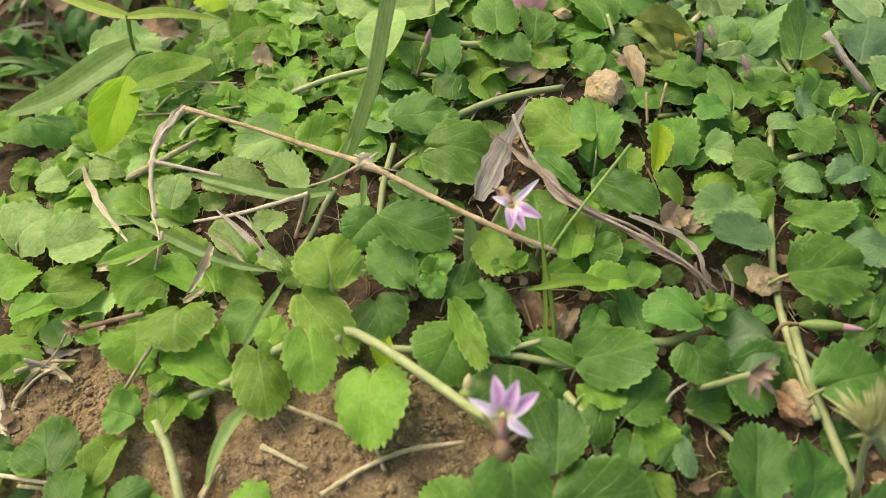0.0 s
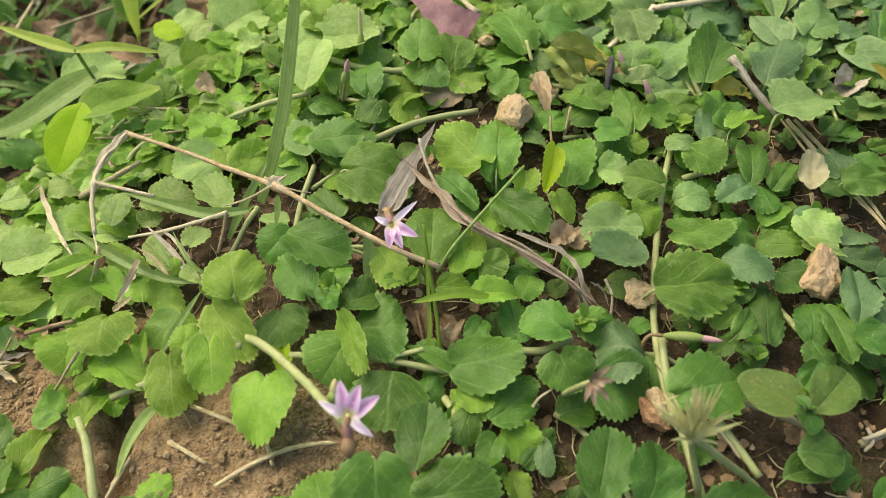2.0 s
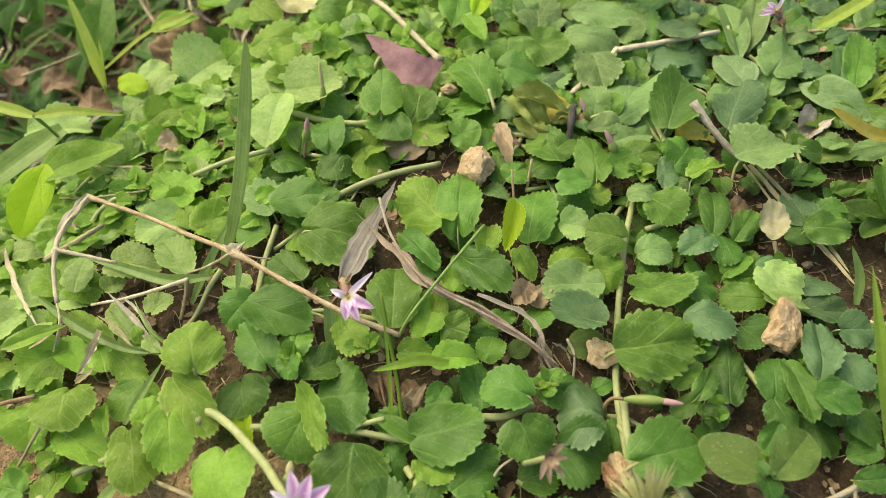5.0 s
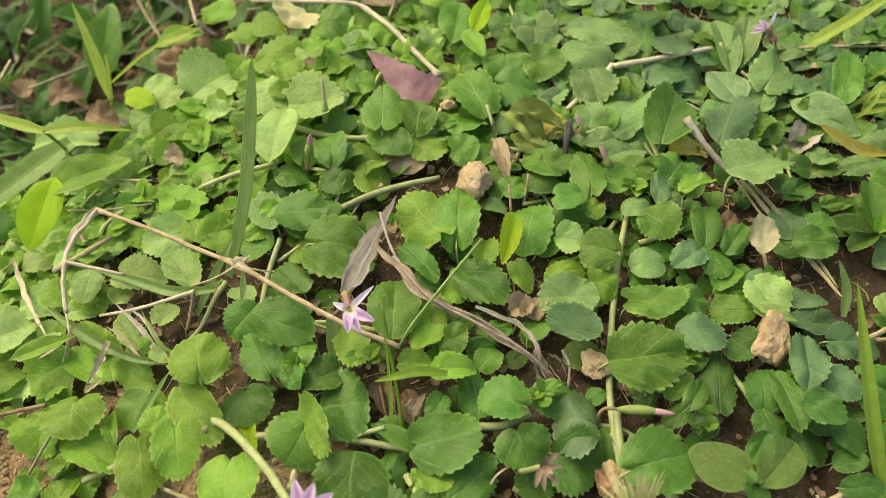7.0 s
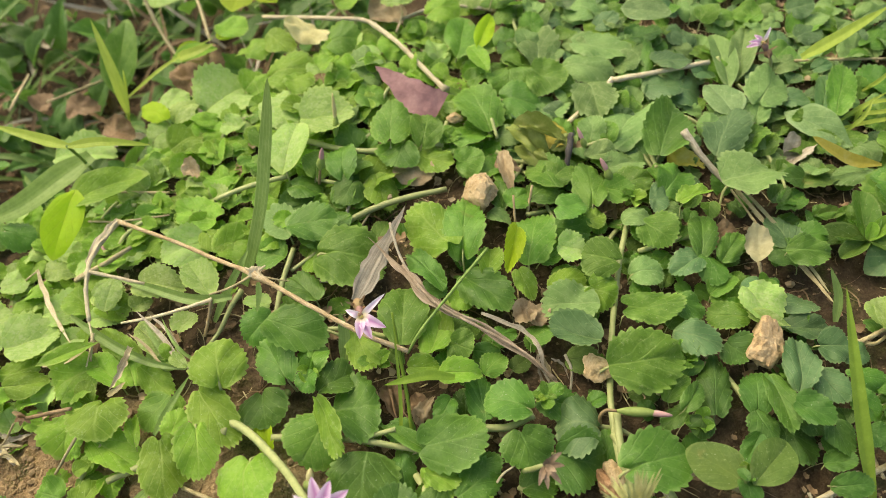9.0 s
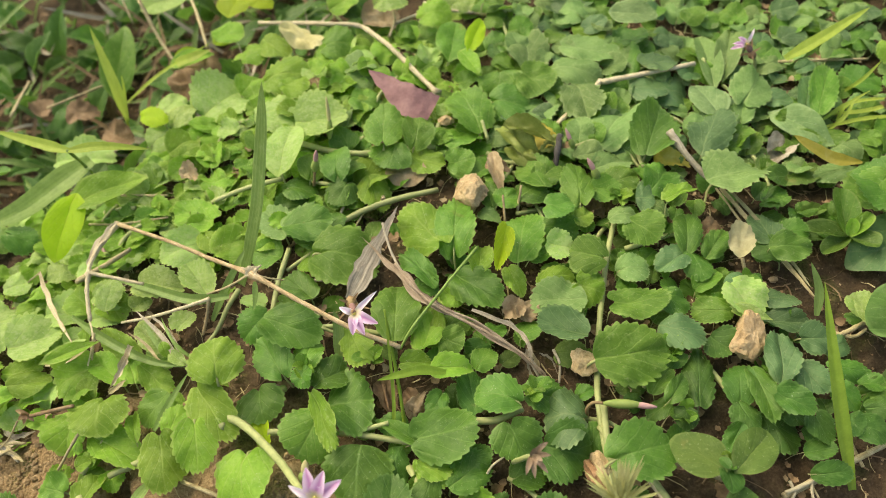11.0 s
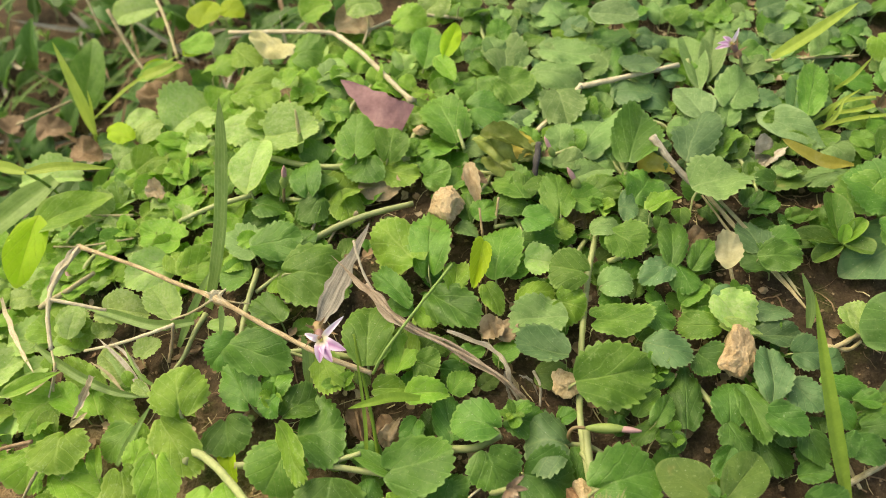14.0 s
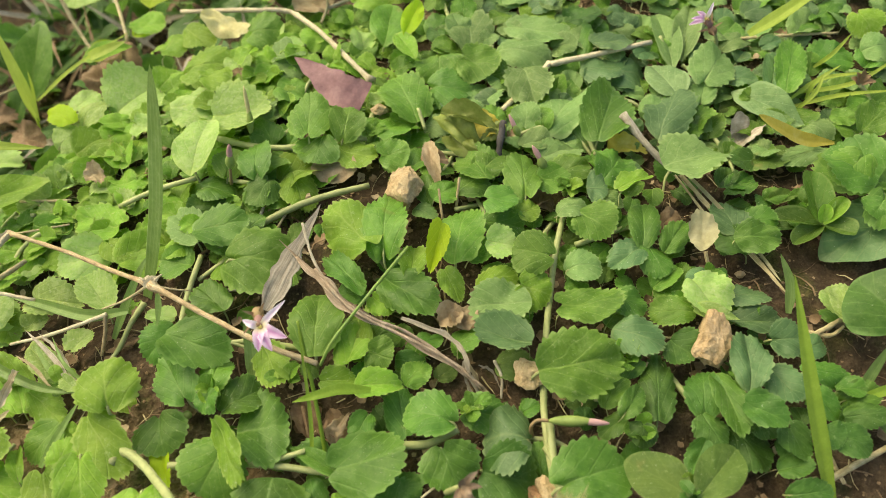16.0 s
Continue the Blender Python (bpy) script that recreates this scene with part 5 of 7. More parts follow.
sprout(-78.5, -19.3, 3.2)
sprout(-25.2, -23.2, 10.0)
sprout(70.4, -27.3, 6.9)

# ---- creeping stems ----
stem(1.1, 0.75, (-70.0, -37.5, 0.0), (-63.0, -37.2, 5.0), (-56.7, -38.7, 8.1), (-51.1, -42.5, 10.7), (-41.4, -52.0, 17.0), (-34.8, -60.1, 24.0), (-30.7, -64.8, 29.0), name="hairy_stem", hairs=420)
stem(0.8, 0.7, (-48.4, -40.7, 4.9), (-40.6, -40.9, 5.0), (-30.0, -41.6, 6.0), (-19.7, -43.2, 6.0), (-12.0, -44.9, 7.0), hairs=200)
stem(0.75, 0.8, (39.2, 20.5, 5.0), (35.8, 8.6, 5.0), (33.9, -0.1, 5.0), (31.9, -9.9, 5.0), (30.1, -21.7, 4.0), (29.0, -30.8, 5.0), (28.9, -40.5, 5.5), (29.9, -54.4, 6.0), hairs=260)
stem(0.9, 0.9, (29.6, -36.1, 7.0), (29.7, -46.4, 7.0), (31.2, -53.1, 6.0), (32.7, -61.8, 5.0), (34.3, -72.3, 4.0), (36.0, -84.0, 1.0), (37.0, -91.0, -3.5))
stem(0.9, 0.8, (-39.0, 20.3, 4.0), (-29.9, 25.2, 5.0), (-20.6, 28.1, 6.0), (-9.7, 31.7, 5.0))
stem(0.7, 0.7, (-77.5, 33.4, 0.3), (-67.0, 35.8, 3.3), (-55.3, 37.6, 5.3))
stem(0.9, 0.8, (-52.1, 51.7, 5.2), (-43.4, 48.7, 4.8), (-33.0, 46.0, 5.9), (-24.7, 46.6, 5.9), (-10.8, 48.0, 5.8))
stem(0.6, 0.6, (-47.0, 36.4, 5.0), (-40.3, 34.7, 5.0), (-33.8, 33.8, 5.0))
stem(0.8, 0.7, (-52.8, -8.2, 2.6), (-52.3, 2.3, 3.6), (-50.4, 12.3, 4.8))
stem(0.6, 0.5, (-50.8, 6.4, 2.8), (-44.3, 11.3, 4.0))
stem(0.9, 0.8, (-0.2, -39.1, 6.0), (5.5, -39.2, 7.0), (11.1, -37.3, 9.0))
stem(0.8, 0.9, (-87.6, -48.4, -2.1), (-78.2, -44.9, 0.2), (-69.5, -40.6, 4.8), (-57.7, -40.9, 9.0))
stem(0.9, 1.0, (-93.2, -53.6, -1.5), (-89.6, -58.7, -1.3), (-85.8, -67.5, -1.9), (-83.6, -75.0, -4.5), (-82.6, -80.0, -9.0), hairs=160)
stem(0.7, 0.7, (40.5, 9.4, 5.0), (52.1, 13.7, 4.5), (60.7, 16.3, 3.7))
stem(0.6, 0.6, (-27.5, -41.2, 6.0), (-19.8, -39.7, 7.0))
stem(0.5, 0.5, (4.9, 50.0, 5.7), (3.3, 55.5, 8.3))
stem(0.6, 0.6, (28.2, -40.7, 6.0), (31.3, -48.0, 8.0))
stem(0.5, 0.5, (76.4, 78.9, -0.4), (74.8, 84.9, 3.6))
stem(0.6, 0.5, (119.3, 23.9, 1.5), (117.8, 31.3, 6.5), (113.7, 31.9, 10.5))
stem(0.6, 0.6, (7.3, -51.0, 2.0), (12.5, -54.7, 2.5), (18.3, -62.5, 2.5), (21.6, -70.0, 2.5))
stem(0.5, 0.5, (39.8, -30.9, 5.0), (41.8, -26.7, 8.0))
stem(0.5, 0.5, (58.6, -44.5, 8.9), (57.8, -48.9, 4.0), (56.8, -53.4, 2.0))
stem(0.7, 0.7, (0.2, -51.7, 5.0), (-7.1, -49.6, 6.0), (-12.0, -44.9, 7.0))
stem(0.85, 0.8, (37.0, -50.8, 6.0), (40.7, -55.9, 5.0), (45.4, -63.5, 3.9))
stem(1.0, 0.8, (-121.0, -70.4, -14.3), (-109.2, -73.0, -7.7), (-98.3, -74.9, -3.5), (-89.6, -77.4, -5.3))

# ---- dry stalks, straws and twigs ----
straw("long bent rusty-brown dry stalk with a knobbly node", 0.52, 0.62, (-101.3, 21.7, 6.4), (-82.5, 12.1, 10.0), (-67.6, 3.3, 13.5), (-55.2, -3.8, 16.4), (-41.7, -12.4, 17.0), (-27.6, -20.6, 17.0), (-16.9, -24.6, 15.5), mat=RUSTY, name='dry_stalk', knobs=((0.5, 1.5), (0.0, 0.5)))
straw("pale dry stalk folded down from the bend", 0.75, 0.55, (-100.3, 21.5, 6.6), (-103.2, 15.3, 6.2), (-104.9, 8.9, 6.0), (-104.6, 4.8, 5.8), (-104.2, -0.6, 4.0), (-102.1, -7.7, 2.0), name='dry_stalk', knobs=((0.6, 0.6),), mat=PALEWOOD)
straw("short dry side stalk lying on leaves", 0.4, 0.3, (-123.5, 35.0, -10.5), (-106.4, 27.8, -2.0))
straw("thin dry straw across the leaves", 0.3, 0.25, (-105.0, 28.2, -2.3), (-89.5, 27.8, 0.7))
strap("flattened bleached straw leaning among leaves", 2.0, (-128.5, 15.1, -7.5), (-122.7, 5.7, -8.0), (-115.5, -3.5, -6.0), (-108.7, -11.2, -4.2), mat=PALEWOOD, name="straw", category="dry stalk", ragged=0.5, fold=0.5, base=0.7, ribs=0.1)
straw("thin white rootlet hanging below the folded stalk", 0.25, 0.2, (-104.2, -5.1, 0.0), (-101.1, -12.0, 0.1), (-100.6, -19.6, -0.8), mat=PALEWOOD)
straw("split pale stick lying under the stalk", 0.9, 0.6, (-116.3, 11.9, -8.3), (-106.2, 12.4, -1.9), (-98.0, 16.8, 0.5))
straw("thin bleached straw standing among leaves", 0.25, 0.2, (-131.5, 12.1, -8.5), (-128.2, 15.1, -7.5))
straw("frayed stub at the stalk node", 0.4, 0.2, (-55.2, -3.8, 16.4), (-53.5, -3.1, 18.0), (-52.4, -2.4, 18.5), mat=PALEWOOD)
straw("frayed stub at the stalk node", 0.35, 0.2, (-55.4, -3.8, 16.6), (-56.5, -3.3, 18.0), (-57.5, -2.7, 18.0), mat=PALEWOOD)
straw("small dry side shoot at the stalk node", 0.3, 0.15, (-54.8, -3.8, 16.4), (-50.5, -4.8, 16.0), (-47.0, -4.7, 15.0))
straw("small dry side shoot at the stalk node", 0.35, 0.2, (-56.1, -3.9, 16.4), (-61.4, -5.6, 14.0), (-67.5, -6.5, 12.0))
straw("dry whitish straw bent over leaves", 0.5, 0.35, (-67.8, -6.1, 9.2), (-74.9, -7.0, 6.8), (-84.9, -7.6, 3.2), (-94.2, -7.6, 0.5), mat=PALEWOOD)
straw("dry orange-brown straw standing in the soil", 0.5, 0.45, (-68.1, -6.1, 9.1), (-69.3, -8.5, 4.9), (-71.2, -11.7, 0.5), mat=RUSTY)
straw("pale sheath of a withered shoot", 0.55, 0.4, (-104.4, 5.2, 5.8), (-97.2, 3.3, 6.0), (-88.2, 1.0, 6.0), mat=PALEWOOD)
straw("thin dry straw stuck in soil", 0.35, 0.3, (-99.8, -11.6, 2.4), (-99.9, -18.1, -0.7))
straw("thin dry straw leaning on a leaf", 0.4, 0.35, (-95.3, -38.3, 2.5), (-98.4, -41.9, -0.5), (-101.8, -46.1, -4.1))
straw("long curved straw lying on bare soil", 0.5, 0.45, (-59.9, -67.6, 0.6), (-52.9, -63.5, 2.1), (-44.8, -60.3, 3.5), (-34.4, -59.2, 5.0))
straw("thin straw lying on bare soil", 0.5, 0.4, (-68.6, -50.6, 0.0), (-58.4, -54.7, 1.3), (-51.4, -58.4, 2.2), (-48.6, -63.6, 1.9))
straw("short thick bleached straw on bare soil", 0.55, 0.45, (-72.3, -57.9, -1.7), (-62.8, -62.9, 0.1))
straw("short straw leaning on bare soil", 0.6, 0.4, (-82.5, -67.0, -3.5), (-79.2, -61.8, -1.0))
straw("short pale straw at the soil edge", 0.45, 0.4, (-121.6, -62.5, -13.4), (-114.7, -63.8, -10.6))
straw("brown withered flower stalk", 0.5, 0.5, (-117.0, -30.0, -8.7), (-107.7, -31.9, -1.6), (-98.6, -32.8, 3.5), mat=BROWNDRY)
straw("whitish hooked straw between leaves", 0.35, 0.2, (1.2, -54.5, 4.0), (3.3, -50.6, 7.0), (6.6, -48.6, 9.0), mat=PALEWOOD)
straw("pale bent twig with a knobbed end", 0.7, 0.85, (-77.8, 120.7, -2.7), (-48.2, 110.9, 2.9), (-39.8, 109.5, 3.0), (-35.7, 106.6, 3.0), (-26.6, 94.4, 5.0), (-18.1, 82.2, 5.0), (-10.6, 72.4, 4.2), mat=PALEWOOD, name='twig', knobs=((1.0, 0.8), (0.5, 0.4)), category='twig')
straw("pale straight twig under leaves", 0.6, 0.9, (20.6, 51.5, 3.6), (25.9, 56.9, 4.2), (32.5, 65.1, 3.6), (41.2, 75.5, 4.1), mat=PALEWOOD, name='twig', category='twig')
straw("pale straight twig lying on leaves", 0.95, 0.75, (41.2, 74.9, 4.1), (52.6, 77.1, 4.4), (71.7, 82.2, 3.8), mat=PALEWOOD, name='twig', category='twig')
straw("grey twig with a broken knobbly end", 1.15, 0.7, (56.9, 46.6, 10.4), (61.0, 39.8, 7.7), (68.1, 32.6, 3.0), mat=GREYSTRAW, name='twig', knobs=((0.03, 0.5),), category='twig')
strap("weathered pale straws lying side by side on soil", 1.5, (69.1, 29.3, 5.2), (77.3, 11.7, 4.7), (85.9, -7.5, 4.7), mat=STRAW, name="straw", category="dry stalk", ragged=0.35, fold=0.6, ribs=0.15, base=0.9, power=9, n=12)
strap("weathered pale straws lying side by side on soil", 1.2, (71.0, 29.0, 5.4), (79.6, 11.4, 5.1), (85.1, -4.1, 5.1), mat=BLEACHED, name="straw", category="dry stalk", ragged=0.35, fold=0.6, ribs=0.15, base=0.9, power=9, n=12)
strap("weathered pale straws lying side by side on soil", 0.8, (68.0, 29.8, 4.6), (75.0, 12.1, 4.2), (81.5, 3.0, 4.1), mat=STRAW, name="straw", category="dry stalk", ragged=0.35, fold=0.6, ribs=0.15, base=0.9, power=9, n=12)
straw("dry brown root lying on soil", 0.9, 0.75, (44.3, -49.0, 5.9), (51.6, -51.6, 5.5), (57.8, -54.2, 4.0), name='root', category='root')
straw("dry brown root lying on soil", 0.6, 0.5, (36.8, -51.6, 6.0), (39.2, -54.8, 5.0), (42.6, -59.8, 4.0), mat=PALEWOOD, name='root', category='root')
straw("pale crooked rootlets at the bed's edge", 0.5, 0.4, (67.5, -54.8, 2.1), (72.9, -52.8, 2.7), (79.8, -49.1, 1.5), mat=PALEWOOD, name='root', category='root')
straw("pale crooked rootlets at the bed's edge", 0.4, 0.3, (69.0, -52.2, 2.0), (69.4, -55.0, 1.9), (67.7, -56.7, 1.1), mat=PALEWOOD, name='root', category='root')
straw("pale crooked rootlets at the bed's edge", 0.35, 0.3, (79.0, -48.3, 2.5), (74.4, -51.3, 2.6), (73.2, -54.8, 1.7), (74.3, -58.3, 0.6), mat=PALEWOOD, name='root', category='root')
straw("dry pale straws lying on dark soil", 0.8, 0.6, (67.2, -55.3, 1.1), (79.1, -49.8, 1.0), (99.6, -40.7, 1.5))
straw("dry pale straws lying on dark soil", 0.55, 0.4, (84.8, -41.3, 0.5), (86.3, -48.6, 0.5))
straw("dry pale straws lying on dark soil", 0.6, 0.5, (88.9, -16.5, 1.5), (94.9, -13.8, 2.5), (97.4, -12.6, 2.5))
straw("dry pale straws lying on dark soil", 0.6, 0.4, (88.0, -14.2, 0.5), (93.1, -16.3, 1.5), (96.8, -14.3, 1.5))
straw("thin curled dry tendril on soil", 0.35, 0.25, (80.9, -47.5, 1.5), (75.5, -49.0, 2.6), (73.8, -52.4, 1.7), (74.9, -55.8, 0.6))
straw("thin orange dry stick standing upright", 0.4, 0.3, (12.5, 22.9, 5.0), (13.7, 27.4, 11.0), mat=RUSTY)
straw("thin orange dry stick standing upright", 0.35, 0.3, (9.0, 18.6, 6.0), (8.5, 24.2, 11.0), mat=RUSTY)
straw("stalk of a pale dry leaf", 0.5, 0.4, (70.6, 6.1, 3.9), (71.1, 1.4, 1.8))
straw("bleached straw across far leaves", 0.5, 0.4, (99.3, 85.3, 0.5), (115.9, 85.3, 0.5), (127.5, 85.0, 0.5))
strap("pale split strand of the withered stem", 1.7, (-0.3, -12.1, 11.0), (6.8, -15.5, 11.0), (11.0, -18.2, 10.5), (13.2, -21.2, 10.0), (14.1, -25.0, 8.0), (17.7, -27.3, 4.0), mat=GREYSTRAW, name="withered_stem", category="dry stalk", ragged=0.6, fold=0.6, ribs=0.15, base=0.5, n=10)
strap("pale frayed end of the withered stem", 1.5, (13.5, -22.3, 8.5), (15.3, -25.0, 6.5), (16.2, -27.2, 2.0), mat=STRAW, name="withered_stem", category="dry stalk", ragged=0.7, fold=0.7, ribs=0.2, n=10)
strap("pale frayed end of the withered stem", 1.3, (12.7, -21.6, 8.0), (13.2, -25.0, 5.0), (14.8, -27.8, 2.0), mat=GREYSTRAW, name="withered_stem", category="dry stalk", ragged=0.7, fold=0.7, ribs=0.2, n=10)
strap("pale frayed end of the withered stem", 0.9, (15.9, -22.3, 7.0), (18.7, -22.8, 5.0), (20.3, -25.5, 2.0), mat=GREYSTRAW, name="withered_stem", category="dry stalk", ragged=0.7, fold=0.7, ribs=0.2, n=10)
straw("dark rotten stub among leaves", 1.0, 0.7, (25.9, 47.7, 9.0), (24.4, 40.0, 8.0), (23.4, 33.5, 3.0), mat=ROT, name="twig", category="twig")
tuft("frayed whitish node of the dry stalk", "stalk_node", "dry stalk", (-55.0, -3.8, 16.4), [(-56.9, -2.9, 17.6), (-56.0, -2.4, 18.2), (-54.4, -2.3, 18.0), (-53.0, -2.7, 17.9), (-53.6, -4.9, 17.2), (-56.6, -4.6, 16.9)], PALEWOOD, 1.7)
straw("frayed dry fibre of a withered stem", 0.4, 0.35, (6.7, -19.4, 8.0), (12.5, -23.1, 7.0), (15.7, -27.4, 4.0), mat=GREYSTRAW)
straw("frayed dry fibre of a withered stem", 0.35, 0.3, (19.3, -20.8, 6.0), (20.7, -24.3, 5.0), (20.3, -28.4, 3.0), mat=GREYSTRAW)
straw("frayed dry fibre of a withered stem", 0.45, 0.3, (-19.7, 0.7, 13.0), (-11.4, -9.5, 12.0), (-0.6, -16.1, 11.0), (9.9, -21.9, 9.0), (16.9, -27.3, 6.0), mat=DRYSTEM)
straw("frayed dry fibre of a withered stem", 0.35, 0.3, (-17.1, -3.7, 12.0), (-7.3, -11.9, 12.0), (2.1, -16.4, 11.0), (13.7, -25.3, 7.0), mat=DRYSTEM)
straw("frayed dry fibre of a withered stem", 0.4, 0.3, (-23.5, 13.2, 14.0), (-20.4, 3.3, 13.0), (-14.9, -6.2, 12.0), mat=GREYSTRAW)
straw("thin brown rootlets curled in a gap", 0.25, 0.2, (7.3, -0.3, 6.0), (6.5, -3.8, 5.0), (3.6, -7.6, 4.0), mat=RUSTY)
straw("thin brown rootlets curled in a gap", 0.25, 0.2, (6.8, 4.3, 7.0), (8.8, -1.3, 5.0), (9.0, -6.6, 4.0), mat=RUSTY)
straw("bleached twig among the far debris", 0.8, 0.6, (-137.8, 157.8, -16.5), (-130.2, 145.6, -26.5), (-120.2, 131.8, -32.0))
straw("bleached twig among the far debris", 0.7, 0.6, (-120.2, 164.3, -10.0), (-109.1, 142.8, -10.4), (-99.9, 120.0, -12.7))
straw("bleached twig among the far debris", 0.45, 0.35, (-150.0, 168.1, -14.5), (-142.8, 154.1, -26.5))
straw("bleached twig among the far debris", 0.8, 0.5, (-16.5, 121.7, 2.0), (-9.5, 116.5, 3.0), (0.9, 115.1, 2.0), mat=PALEWOOD)
straw("bleached twig among the far debris", 0.6, 0.4, (-26.8, 112.1, 1.0), (-15.4, 117.0, 2.0), (-7.8, 120.1, 2.0), mat=PALEWOOD)
straw("bleached twig among the far debris", 0.5, 0.4, (-29.9, 123.7, 4.0), (-26.7, 113.8, 2.0), (-28.2, 105.0, 1.0))
straw("bleached twig among the far debris", 0.6, 0.5, (-188.8, 113.8, -38.5), (-191.7, 139.5, -42.5))
straw("bleached twig among the far debris", 0.5, 0.4, (-176.6, 120.3, -40.5), (-151.0, 132.8, -38.5))
straw("bleached twig among the far debris", 0.6, 0.5, (-13.8, 124.8, 0.0), (-5.0, 119.4, 0.0), (5.7, 116.0, 0.0))
straw("thin pale straw between leaves", 0.4, 0.4, (-108.4, 40.0, -3.0), (-92.1, 37.2, -0.4))
straw("thin pale straw between leaves", 0.35, 0.3, (-33.0, 20.9, 3.0), (-29.3, 27.2, 5.0))
straw("thin pale straw between leaves", 0.5, 0.4, (-39.1, 19.1, 3.0), (-36.6, 26.4, 5.0), mat=GREYSTRAW)
straw("thin brown root in a soil gap", 0.4, 0.3, (-51.8, 13.9, 2.7), (-47.5, 17.4, 3.0), mat=BROWNDRY)
straw("thin brown root in a soil gap", 0.4, 0.3, (-22.2, -28.1, 3.0), (-19.8, -37.6, 2.0), mat=BROWNDRY)
straw("dry forked stalk across a soil gap", 0.5, 0.4, (-46.2, 2.0, 4.0), (-37.3, 2.3, 4.0), (-28.3, 1.7, 4.0), mat=GREYSTRAW)
straw("whitish broken straws heaped at the soil edge", 0.55, 0.3, (-128.6, -39.6, -10.5), (-123.8, -36.7, -11.5), (-116.6, -36.6, -10.6))
straw("whitish broken straws heaped at the soil edge", 0.4, 0.25, (-128.2, -44.6, -13.5), (-123.9, -40.1, -11.5), (-119.4, -37.9, -10.8))
straw("whitish broken straws heaped at the soil edge", 0.5, 0.4, (-127.1, -37.1, -9.5), (-122.2, -37.7, -11.5), (-117.7, -41.0, -12.1), mat=GREYSTRAW)
straw("whitish broken straws heaped at the soil edge", 0.3, 0.2, (-118.0, -32.4, -6.2), (-120.6, -35.8, -9.1), (-124.0, -38.1, -11.5))
strap("papery whitish curl hanging over a leaf", 2.6, (-86.9, -17.5, 5.6), (-87.6, -20.9, 5.4), (-89.2, -24.6, 3.6), (-91.6, -27.4, 1.8), mat=PALEWOOD, name="dry_curl", category="dry leaf", ragged=0.6, fold=0.9, wave=0.2, base=0.9)
straw("thin white straw lying over leaves", 0.45, 0.35, (-130.4, -60.2, -11.5), (-112.7, -63.9, -6.8), mat=PALEWOOD)
straw("bleached straws standing at the soil edge", 0.9, 0.7, (-127.8, -54.1, -15.5), (-130.6, -46.3, -14.5), (-133.6, -39.6, -13.5), mat=PALEWOOD)
straw("bleached straws standing at the soil edge", 0.6, 0.5, (-129.5, -46.9, -15.9), (-127.7, -40.5, -14.5), (-124.7, -36.6, -13.5), mat=STRAW)
strap("papery whitish scraps at the soil edge", 3.2, (-129.2, -39.2, -14.5), (-124.9, -35.9, -13.5), (-120.2, -34.4, -15.1), mat=PALEWOOD, ragged=0.6, wave=0.3, name="dry_scrap", category="dry leaf")
strap("papery whitish scraps at the soil edge", 2.4, (-127.0, -30.9, -14.5), (-122.0, -33.6, -13.5), (-117.2, -31.8, -14.1), mat=GREYSTRAW, ragged=0.6, wave=0.3, name="dry_scrap", category="dry leaf")
straw("pale split straw standing on bare soil", 0.55, 0.3, (-83.8, -76.1, -4.7), (-82.5, -70.0, -2.5), (-79.6, -61.8, -2.0), mat=STRAW)

# ---- grass ----
strap("frayed papery sheath round the folded stalk", 2.4, (-100.4, 21.4, 7.2), (-103.4, 15.2, 7.0), (-105.2, 8.8, 6.4), (-104.2, 6.2, 5.6), mat=PALEWOOD, ragged=0.55, wave=0.15, base=0.8, category="dry stalk", name="dry_sheath")
strap("papery whitish strip at the soil edge", 3.0, (-125.1, -36.8, -11.5), (-120.5, -38.6, -11.1), (-115.7, -41.4, -11.1), mat=STRAW, ragged=0.6, wave=0.3)
strap("tall green ribbed grass blade standing upright", 3.3, (-63.4, 3.3, 1.0), (-58.6, 6.8, 12.8), (-54.0, 11.3, 25.4), (-51.4, 16.8, 35.7), (-49.2, 20.8, 44.9), (-47.4, 24.7, 54.0), fold=0.15, ribs=0.08, mat=GLAUCOUS, power=7, base=0.7)
strap("short green grass blade beside the tall one", 2.2, (-69.7, -7.2, -0.2), (-66.0, -2.2, 5.5), (-61.1, 1.9, 12.4), (-58.8, 5.4, 14.8))
strap("green grass blade lying over leaves", 2.6, (-113.2, -1.1, -6.6), (-95.8, -13.6, 1.5), (-83.1, -20.3, 3.4), (-71.7, -23.7, 5.4), fold=0.5)
strap("green grass blade lying over leaves", 2.8, (-62.4, -6.1, 10.2), (-73.8, -4.7, 7.0), (-88.9, 2.1, 2.8), (-100.5, 6.8, 0.2), fold=0.5)
strap("narrow green grass blade lying over leaves", 1.8, (-78.2, -38.1, 0.2), (-74.9, -32.1, 2.8), (-70.6, -25.4, 5.6))
strap("withered grey-green grass blades in a bundle", 1.5, (-74.9, -21.1, 1.8), (-80.6, -13.7, 2.8), (-89.6, -5.8, 3.7), mat=GREYSTRAW)
strap("withered grey-green grass blades in a bundle", 1.5, (-78.4, -19.2, 1.2), (-82.8, -14.3, 2.5), (-86.9, -8.8, 3.0))
strap("withered grey-green grass blades in a bundle", 1.5, (-71.9, -22.7, 3.4), (-78.4, -13.4, 5.2), (-85.3, -7.6, 5.1), mat=GREYSTRAW, ragged=0.5)
strap("withered grey-green grass blades in a bundle", 1.2, (-70.9, -20.5, 3.6), (-76.0, -16.9, 5.6), (-81.5, -8.8, 5.7), ragged=0.3)
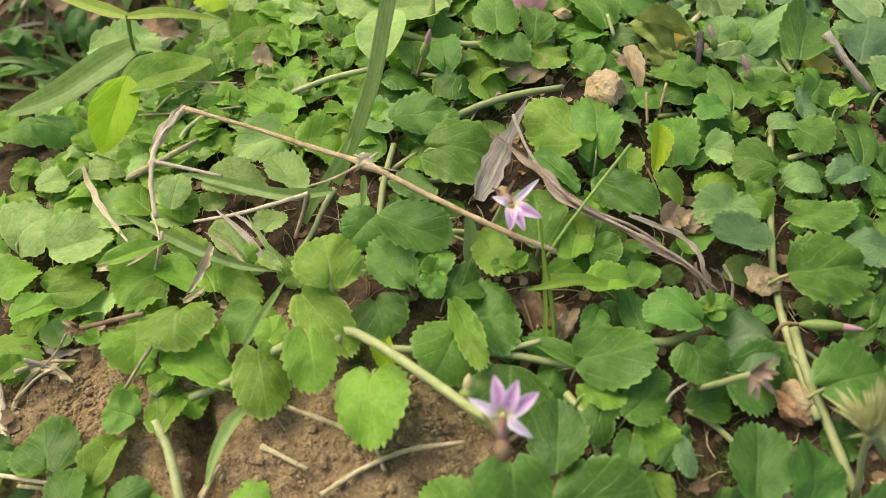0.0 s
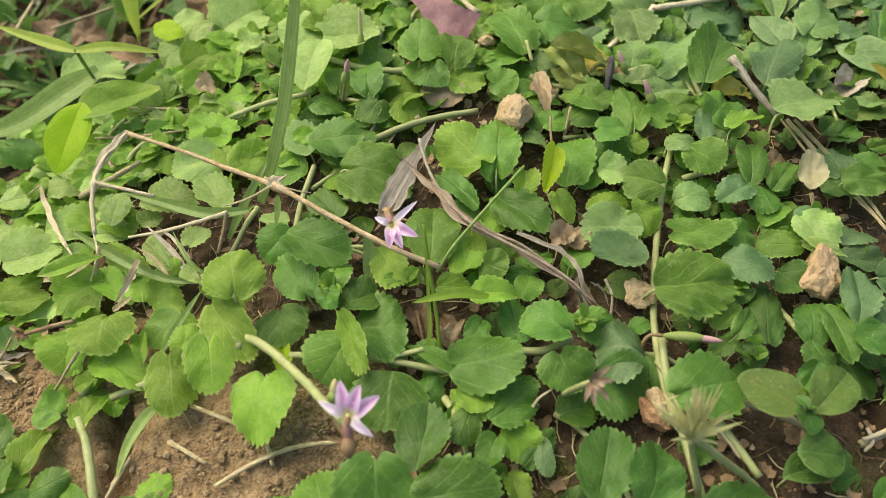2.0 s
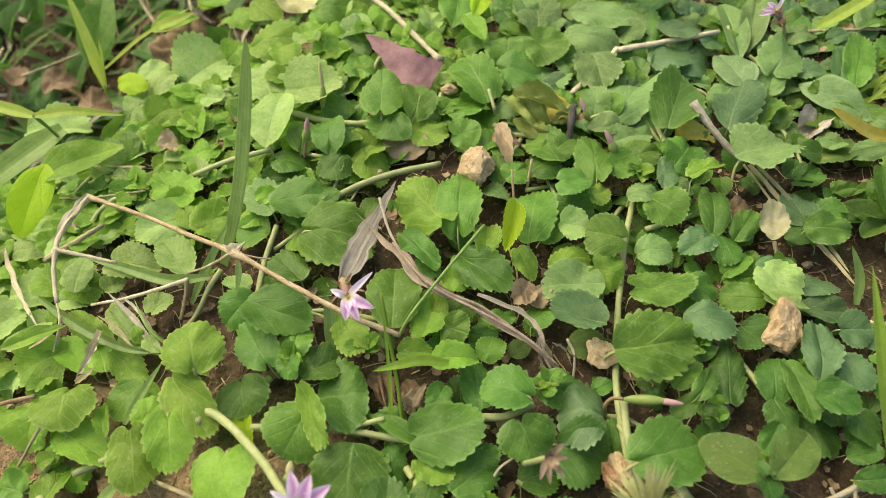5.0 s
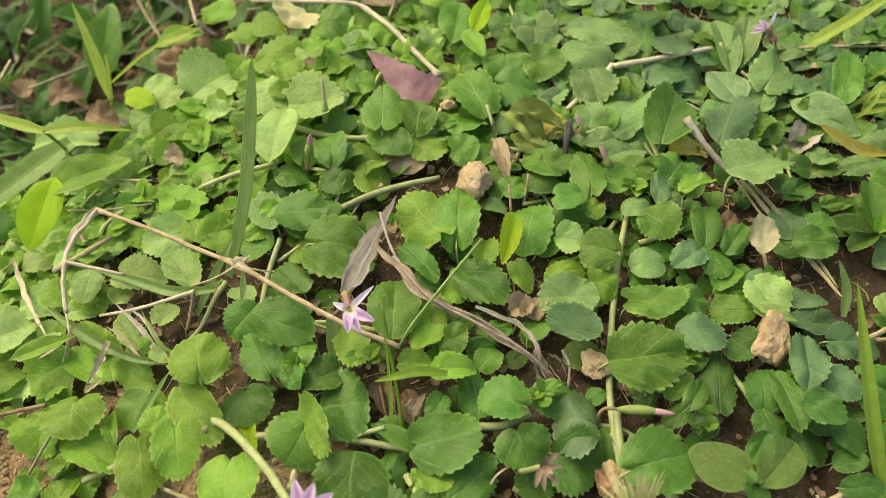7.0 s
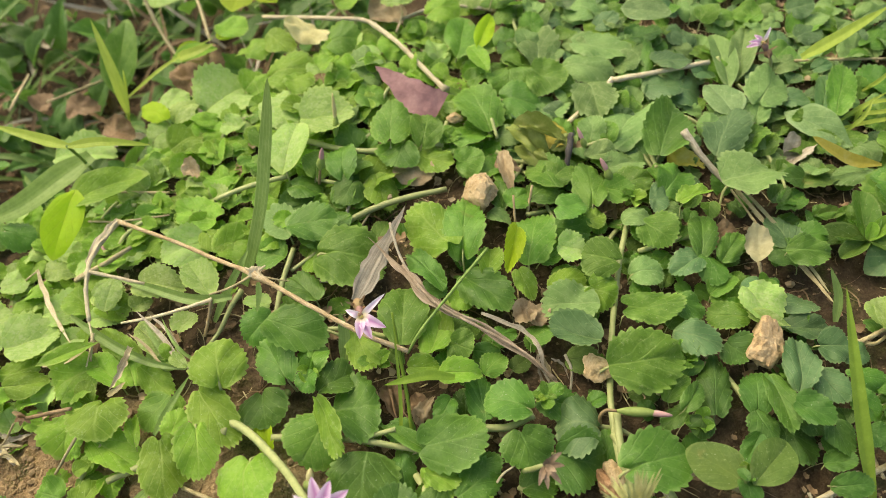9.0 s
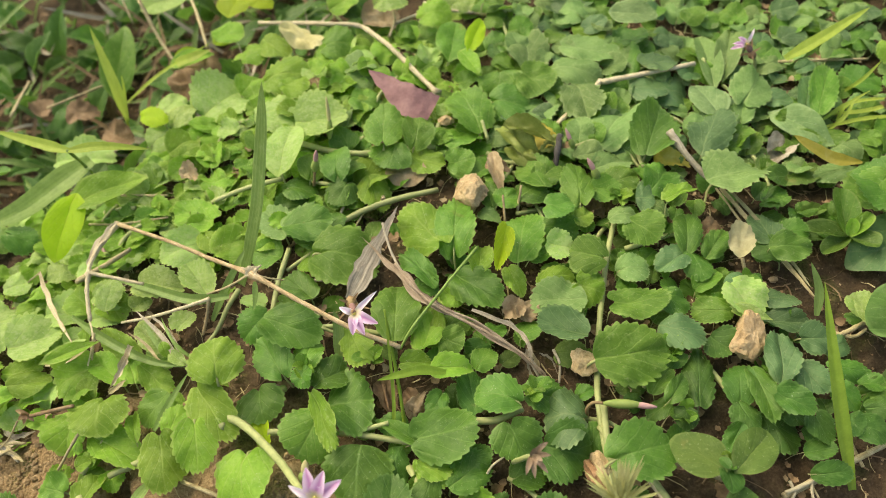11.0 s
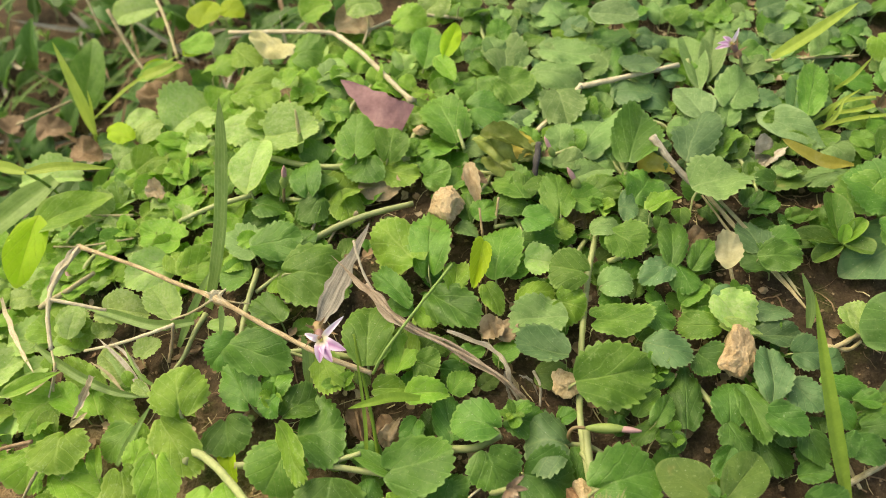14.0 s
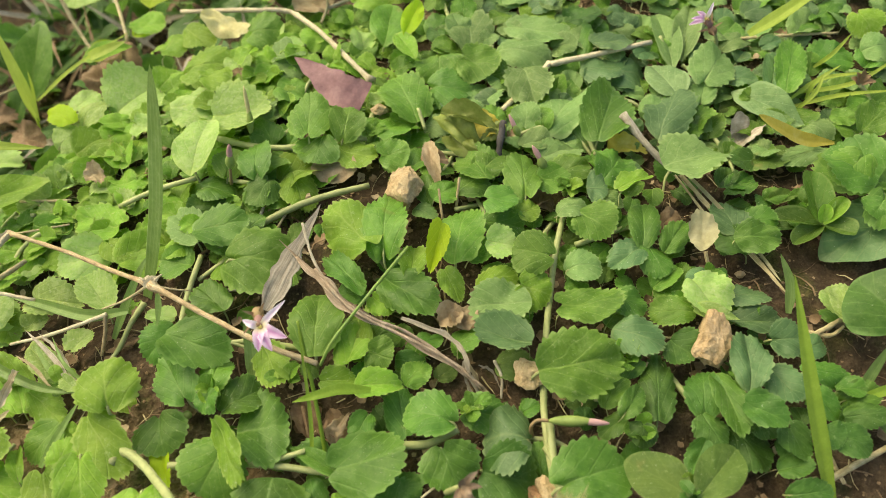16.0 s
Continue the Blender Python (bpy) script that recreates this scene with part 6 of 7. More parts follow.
strap("withered grey-green grass blades in a bundle", 1.2, (-79.1, -21.2, 2.1), (-85.1, -15.4, 3.2), (-90.7, -11.8, 2.6), mat=STRAW, ragged=0.5)
strap("pale dry curled strip over a stem", 1.8, (-92.8, -27.6, -0.5), (-89.3, -27.6, 2.7), (-87.4, -25.6, 2.9), mat=STRAW, ragged=0.4)
strap("narrow dry strap-like leaf on other leaves", 3.0, (-116.0, -16.0, -6.1), (-105.6, -17.3, 0.4), (-98.4, -13.6, 2.5), mat=STRAW, fold=0.5)
strap("pale green strap-shaped leaf bending to the soil", 2.5, (-74.5, -51.2, 2.9), (-77.9, -54.8, 1.3), (-80.2, -60.0, -0.1), (-81.5, -66.8, -2.3), mat=GLAUCOUS)
strap("thin young grass leaf between stems", 2.3, (-6.4, -28.9, 11.0), (-12.1, -29.3, 13.0), (-17.1, -30.4, 13.0), (-22.5, -30.8, 11.0), mat=MBLADE)
strap("small hanging grass blade tip", 1.6, (-56.0, -2.5, 11.2), (-55.9, -5.5, 9.2), (-56.3, -8.8, 7.2))
strap("small upright leaf blade", 3.0, (-33.3, -22.1, 5.0), (-33.1, -16.9, 10.0), (-34.0, -13.2, 14.0))
strap("slender fresh grass blade by soil", 0.9, (-18.9, -41.2, 4.0), (-18.8, -32.8, 10.0), (-20.2, -18.2, 22.0), mat=MBLADE)
strap("bright broad grass blade standing upright", 3.3, (82.9, -53.5, -0.5), (80.7, -41.0, 9.5), (79.4, -29.1, 17.5), (78.6, -15.3, 25.5), mat=MBLADE, fold=0.4)
strap("blue-green short grass blade standing upright", 2.4, (85.5, -10.8, 2.5), (86.2, -5.5, 6.5), (84.0, -0.7, 11.5))
strap("green grass blade leaning outwards", 3.6, (94.9, -32.0, 2.5), (97.8, -41.0, 4.5), (100.1, -53.4, 5.5), mat=BLADE)
strap("green grass blade leaning outwards", 2.2, (93.9, -32.1, 3.5), (101.4, -30.9, 6.5), (110.0, -27.1, 8.5), mat=MBLADE)
strap("short green grass blade leaning outwards", 2.4, (93.6, -31.6, 2.5), (97.0, -27.4, 6.5), (99.9, -24.0, 11.5))
strap("yellow-green grass blade over the far leaves", 3.8, (100.2, 83.3, 3.5), (110.5, 85.0, 10.5), (122.4, 87.9, 18.5), mat=YBLADE)
strap("fine yellow-green grass blades in a tuft", 1.3, (105.2, 57.2, 1.7), (114.4, 61.7, 4.4), (127.6, 61.2, 6.4), mat=YBLADE, group='fine grass tuft')
strap("fine yellow-green grass blades in a tuft", 1.3, (108.5, 59.8, 1.5), (122.5, 59.3, 4.6), (136.2, 65.6, 8.1), mat=YBLADE, group='fine grass tuft')
strap("fine yellow-green grass blades in a tuft", 1.3, (116.7, 71.7, -0.3), (120.5, 71.5, 4.7), (124.9, 73.9, 9.6), mat=YBLADE, group='fine grass tuft')
strap("fine yellow-green grass blades in a tuft", 1.3, (106.3, 53.6, 1.0), (110.5, 55.4, 5.8), (113.5, 60.1, 8.5), mat=YBLADE, group='fine grass tuft')
strap("fine yellow-green grass blades in a tuft", 1.3, (105.9, 55.5, 0.8), (118.8, 56.7, 2.7), (132.9, 55.1, 4.9), mat=YBLADE, group='fine grass tuft')
strap("fine yellow-green grass blades in a tuft", 1.3, (110.1, 58.0, 0.7), (111.6, 59.4, 5.5), (118.6, 62.5, 8.3), mat=YBLADE, group='fine grass tuft')
strap("young yellow-green grass blade from a joint", 3.2, (-113.3, 37.0, 20.5), (-122.8, 39.3, 22.0), (-134.9, 42.3, 24.0), mat=YBLADE)
strap("young yellow-green grass blade from a joint", 2.7, (-113.3, 37.0, 20.5), (-103.6, 37.9, 21.0), (-91.1, 39.0, 18.0), mat=YBLADE)
strap("broad pale green strap leaf over the bank", 8.0, (-121.5, 54.2, -1.8), (-129.0, 45.1, -1.6), (-139.8, 36.7, -4.5), (-154.1, 32.9, -8.5), tip=0.6, mat=SBLADE)
strap("yellow-green grass shoot on the far bank", 4.2, (-123.8, 86.5, -16.5), (-123.6, 89.8, -2.5), (-127.9, 99.7, 14.5), mat=YBLADE, base=0.3)
strap("yellow-green grass shoot on the far bank", 1.2, (-124.0, 88.7, -14.5), (-122.2, 91.3, -6.4), (-120.8, 92.0, -0.1), mat=YBLADE)
strap("yellow-green grass shoot on the far bank", 1.3, (-123.7, 91.6, -12.5), (-109.5, 97.8, -4.6), (-90.2, 106.0, 1.7), mat=YBLADE)
strap("yellow-green leaf on the far shoot", 3.6, (-107.2, 101.3, -4.4), (-98.0, 98.6, 0.5), (-90.7, 101.3, 1.6), mat=YBLADE)
strap("thin green blade crossing the dark bank", 1.8, (-210.4, 141.9, -28.5), (-192.8, 160.0, -20.5), (-173.7, 174.3, -12.5))
straw("green grass stem with a joint", 0.5, 0.45, (-113.3, 37.0, 20.5), (-123.3, 52.9, -4.9), (-118.5, 49.4, -12.5), mat=BLADE, name='grass', category='grass')
straw("grass stem on the far bank", 0.45, 0.45, (-123.9, 86.9, -15.5), (-124.1, 84.1, -20.5), mat=YBLADE, name='grass', category='grass')
straw("slender green stem leaning over a leaf", 0.4, 0.38, (1.4, 4.0, 15.0), (-7.2, -7.6, 14.0), (-14.4, -17.8, 13.0), (-17.7, -21.6, 9.0), mat=SBLADE, name='grass', category='grass')
straw("slender upright grass stem", 0.3, 0.5, (-20.4, -17.6, 21.0), (-18.9, -24.9, 14.0), (-17.4, -32.4, 9.0), (-16.4, -39.7, 3.0), mat=MBLADE, name='grass', category='grass')

# ---- withered leaves ----
strap("grey shrivelled dead leaf folded lengthwise", 7.4, (-31.6, -6.9, 9.0), (-28.6, 0.1, 10.0), (-24.4, 9.2, 11.5), (-19.9, 19.7, 13.0), mat=GREYDRY, name='fallen_leaf', category='dry leaf', fold=0.2, wave=0.05, ribs=0.05, base=0.4, ragged=0.4, n=14, power=1.7)
strap("pinkish-brown withered stem split along its length", 3.3, (-28.9, 9.6, 13.0), (-20.9, 0.7, 13.0), (-15.4, -5.4, 12.0), (-8.7, -10.5, 11.0), (0.8, -15.9, 9.0), (11.8, -23.6, 8.0), (18.3, -28.9, 4.0), mat=DRYSTEM, name='withered_stem', category='dry stalk', fold=0.6, wave=0.2, ribs=0.18, ragged=0.85, n=16, base=0.08)
strap("purple-brown fallen leaf with a torn edge", 12.0, (-12.2, 61.9, 5.9), (-17.8, 64.6, 7.7), (-24.9, 71.1, 8.8), (-32.4, 77.9, 10.0), mat=PURPLEDRY, name='fallen_leaf', category='dry leaf', fold=0.1, wave=0.06, ribs=0, base=1.0, tip=0.85, power=1.9, ragged=0.2, n=10)
strap("yellow-olive narrow fallen leaf on the plants", 3.5, (109.6, 36.7, 5.5), (100.7, 35.9, 8.5), (94.2, 36.3, 12.5), (87.8, 37.5, 16.5), mat=YELLOWDRY, name='fallen_leaf', category='dry leaf', fold=0.4, ribs=0, tip=0.6, base=0.2)
dry_leaf("tan crumpled dead leaf on soil", "tan", -24.9, 41.2, 5.7, 12.4, 10.7, 3, 6, -110)
dry_leaf("brown curled dead leaf between green leaves", "tan", 5.8, 40.1, 11.4, 12.0, 4.3, -14, 6, -170)
dry_leaf("brown curled dead leaf between green leaves", "brown", 3.7, 38.7, 7.9, 7.6, 4.5, 2, 7, -111)
dry_leaf("small tan curled dead leaf", "tan", 9.1, -7.4, 7.0, 6.6, 6.0, -1, 7, -156, crumple=0.25)
dry_leaf("small tan curled dead leaf", "tan", 10.8, -12.6, 7.1, 6.9, 5.3, -1, 5, -52, crumple=0.25)
dry_leaf("tan crumpled dead leaf among pale leaves", "tan", -88.1, 45.7, 3.0, 6.5, 5.4, -17, 1, -139, crumple=0.25)
dry_leaf("pale bleached dead leaf on soil", "bleached", 68.6, 2.1, 9.3, 10.4, 6.5, 8, -10, -7, crumple=0.16, point=0.0, teeth=15, amp=0.1)
dry_leaf("yellow-brown withered leaf beside olive ones", "olive", 26.1, 47.3, 9.6, 7.6, 4.7, -10, -9, 130, crumple=0.2, point=0.2)
# separate piece added to draw the green leaf's own withered spot
dry_leaf("brown withered spot on a green leaf", "brown", -43.0, -40.9, 9.0, 4.2, 2.7, 1, 2, -106, crumple=0.1)
dry_leaf("pale yellow fallen leaf, curled", "cream", -66.3, 109.2, 4.6, 16.9, 9.0, -13, 5, -117, crumple=0.2, teeth=7, amp=0.2)
dry_leaf("small yellow leaf below a twig", "yellow", 53.5, 44.6, 3.5, 10.4, 5.7, 4, 10, -116)
dry_leaf("olive-brown withering leaf among green ones", "olive", 8.5, 52.5, 11.3, 18.2, 6.8, -9, 0, -140, point=0.3)
dry_leaf("olive-brown withering leaf among green ones", "olive", 10.5, 45.6, 8.2, 11.8, 6.2, -2, 12, -136, point=0.3)
dry_leaf("yellowing withered leaf among green ones", "yellow", 16.8, 50.5, 8.0, 9.7, 7.9, -2, 16, -125)
dry_leaf("olive-brown withering leaf among green ones", "olive", 9.9, 50.8, 11.9, 15.6, 5.5, -8, 6, -112, point=0.3)
dry_leaf("brown dead leaf on the ground", "brown", -56.2, 79.0, 0.2, 15.3, 9.9, 5, 6, -78)
dry_leaf("brown dead leaf on the ground", "brown", -133.0, 83.0, -18.9, 11.5, 9.5, -6, 12, -103)
dry_leaf("brown dead leaf on the ground", "brown", 34.0, 28.2, 4.5, 7.1, 4.6, -8, -2, -163, crumple=0.25)
dry_leaf("brown dead leaf on the ground", "brown", 30.4, 26.6, 3.9, 6.4, 7.1, 1, 15, -122, crumple=0.25)
dry_leaf("brown dead leaf on the ground", "brown", 67.0, 20.8, 3.0, 8.7, 5.7, -9, 3, 144, crumple=0.25)
dry_leaf("brown dead leaf on the ground", "brown", -104.2, 111.3, -8.8, 14.7, 12.1, -13, 3, -125)
dry_leaf("grey dead leaf in a dark hollow", "grey", 87.0, 45.2, 0.6, 9.5, 8.1, 9, 1, -70, crumple=0.25)
dry_leaf("brown dead leaf on the ground", "brown", -17.7, -29.4, 3.0, 8.1, 5.1, 0, 7, -140, crumple=0.25)
dry_leaf("tan dead leaf scrap on soil", "tan", -15.8, -36.9, 4.5, 7.6, 3.5, 7, -2, -33, crumple=0.25)
dry_leaf("brown dead leaf on the ground", "brown", -23.2, -26.0, 2.2, 9.7, 5.5, -3, -4, -160, crumple=0.25)
dry_leaf("brown dead leaf on the far bank", "brown", -98.7, 101.7, -15.8, 13.2, 16.8, 14, -5, 70)
dry_leaf("brown dead leaf on the far bank", "brown", -167.5, 114.3, -40.3, 13.2, 11.8, -1, 13, -67)
dry_leaf("brown dead leaf on the far bank", "brown", -182.6, 118.9, -42.5, 9.5, 10.4, 0, 9, -40)
dry_leaf("tan dead leaf on the far bank", "tan", -38.2, 122.2, 0.6, 14.6, 13.0, -12, 11, -126)
dry_leaf("tan dead leaf on the far bank", "tan", -53.1, 138.0, 0.1, 14.0, 11.6, -10, 0, -132)

# ---- clods and stones ----
clod("pinkish-tan crumbly clod of dry earth", -0.2, 29.0, 8.0, 4.4, 6.0, 5.0, 15)
clod("tan angular lump of dry earth", 65.9, -18.3, 6.0, 4.0, 6.0, 4.6, -20, rough=0.26, mat=STONE)
clod("tan crumbly lump of dry earth by a stem", 26.4, -24.2, 6.0, 3.0, 3.9, 3.3, 30)
clod("tan crumbly lump of dry earth by a stem", 27.9, -49.9, 4.0, 2.2, 3.8, 3.0, 10)
clod("reddish lump of dry earth by a stem", 27.3, -50.9, 3.0, 2.6, 3.8, 2.8, 20, mat=CLODRED)
clod("small reddish crumb of earth", 9.6, -46.1, 5.0, 1.5, 1.2, 1.2, 0)
clod("small white pebble on dark soil", 78.8, 2.1, -0.5, 1.1, 0.9, 0.8, 0, name="pebble", category="pebble", mat=TANDRY)
clod("small white pebble on dark soil", -25.6, 29.9, 4.0, 0.8, 0.8, 0.8, 0, name="pebble", category="pebble", mat=TANDRY)
clod("small crumb of earth under a leaf", 52.9, -23.8, 3.4, 2.0, 2.2, 1.8, 0)
clod("pale crumb at a twig end", -7.6, 58.6, 6.1, 2.4, 1.6, 1.6, 0)

# ---- flowers, buds and seed heads ----
flower("small lilac flower with pointed petals above the dry stalk", (-26.3, -21.8, 26.5), [((-26.5, -26.3, 24.5), 2.5, 0), ((-23.8, -26.3, 24.5), 2.5, 0), ((-20.7, -24.3, 26.0), 2.7, 0), ((-21.1, -17.6, 29.0), 1.5, 1), ((-29.8, -20.4, 27.0), 1.7, 1)], (-27.4, -18.2, 25.0), (-28.4, -15.3, 12.0))
flower("small lilac flower on a hairy stem, seen close", (-29.6, -64.6, 31.0), [((-31.0, -60.1, 35.0), 3.0, 0), ((-27.5, -60.8, 35.0), 3.0, 0), ((-24.3, -62.0, 33.5), 3.0, 0), ((-25.2, -67.7, 30.0), 1.9, 1), ((-34.7, -62.5, 32.0), 1.9, 1)], (-29.5, -68.0, 28.0), (-30.7, -64.8, 29.0))
flower("small pale lilac flower in the far leaves", (85.9, 81.5, 11.5), [((80.9, 80.6, 10.5), 1.8, 0), ((83.0, 82.6, 13.5), 1.8, 0), ((81.3, 80.8, 12.5), 1.6, 0), ((87.7, 83.8, 15.5), 1.2, 1)], (87.8, 80.6, 8.5), (90.4, 80.1, 1.5))
flower("small pale lilac flower in the far leaves", (32.2, 119.6, 8.0), [((35.0, 114.7, 7.0), 1.8, 0), ((36.2, 118.3, 8.0), 1.8, 0), ((34.2, 120.1, 10.0), 1.8, 0), ((27.0, 120.7, 8.0), 1.4, 1)], (27.3, 125.4, 7.0), (23.9, 141.9, 3.0))
bud("green flower bud with a pink tip lying sideways", (29.2, -36.8, 10.0), (37.0, -37.6, 11.0), (40.8, -38.4, 11.0), 1.15, True, [(26.9, -36.5, 9.5), (25.7, -37.3, 8.0), (26.1, -37.9, 4.0)])
bud("small pink flower bud standing upright", (-44.3, 33.9, 12.0), (-43.2, 34.0, 16.0), (-42.4, 34.5, 20.0), 1.2, True, [(-45.7, 34.0, 6.0)])
bud("small pink flower bud between leaves", (35.2, 31.0, 8.0), (34.3, 31.8, 11.0), (32.1, 33.9, 14.0), 1.2, True)
bud("small pink flower bud between leaves", (29.9, 45.2, 5.9), (29.0, 45.0, 8.9), (27.3, 47.5, 11.8), 1.0, True)
bud("small dark pink bud low among leaves", (-45.3, -30.1, 5.0), (-46.4, -30.2, 6.0), (-49.3, -29.2, 6.4), 1.0, True)
bud("small dark pink bud low among leaves", (-4.5, 8.9, 7.0), (-3.0, 8.4, 8.0), (-0.4, 8.3, 8.5), 0.9, True)
bud("withered straw-coloured bud standing upright", (-42.9, 51.8, 5.6), (-42.0, 53.9, 10.4), (-42.3, 57.5, 18.2), 1.0, False)
bud("small white bud on the hairy stem", (-34.6, -58.1, 20.0), (-34.6, -56.2, 21.0), (-34.2, -54.3, 23.0), 1.3, False)
bud("small violet bud low among leaves", (-107.1, 17.6, -4.3), (-107.6, 18.3, -3.6), (-109.2, 20.6, -3.4), 1.0, True)
tuft("spent grey-brown flower with dry sepals", "spent_flower", "dry flower", (11.7, -54.3, 24.0), [(14.9, -52.9, 28.0), (15.5, -54.9, 26.0), (14.8, -57.8, 24.0), (12.2, -58.5, 23.0), (10.4, -58.1, 24.0), (12.7, -54.2, 28.0), (13.6, -56.7, 25.0), (13.7, -56.4, 27.0)], SPENT, 1.3, [(11.0, -53.6, 22.0), (9.3, -52.1, 16.0), (8.5, -49.5, 8.0)])
rnd = random.Random(77)
tuft("bristly pale green seed head on a stalk", "bristle_weed", "seed head", (27.8, -64.3, 24.0), [(27.8 + rnd.gauss(0.2, 2.8), -64.3 + rnd.uniform(-1.0, 8.2), 24.0 + rnd.uniform(0.3, 8.6)) for _ in range(90)], BRISTLE, 0.6, [(30.0, -65.2, 16.0), (32.4, -67.3, 8.0), (34.0, -69.5, -2.0)])
straw("stalk below the bristly seed head", 0.8, 0.7, (29.7, -63.7, 22.0), (34.3, -64.1, 16.0), (40.5, -64.2, 8.0), (46.5, -65.5, 0.5), (49.5, -66.5, -4.0), mat=STEM, name='straw', category='stalk')
tuft("spent brown flower at the end of a dry stalk", "spent_flower", "dry flower", (-117.1, -29.8, -8.7), [(-121.1, -28.5, -8.2), (-120.6, -30.5, -10.1), (-119.0, -31.4, -10.6), (-115.1, -31.4, -8.7), (-117.4, -31.1, -5.8)], CALYX, 1.4)
tuft("spent brown flower at the tip of a stem", "spent_flower", "dry flower", (123.4, 58.4, 4.6), [(120.6, 58.9, 6.6), (121.4, 58.9, 8.6), (125.5, 58.5, 7.6), (127.4, 57.7, 5.7), (123.3, 58.8, 9.6)], CALYX, 1.6, [(126.2, 56.6, 1.8), (126.3, 52.8, 0.0)])

# ---- undergrowth: small low leaves that close the gaps, keeping clear of the bare earth ----
BARE = [(-69, -63, 34, 15), (-42, -58, 16, 9), (-111, -47, 13, 10), (90, 2, 17, 8), (97, -23, 13, 9), (91, -53, 16, 8), (-22, -32, 5, 7), (-37, 0, 6, 4), (-10, 35, 5, 4), (2, -43, 4, 4), (58, 14, 4, 4), (53, -53, 11, 5), (75, -51, 9, 5)]


def gap(x, y, rx, ry):
    BARE.append((x, y, rx, ry))


gap(-73, -11, 5, 4)
gap(-89, -33, 4, 2)
gap(-79, -34, 4, 2)
gap(-102, -39, 4, 3)
gap(-63, -48, 4, 4)
gap(-56, -30, 3, 5)
gap(-50, -36, 4, 4)
gap(-24, -29, 5, 9)
gap(-17, -33, 4, 6)
gap(-22, -38, 6, 3)
gap(-44, -29, 5, 3)
gap(-43, -47, 6, 4)
gap(1, -39, 4, 4)
gap(17, -35, 3, 4)
gap(32, -33, 4, 4)
gap(56, -36, 4, 3)
gap(64, -17, 3, 3)
gap(78, -32, 3, 3)
gap(76, -43, 4, 4)
gap(-52, 13, 4, 5)
gap(-44, 7, 5, 4)
gap(-36, -1, 7, 5)
gap(-43, 33, 6, 4)
gap(-43, 56, 9, 4)
gap(4, 12, 3, 10)
gap(15, 1, 5, 6)
gap(33, 6, 5, 3)
gap(53, 1, 4, 3)
gap(65, 21, 3, 6)
gap(69, 11, 4, 6)
gap(37, 26, 3, 6)
gap(77, 5, 7, 5)
gap(83, 0, 5, 6)
gap(96, 8, 8, 6)
gap(89, 50, 4, 4)
gap(58, 43, 6, 3)
gap(-85, 16, 9, 5)
gap(-93, -1, 7, 4)
gap(-30, 25, 6, 6)
gap(-13, 33, 6, 4)
gap(8, -10, 5, 5)
gap(31, -10, 4, 6)


def bare(x, y):
    return any(((x - a) / rx) ** 2 + ((y - b) / ry) ** 2 < 1 for a, b, rx, ry in BARE)


def undergrowth(count, seed, x0=-150, x1=165, y0=-85, y1=150, apart=20, small=6.0, large=10.5, low=0.8, high=2.6):
    rnd = random.Random(seed)
    placed = []
    while len(placed) < count:
        x, y = rnd.uniform(x0, x1), rnd.uniform(y0, y1)
        bank = y - 62 - 0.55 * (x + 115)
        if bare(x, y) or bank > 6 or any((x - a) ** 2 + (y - b) ** 2 < apart for a, b in placed):
            continue
        placed.append((x, y))
        size = rnd.uniform(small, large)
        # light put into the leaf colour: paler on the left, darker near and right
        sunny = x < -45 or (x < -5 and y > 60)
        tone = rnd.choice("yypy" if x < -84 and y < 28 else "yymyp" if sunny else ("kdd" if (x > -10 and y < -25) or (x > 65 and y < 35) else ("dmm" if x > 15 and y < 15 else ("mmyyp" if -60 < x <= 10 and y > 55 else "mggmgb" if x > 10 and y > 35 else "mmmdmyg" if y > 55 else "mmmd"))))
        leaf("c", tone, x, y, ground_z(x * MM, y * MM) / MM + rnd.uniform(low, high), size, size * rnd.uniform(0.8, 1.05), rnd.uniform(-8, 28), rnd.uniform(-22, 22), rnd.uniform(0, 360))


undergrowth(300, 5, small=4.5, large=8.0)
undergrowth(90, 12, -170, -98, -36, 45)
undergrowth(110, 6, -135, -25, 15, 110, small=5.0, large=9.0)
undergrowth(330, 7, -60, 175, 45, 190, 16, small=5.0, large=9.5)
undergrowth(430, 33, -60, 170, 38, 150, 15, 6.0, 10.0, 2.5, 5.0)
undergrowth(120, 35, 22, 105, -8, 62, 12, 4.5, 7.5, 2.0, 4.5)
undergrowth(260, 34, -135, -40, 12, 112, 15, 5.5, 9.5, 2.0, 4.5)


def runners(count, seed):
    """Short thin runners that creep between the leaves."""
    rnd = random.Random(seed)
    made = 0
    while made < count:
        x, y = rnd.uniform(-120, 130), rnd.uniform(-70, 110)
        if bare(x, y) or y - 62 - 0.55 * (x + 115) > -8:
            continue
        made += 1
        a = rnd.uniform(0, 6.28)
        pts = []
        for k in range(4):
            pts.append((x, y, ground_z(x * MM, y * MM) / MM + rnd.uniform(2.0, 4.5)))
            x, y, a = x + 6 * math.cos(a), y + 6 * math.sin(a), a + rnd.uniform(-0.5, 0.5)
        if any(bare(u, v) for u, v, w in pts):
            continue
        stem(rnd.uniform(0.45, 0.85), rnd.uniform(0.35, 0.6), *pts)


runners(60, 8)


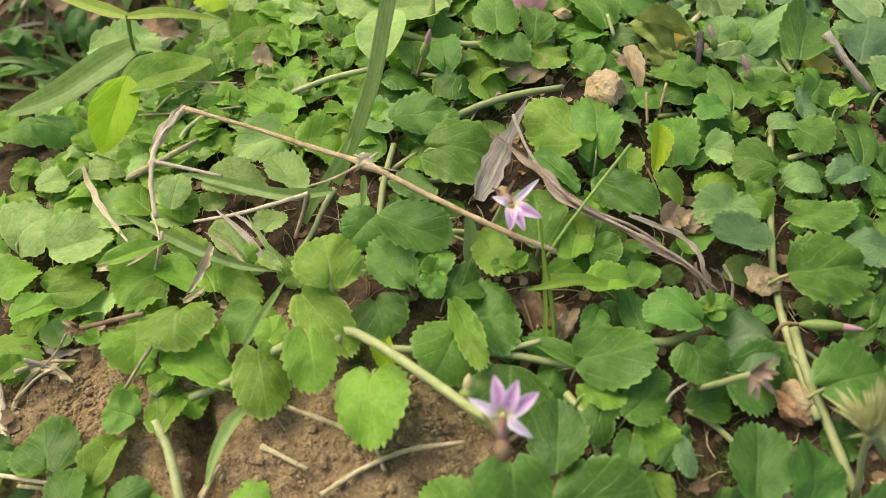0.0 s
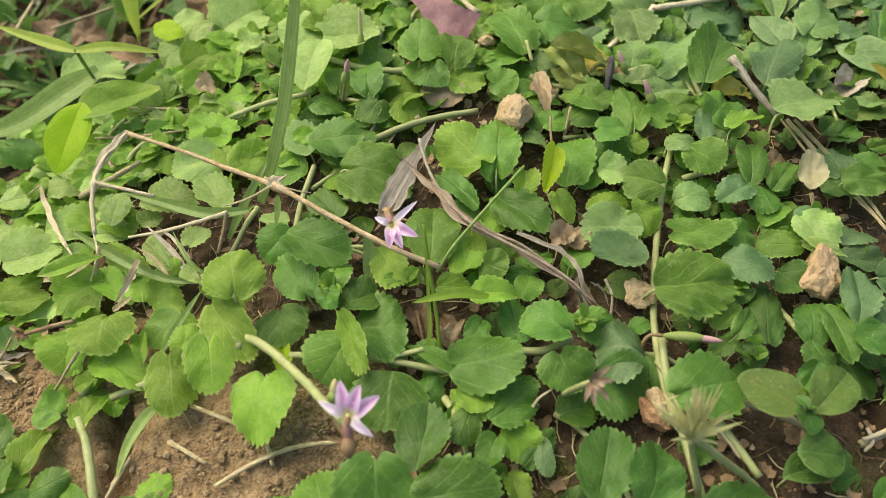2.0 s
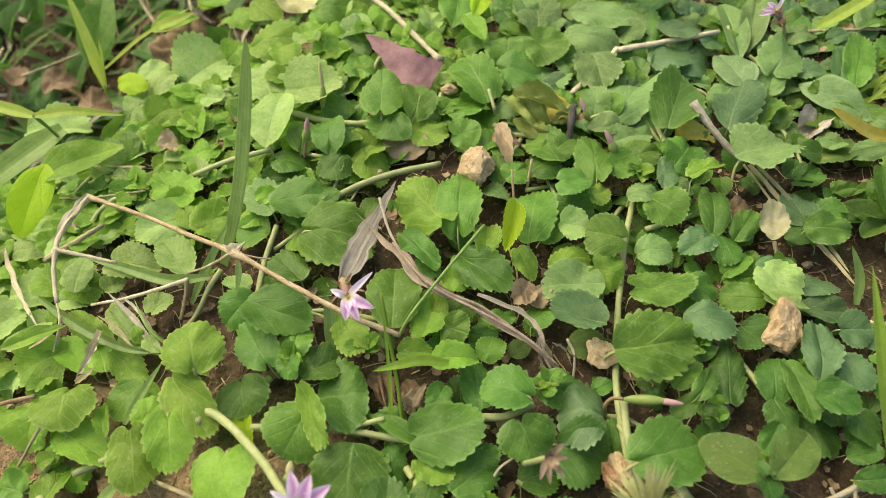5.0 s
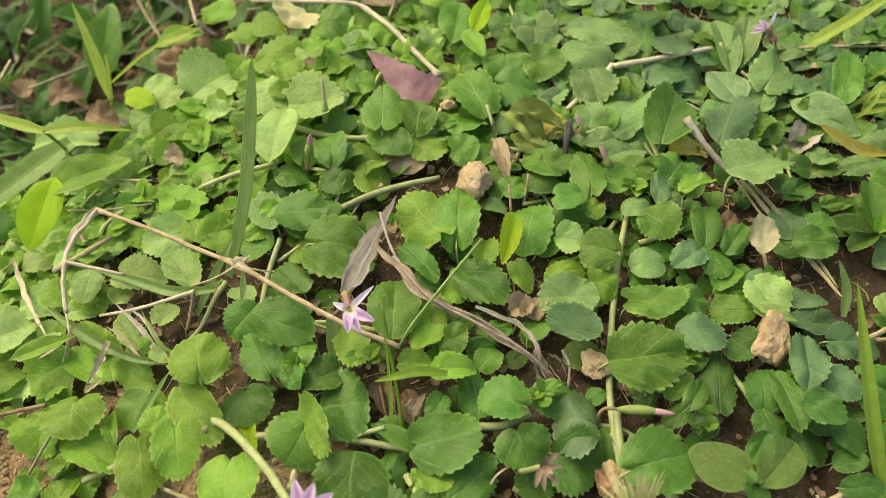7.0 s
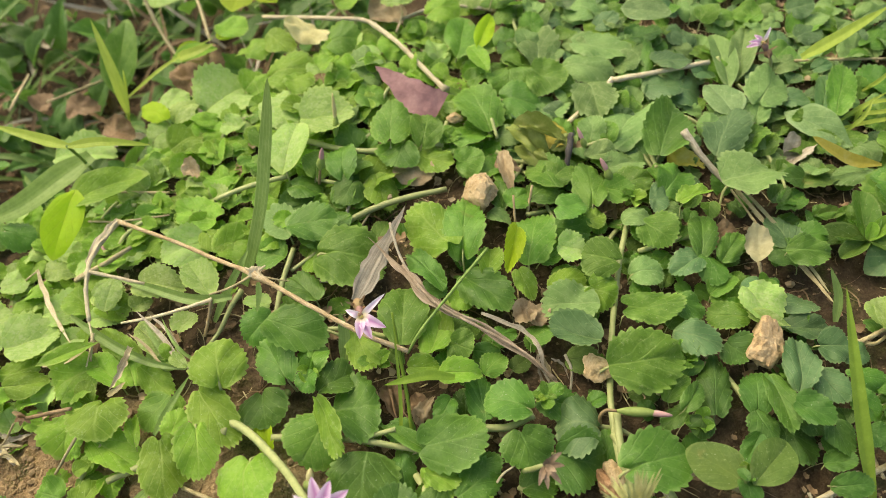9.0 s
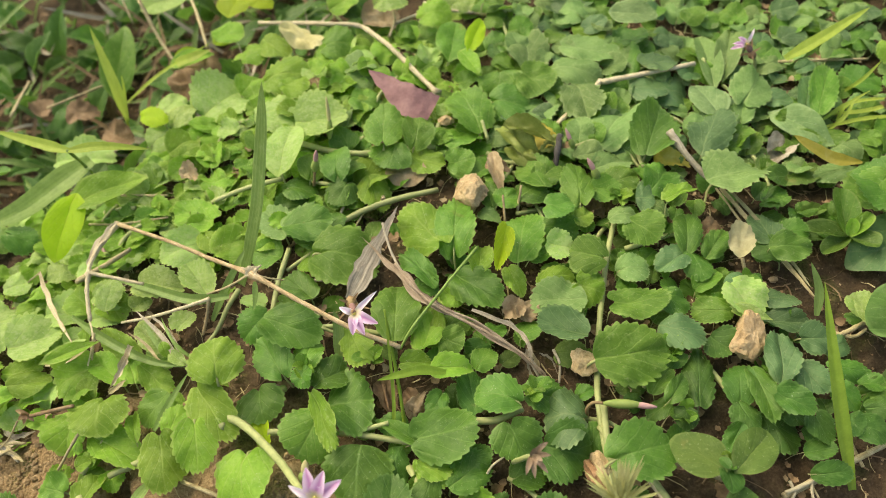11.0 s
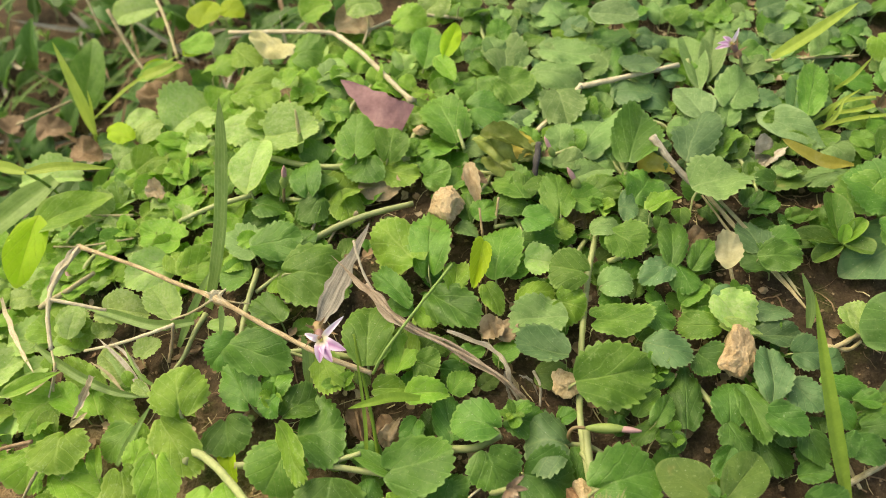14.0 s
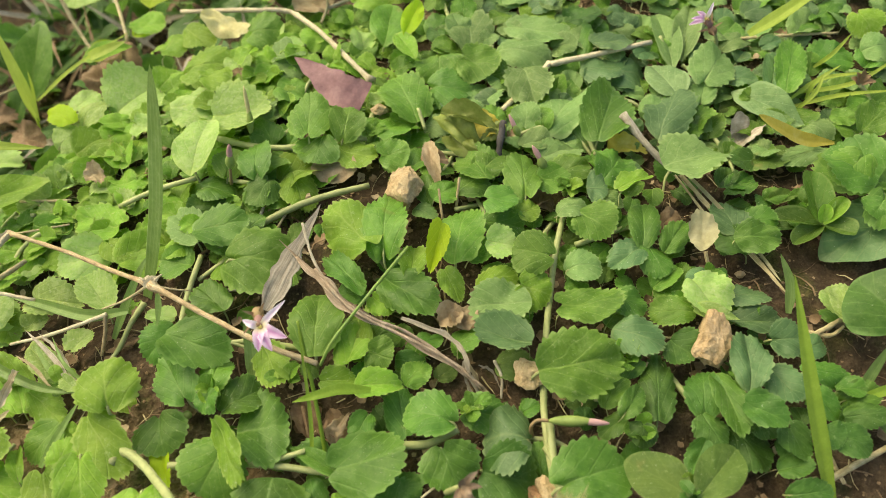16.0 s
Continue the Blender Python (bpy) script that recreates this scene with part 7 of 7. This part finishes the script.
def scatter(name, label, count, seed, mat, size, spot, category):
    """Grains too many to count, as one mesh."""
    rnd = random.Random(seed)
    verts, faces = [], []
    made = 0
    while made < count:
        x, y = spot(rnd)
        made += 1
        r = size * rnd.uniform(0.4, 1.0) ** 2
        c = Vector((x * MM, y * MM, ground_z(x * MM, y * MM) + r * 0.3 * MM))
        s = len(verts)
        spin = rnd.uniform(0, 6.28)
        ring = [(math.cos(spin + k * 1.2566), math.sin(spin + k * 1.2566)) for k in range(5)]
        for lev, rad in ((-0.5, 0.8), (0.35, 0.85)):
            for u, v in ring:
                q = rnd.uniform(0.7, 1.2)
                verts.append(c + Vector((u * rad * q, v * rad * q, lev * rnd.uniform(0.8, 1.1))) * r * MM)
        verts.append(c + Vector((0, 0, 0.8)) * r * MM)
        for k in range(5):
            k2 = (k + 1) % 5
            faces.append((s + k, s + k2, s + 5 + k2, s + 5 + k))
            faces.append((s + 5 + k, s + 5 + k2, s + 10))
    ob = new(name, mesh_from(name, verts, faces, mat, None, False))
    return tagged(ob, label, category, "", "stuff")


def open_spot(rnd):
    a, b, rx, ry = rnd.choice(BARE[:3])
    return a + rnd.gauss(0, rx * 0.55), b + rnd.gauss(0, ry * 0.6)


def any_spot(rnd):
    x, y = rnd.uniform(-140, 130), rnd.uniform(-80, 120)
    while any(((x - a) / rx) ** 2 + ((y - b) / ry) ** 2 < 1.2 for a, b, rx, ry in BARE[:3]) and rnd.random() < 0.9:
        x, y = rnd.uniform(-140, 130), rnd.uniform(-80, 120)
    return x, y


scatter("soil_crumbs", "crumbs of dry brown earth on the bare soil", 6500, 3, CRUMB, 0.42, open_spot, "soil")
scatter("soil_clumps", "knobbly clumps of dry brown earth on the bare soil", 260, 8, CLUMP, 1.25, open_spot, "soil")
scatter("soil_lumps", "small lumps of dark earth among the plants", 2400, 4, CRUMB, 0.55, any_spot, "soil")
scatter("leaf_litter", "brown litter crumbs under the leaves", 1500, 6, BROWNDRY, 0.6, any_spot, "litter")


def litter_strands(name, label, count, seed, mat, thick, bend):
    """Fine broken straws and rootlets lying curled between the plants, as one mesh."""
    rnd = random.Random(seed)
    verts, faces = [], []
    for _ in range(count):
        x, y = any_spot(rnd)
        a, ln, r = rnd.uniform(0, 6.28), rnd.uniform(2.5, 9), thick * rnd.uniform(0.5, 1.5)
        curl, z = rnd.gauss(0, bend), rnd.uniform(0.3, 1.6)
        s = len(verts)
        for i in range(5):
            c = Vector((x, y, ground_z(x * MM, y * MM) / MM + z)) * MM
            for k in range(4):
                w = k * 1.5708
                verts.append(c + Vector((-math.sin(a) * math.cos(w), math.cos(a) * math.cos(w), math.sin(w))) * r * (1.15 - 0.15 * i) * MM)
            x, y, a, z = x + ln / 4 * math.cos(a), y + ln / 4 * math.sin(a), a + curl + rnd.gauss(0, 0.12), z + rnd.gauss(0, 0.25)
        for i in range(4):
            for k in range(4):
                k2 = (k + 1) % 4
                faces.append((s + i * 4 + k, s + i * 4 + k2, s + (i + 1) * 4 + k2, s + (i + 1) * 4 + k))
    return tagged(new(name, mesh_from(name, verts, faces, mat)), label, "litter", "", "stuff")


litter_strands("straw_litter", "fine broken straws on the soil", 700, 11, STRAW, 0.13, 0.12)
litter_strands("root_litter", "curled brown rootlets and fibres between the plants", 1300, 14, BROWNDRY, 0.16, 0.25)


# ---- the dark hollow beyond the bank: weeds and litter on its floor ----
hollow = thing("hollow_weeds", "dark green weeds growing in the shaded hollow", "plant", "", "", -150, 110, -40)


def hollow_weeds(count, seed):
    rnd = random.Random(seed)
    made = 0
    while made < count:
        x, y = rnd.uniform(-240, -40), rnd.uniform(60, 230)
        if y - 62 - 0.55 * (x + 115) < 12:
            continue
        made += 1
        size = rnd.uniform(9, 24)
        me = leaf_shape(rnd.choice("coa"), rnd.choice("kkkd"), rnd.randrange(11))
        m = pose(x * MM, y * MM, ground_z(x * MM, y * MM) + rnd.uniform(1, 12) * MM, rnd.uniform(-10, 60), rnd.uniform(-30, 30), rnd.uniform(0, 360))
        part("leaf", me, hollow, Matrix.Translation(-hollow.location) @ m @ Matrix.Diagonal((size * 0.6 * MM, size * MM, size * MM, 1)))
    for _ in range(170):
        x, y = rnd.uniform(-230, -60), rnd.uniform(75, 220)
        if y - 62 - 0.55 * (x + 115) < 14:
            continue
        a, ln, z = rnd.uniform(0, 6.28), rnd.uniform(14, 40), ground_z(x * MM, y * MM) / MM
        pts = [(x, y, z + 1), (x + ln * 0.5 * math.cos(a), y + ln * 0.5 * math.sin(a), z + rnd.uniform(4, 16)), (x + ln * math.cos(a), y + ln * math.sin(a), z + rnd.uniform(2, 26))]
        part("grass", blade_mesh("grass", pts, rnd.uniform(1.2, 3.0), rnd.choice((BLADE, BLADE, GREYSTRAW, BROWNDRY, BROWNDRY)), n=4), hollow, Matrix.Translation(-hollow.location))


hollow_weeds(230, 21)


def outer_bed(count, seed):
    """The same ground cover carried on around the bed, as one mesh."""
    rnd = random.Random(seed)
    src = [leaf_mesh("outer_leaf", LEAF["m"], 900 + k, teeth=11, amp=0.1, notch=0.1, petiole=False) for k in range(4)]
    shapes = [([v.co.copy() for v in me.vertices], [tuple(p.vertices) for p in me.polygons]) for me in src]
    verts, faces, uvs = [], [], []
    made = 0
    while made < count:
        x, y = rnd.uniform(-360, 380), rnd.uniform(-330, 400)
        if (-155 < x < 170 and -88 < y < 190) or rnd.random() < (math.hypot(x, y) / 400) ** 2 or (x < -40 and y > 60 and y - 62 - 0.55 * (x + 115) > -5):
            continue
        made += 1
        vs, fs = rnd.choice(shapes)
        size = rnd.uniform(9, 16)
        m = pose(x * MM, y * MM, ground_z(x * MM, y * MM) + rnd.uniform(3, 9) * MM, rnd.uniform(-15, 25), rnd.uniform(-20, 20), rnd.uniform(0, 360)) @ Matrix.Scale(size * MM, 4)
        s = len(verts)
        verts += [m @ v for v in vs]
        uvs += [(v.x + 0.5, v.y) for v in vs]
        faces += [tuple(s + i for i in f) for f in fs]
    for me in src:
        bpy.data.meshes.remove(me)
    return tagged(new("ground_cover", mesh_from("ground_cover", verts, faces, LEAF["m"], uvs)), "low green ground cover around the bed", "plants", "", "stuff")


outer_bed(700, 31)


def flakes(name, label, count, seed, mat, size):
    """Curled scraps of dead leaf lying under the plants, as one mesh."""
    rnd = random.Random(seed)
    verts, faces = [], []
    for _ in range(count):
        x, y = any_spot(rnd)
        r = size * rnd.uniform(0.4, 1.0)
        if any(((x - a) / rx) ** 2 + ((y - b) / ry) ** 2 < 1.3 for a, b, rx, ry in BARE[:6]):
            r *= 0.3
        m = pose(x * MM, y * MM, ground_z(x * MM, y * MM) + rnd.uniform(0.4, 2.2) * MM, rnd.uniform(-35, 35), rnd.uniform(-35, 35), rnd.uniform(0, 360)) @ Matrix.Scale(r * MM, 4)
        s = len(verts)
        for j in range(3):
            for i in range(4):
                u, v = i / 3 * 2 - 1, j - 1
                verts.append(m @ Vector((u * (1 - 0.35 * abs(v)) + rnd.uniform(-0.2, 0.2), v * 0.7 + rnd.uniform(-0.2, 0.2), 0.35 * u * u + rnd.uniform(-0.12, 0.12))))
        for j in range(2):
            for i in range(3):
                q = s + j * 4 + i
                faces.append((q, q + 1, q + 5, q + 4))
    return tagged(new(name, mesh_from(name, verts, faces, mat)), label, "litter", "", "stuff")


flakes("leaf_scraps", "brown scraps of dead leaf under the plants", 1300, 41, BROWNDRY, 1.8)
flakes("leaf_scraps", "tan scraps of dead leaf under the plants", 420, 42, TANDRY, 1.5)


def bank_spot(rnd):
    return rnd.uniform(-210, -50), rnd.uniform(70, 200)


scatter("bank_litter", "brown crumbs and litter on the shaded bank", 1300, 51, BROWNDRY, 2.0, bank_spot, "litter")


def moss(label, count, seed, x0, y0, rx, ry):
    """A cushion of moss: fine upright leaflets, as one mesh."""
    rnd = random.Random(seed)
    verts, faces = [], []
    for _ in range(count):
        x, y = x0 + rnd.gauss(0, rx * 0.5), y0 + rnd.gauss(0, ry * 0.5)
        c = Vector((x, y, ground_z(x * MM, y * MM) / MM + 0.2))
        a = rnd.uniform(0, 6.28)
        lean = Vector((rnd.gauss(0, 0.5), rnd.gauss(0, 0.5), 1.0)) * rnd.uniform(0.8, 2.2)
        side = Vector((math.cos(a), math.sin(a), 0)) * rnd.uniform(0.12, 0.26)
        s = len(verts)
        verts += [(c - side) * MM, (c + side) * MM, (c + lean * 0.6 + side * 0.8) * MM, (c + lean) * MM, (c + lean * 0.6 - side * 0.8) * MM]
        faces.append((s, s + 1, s + 2, s + 3, s + 4))
    return tagged(new("moss", mesh_from("moss", verts, faces, MOSS)), label, "moss", "", "stuff")


moss("dull green moss cushion in a soil gap", 900, 61, -29.5, 28.5, 6, 4.5)
moss("dull green moss on dark soil under leaves", 700, 62, 16.5, -62.0, 4.5, 6)
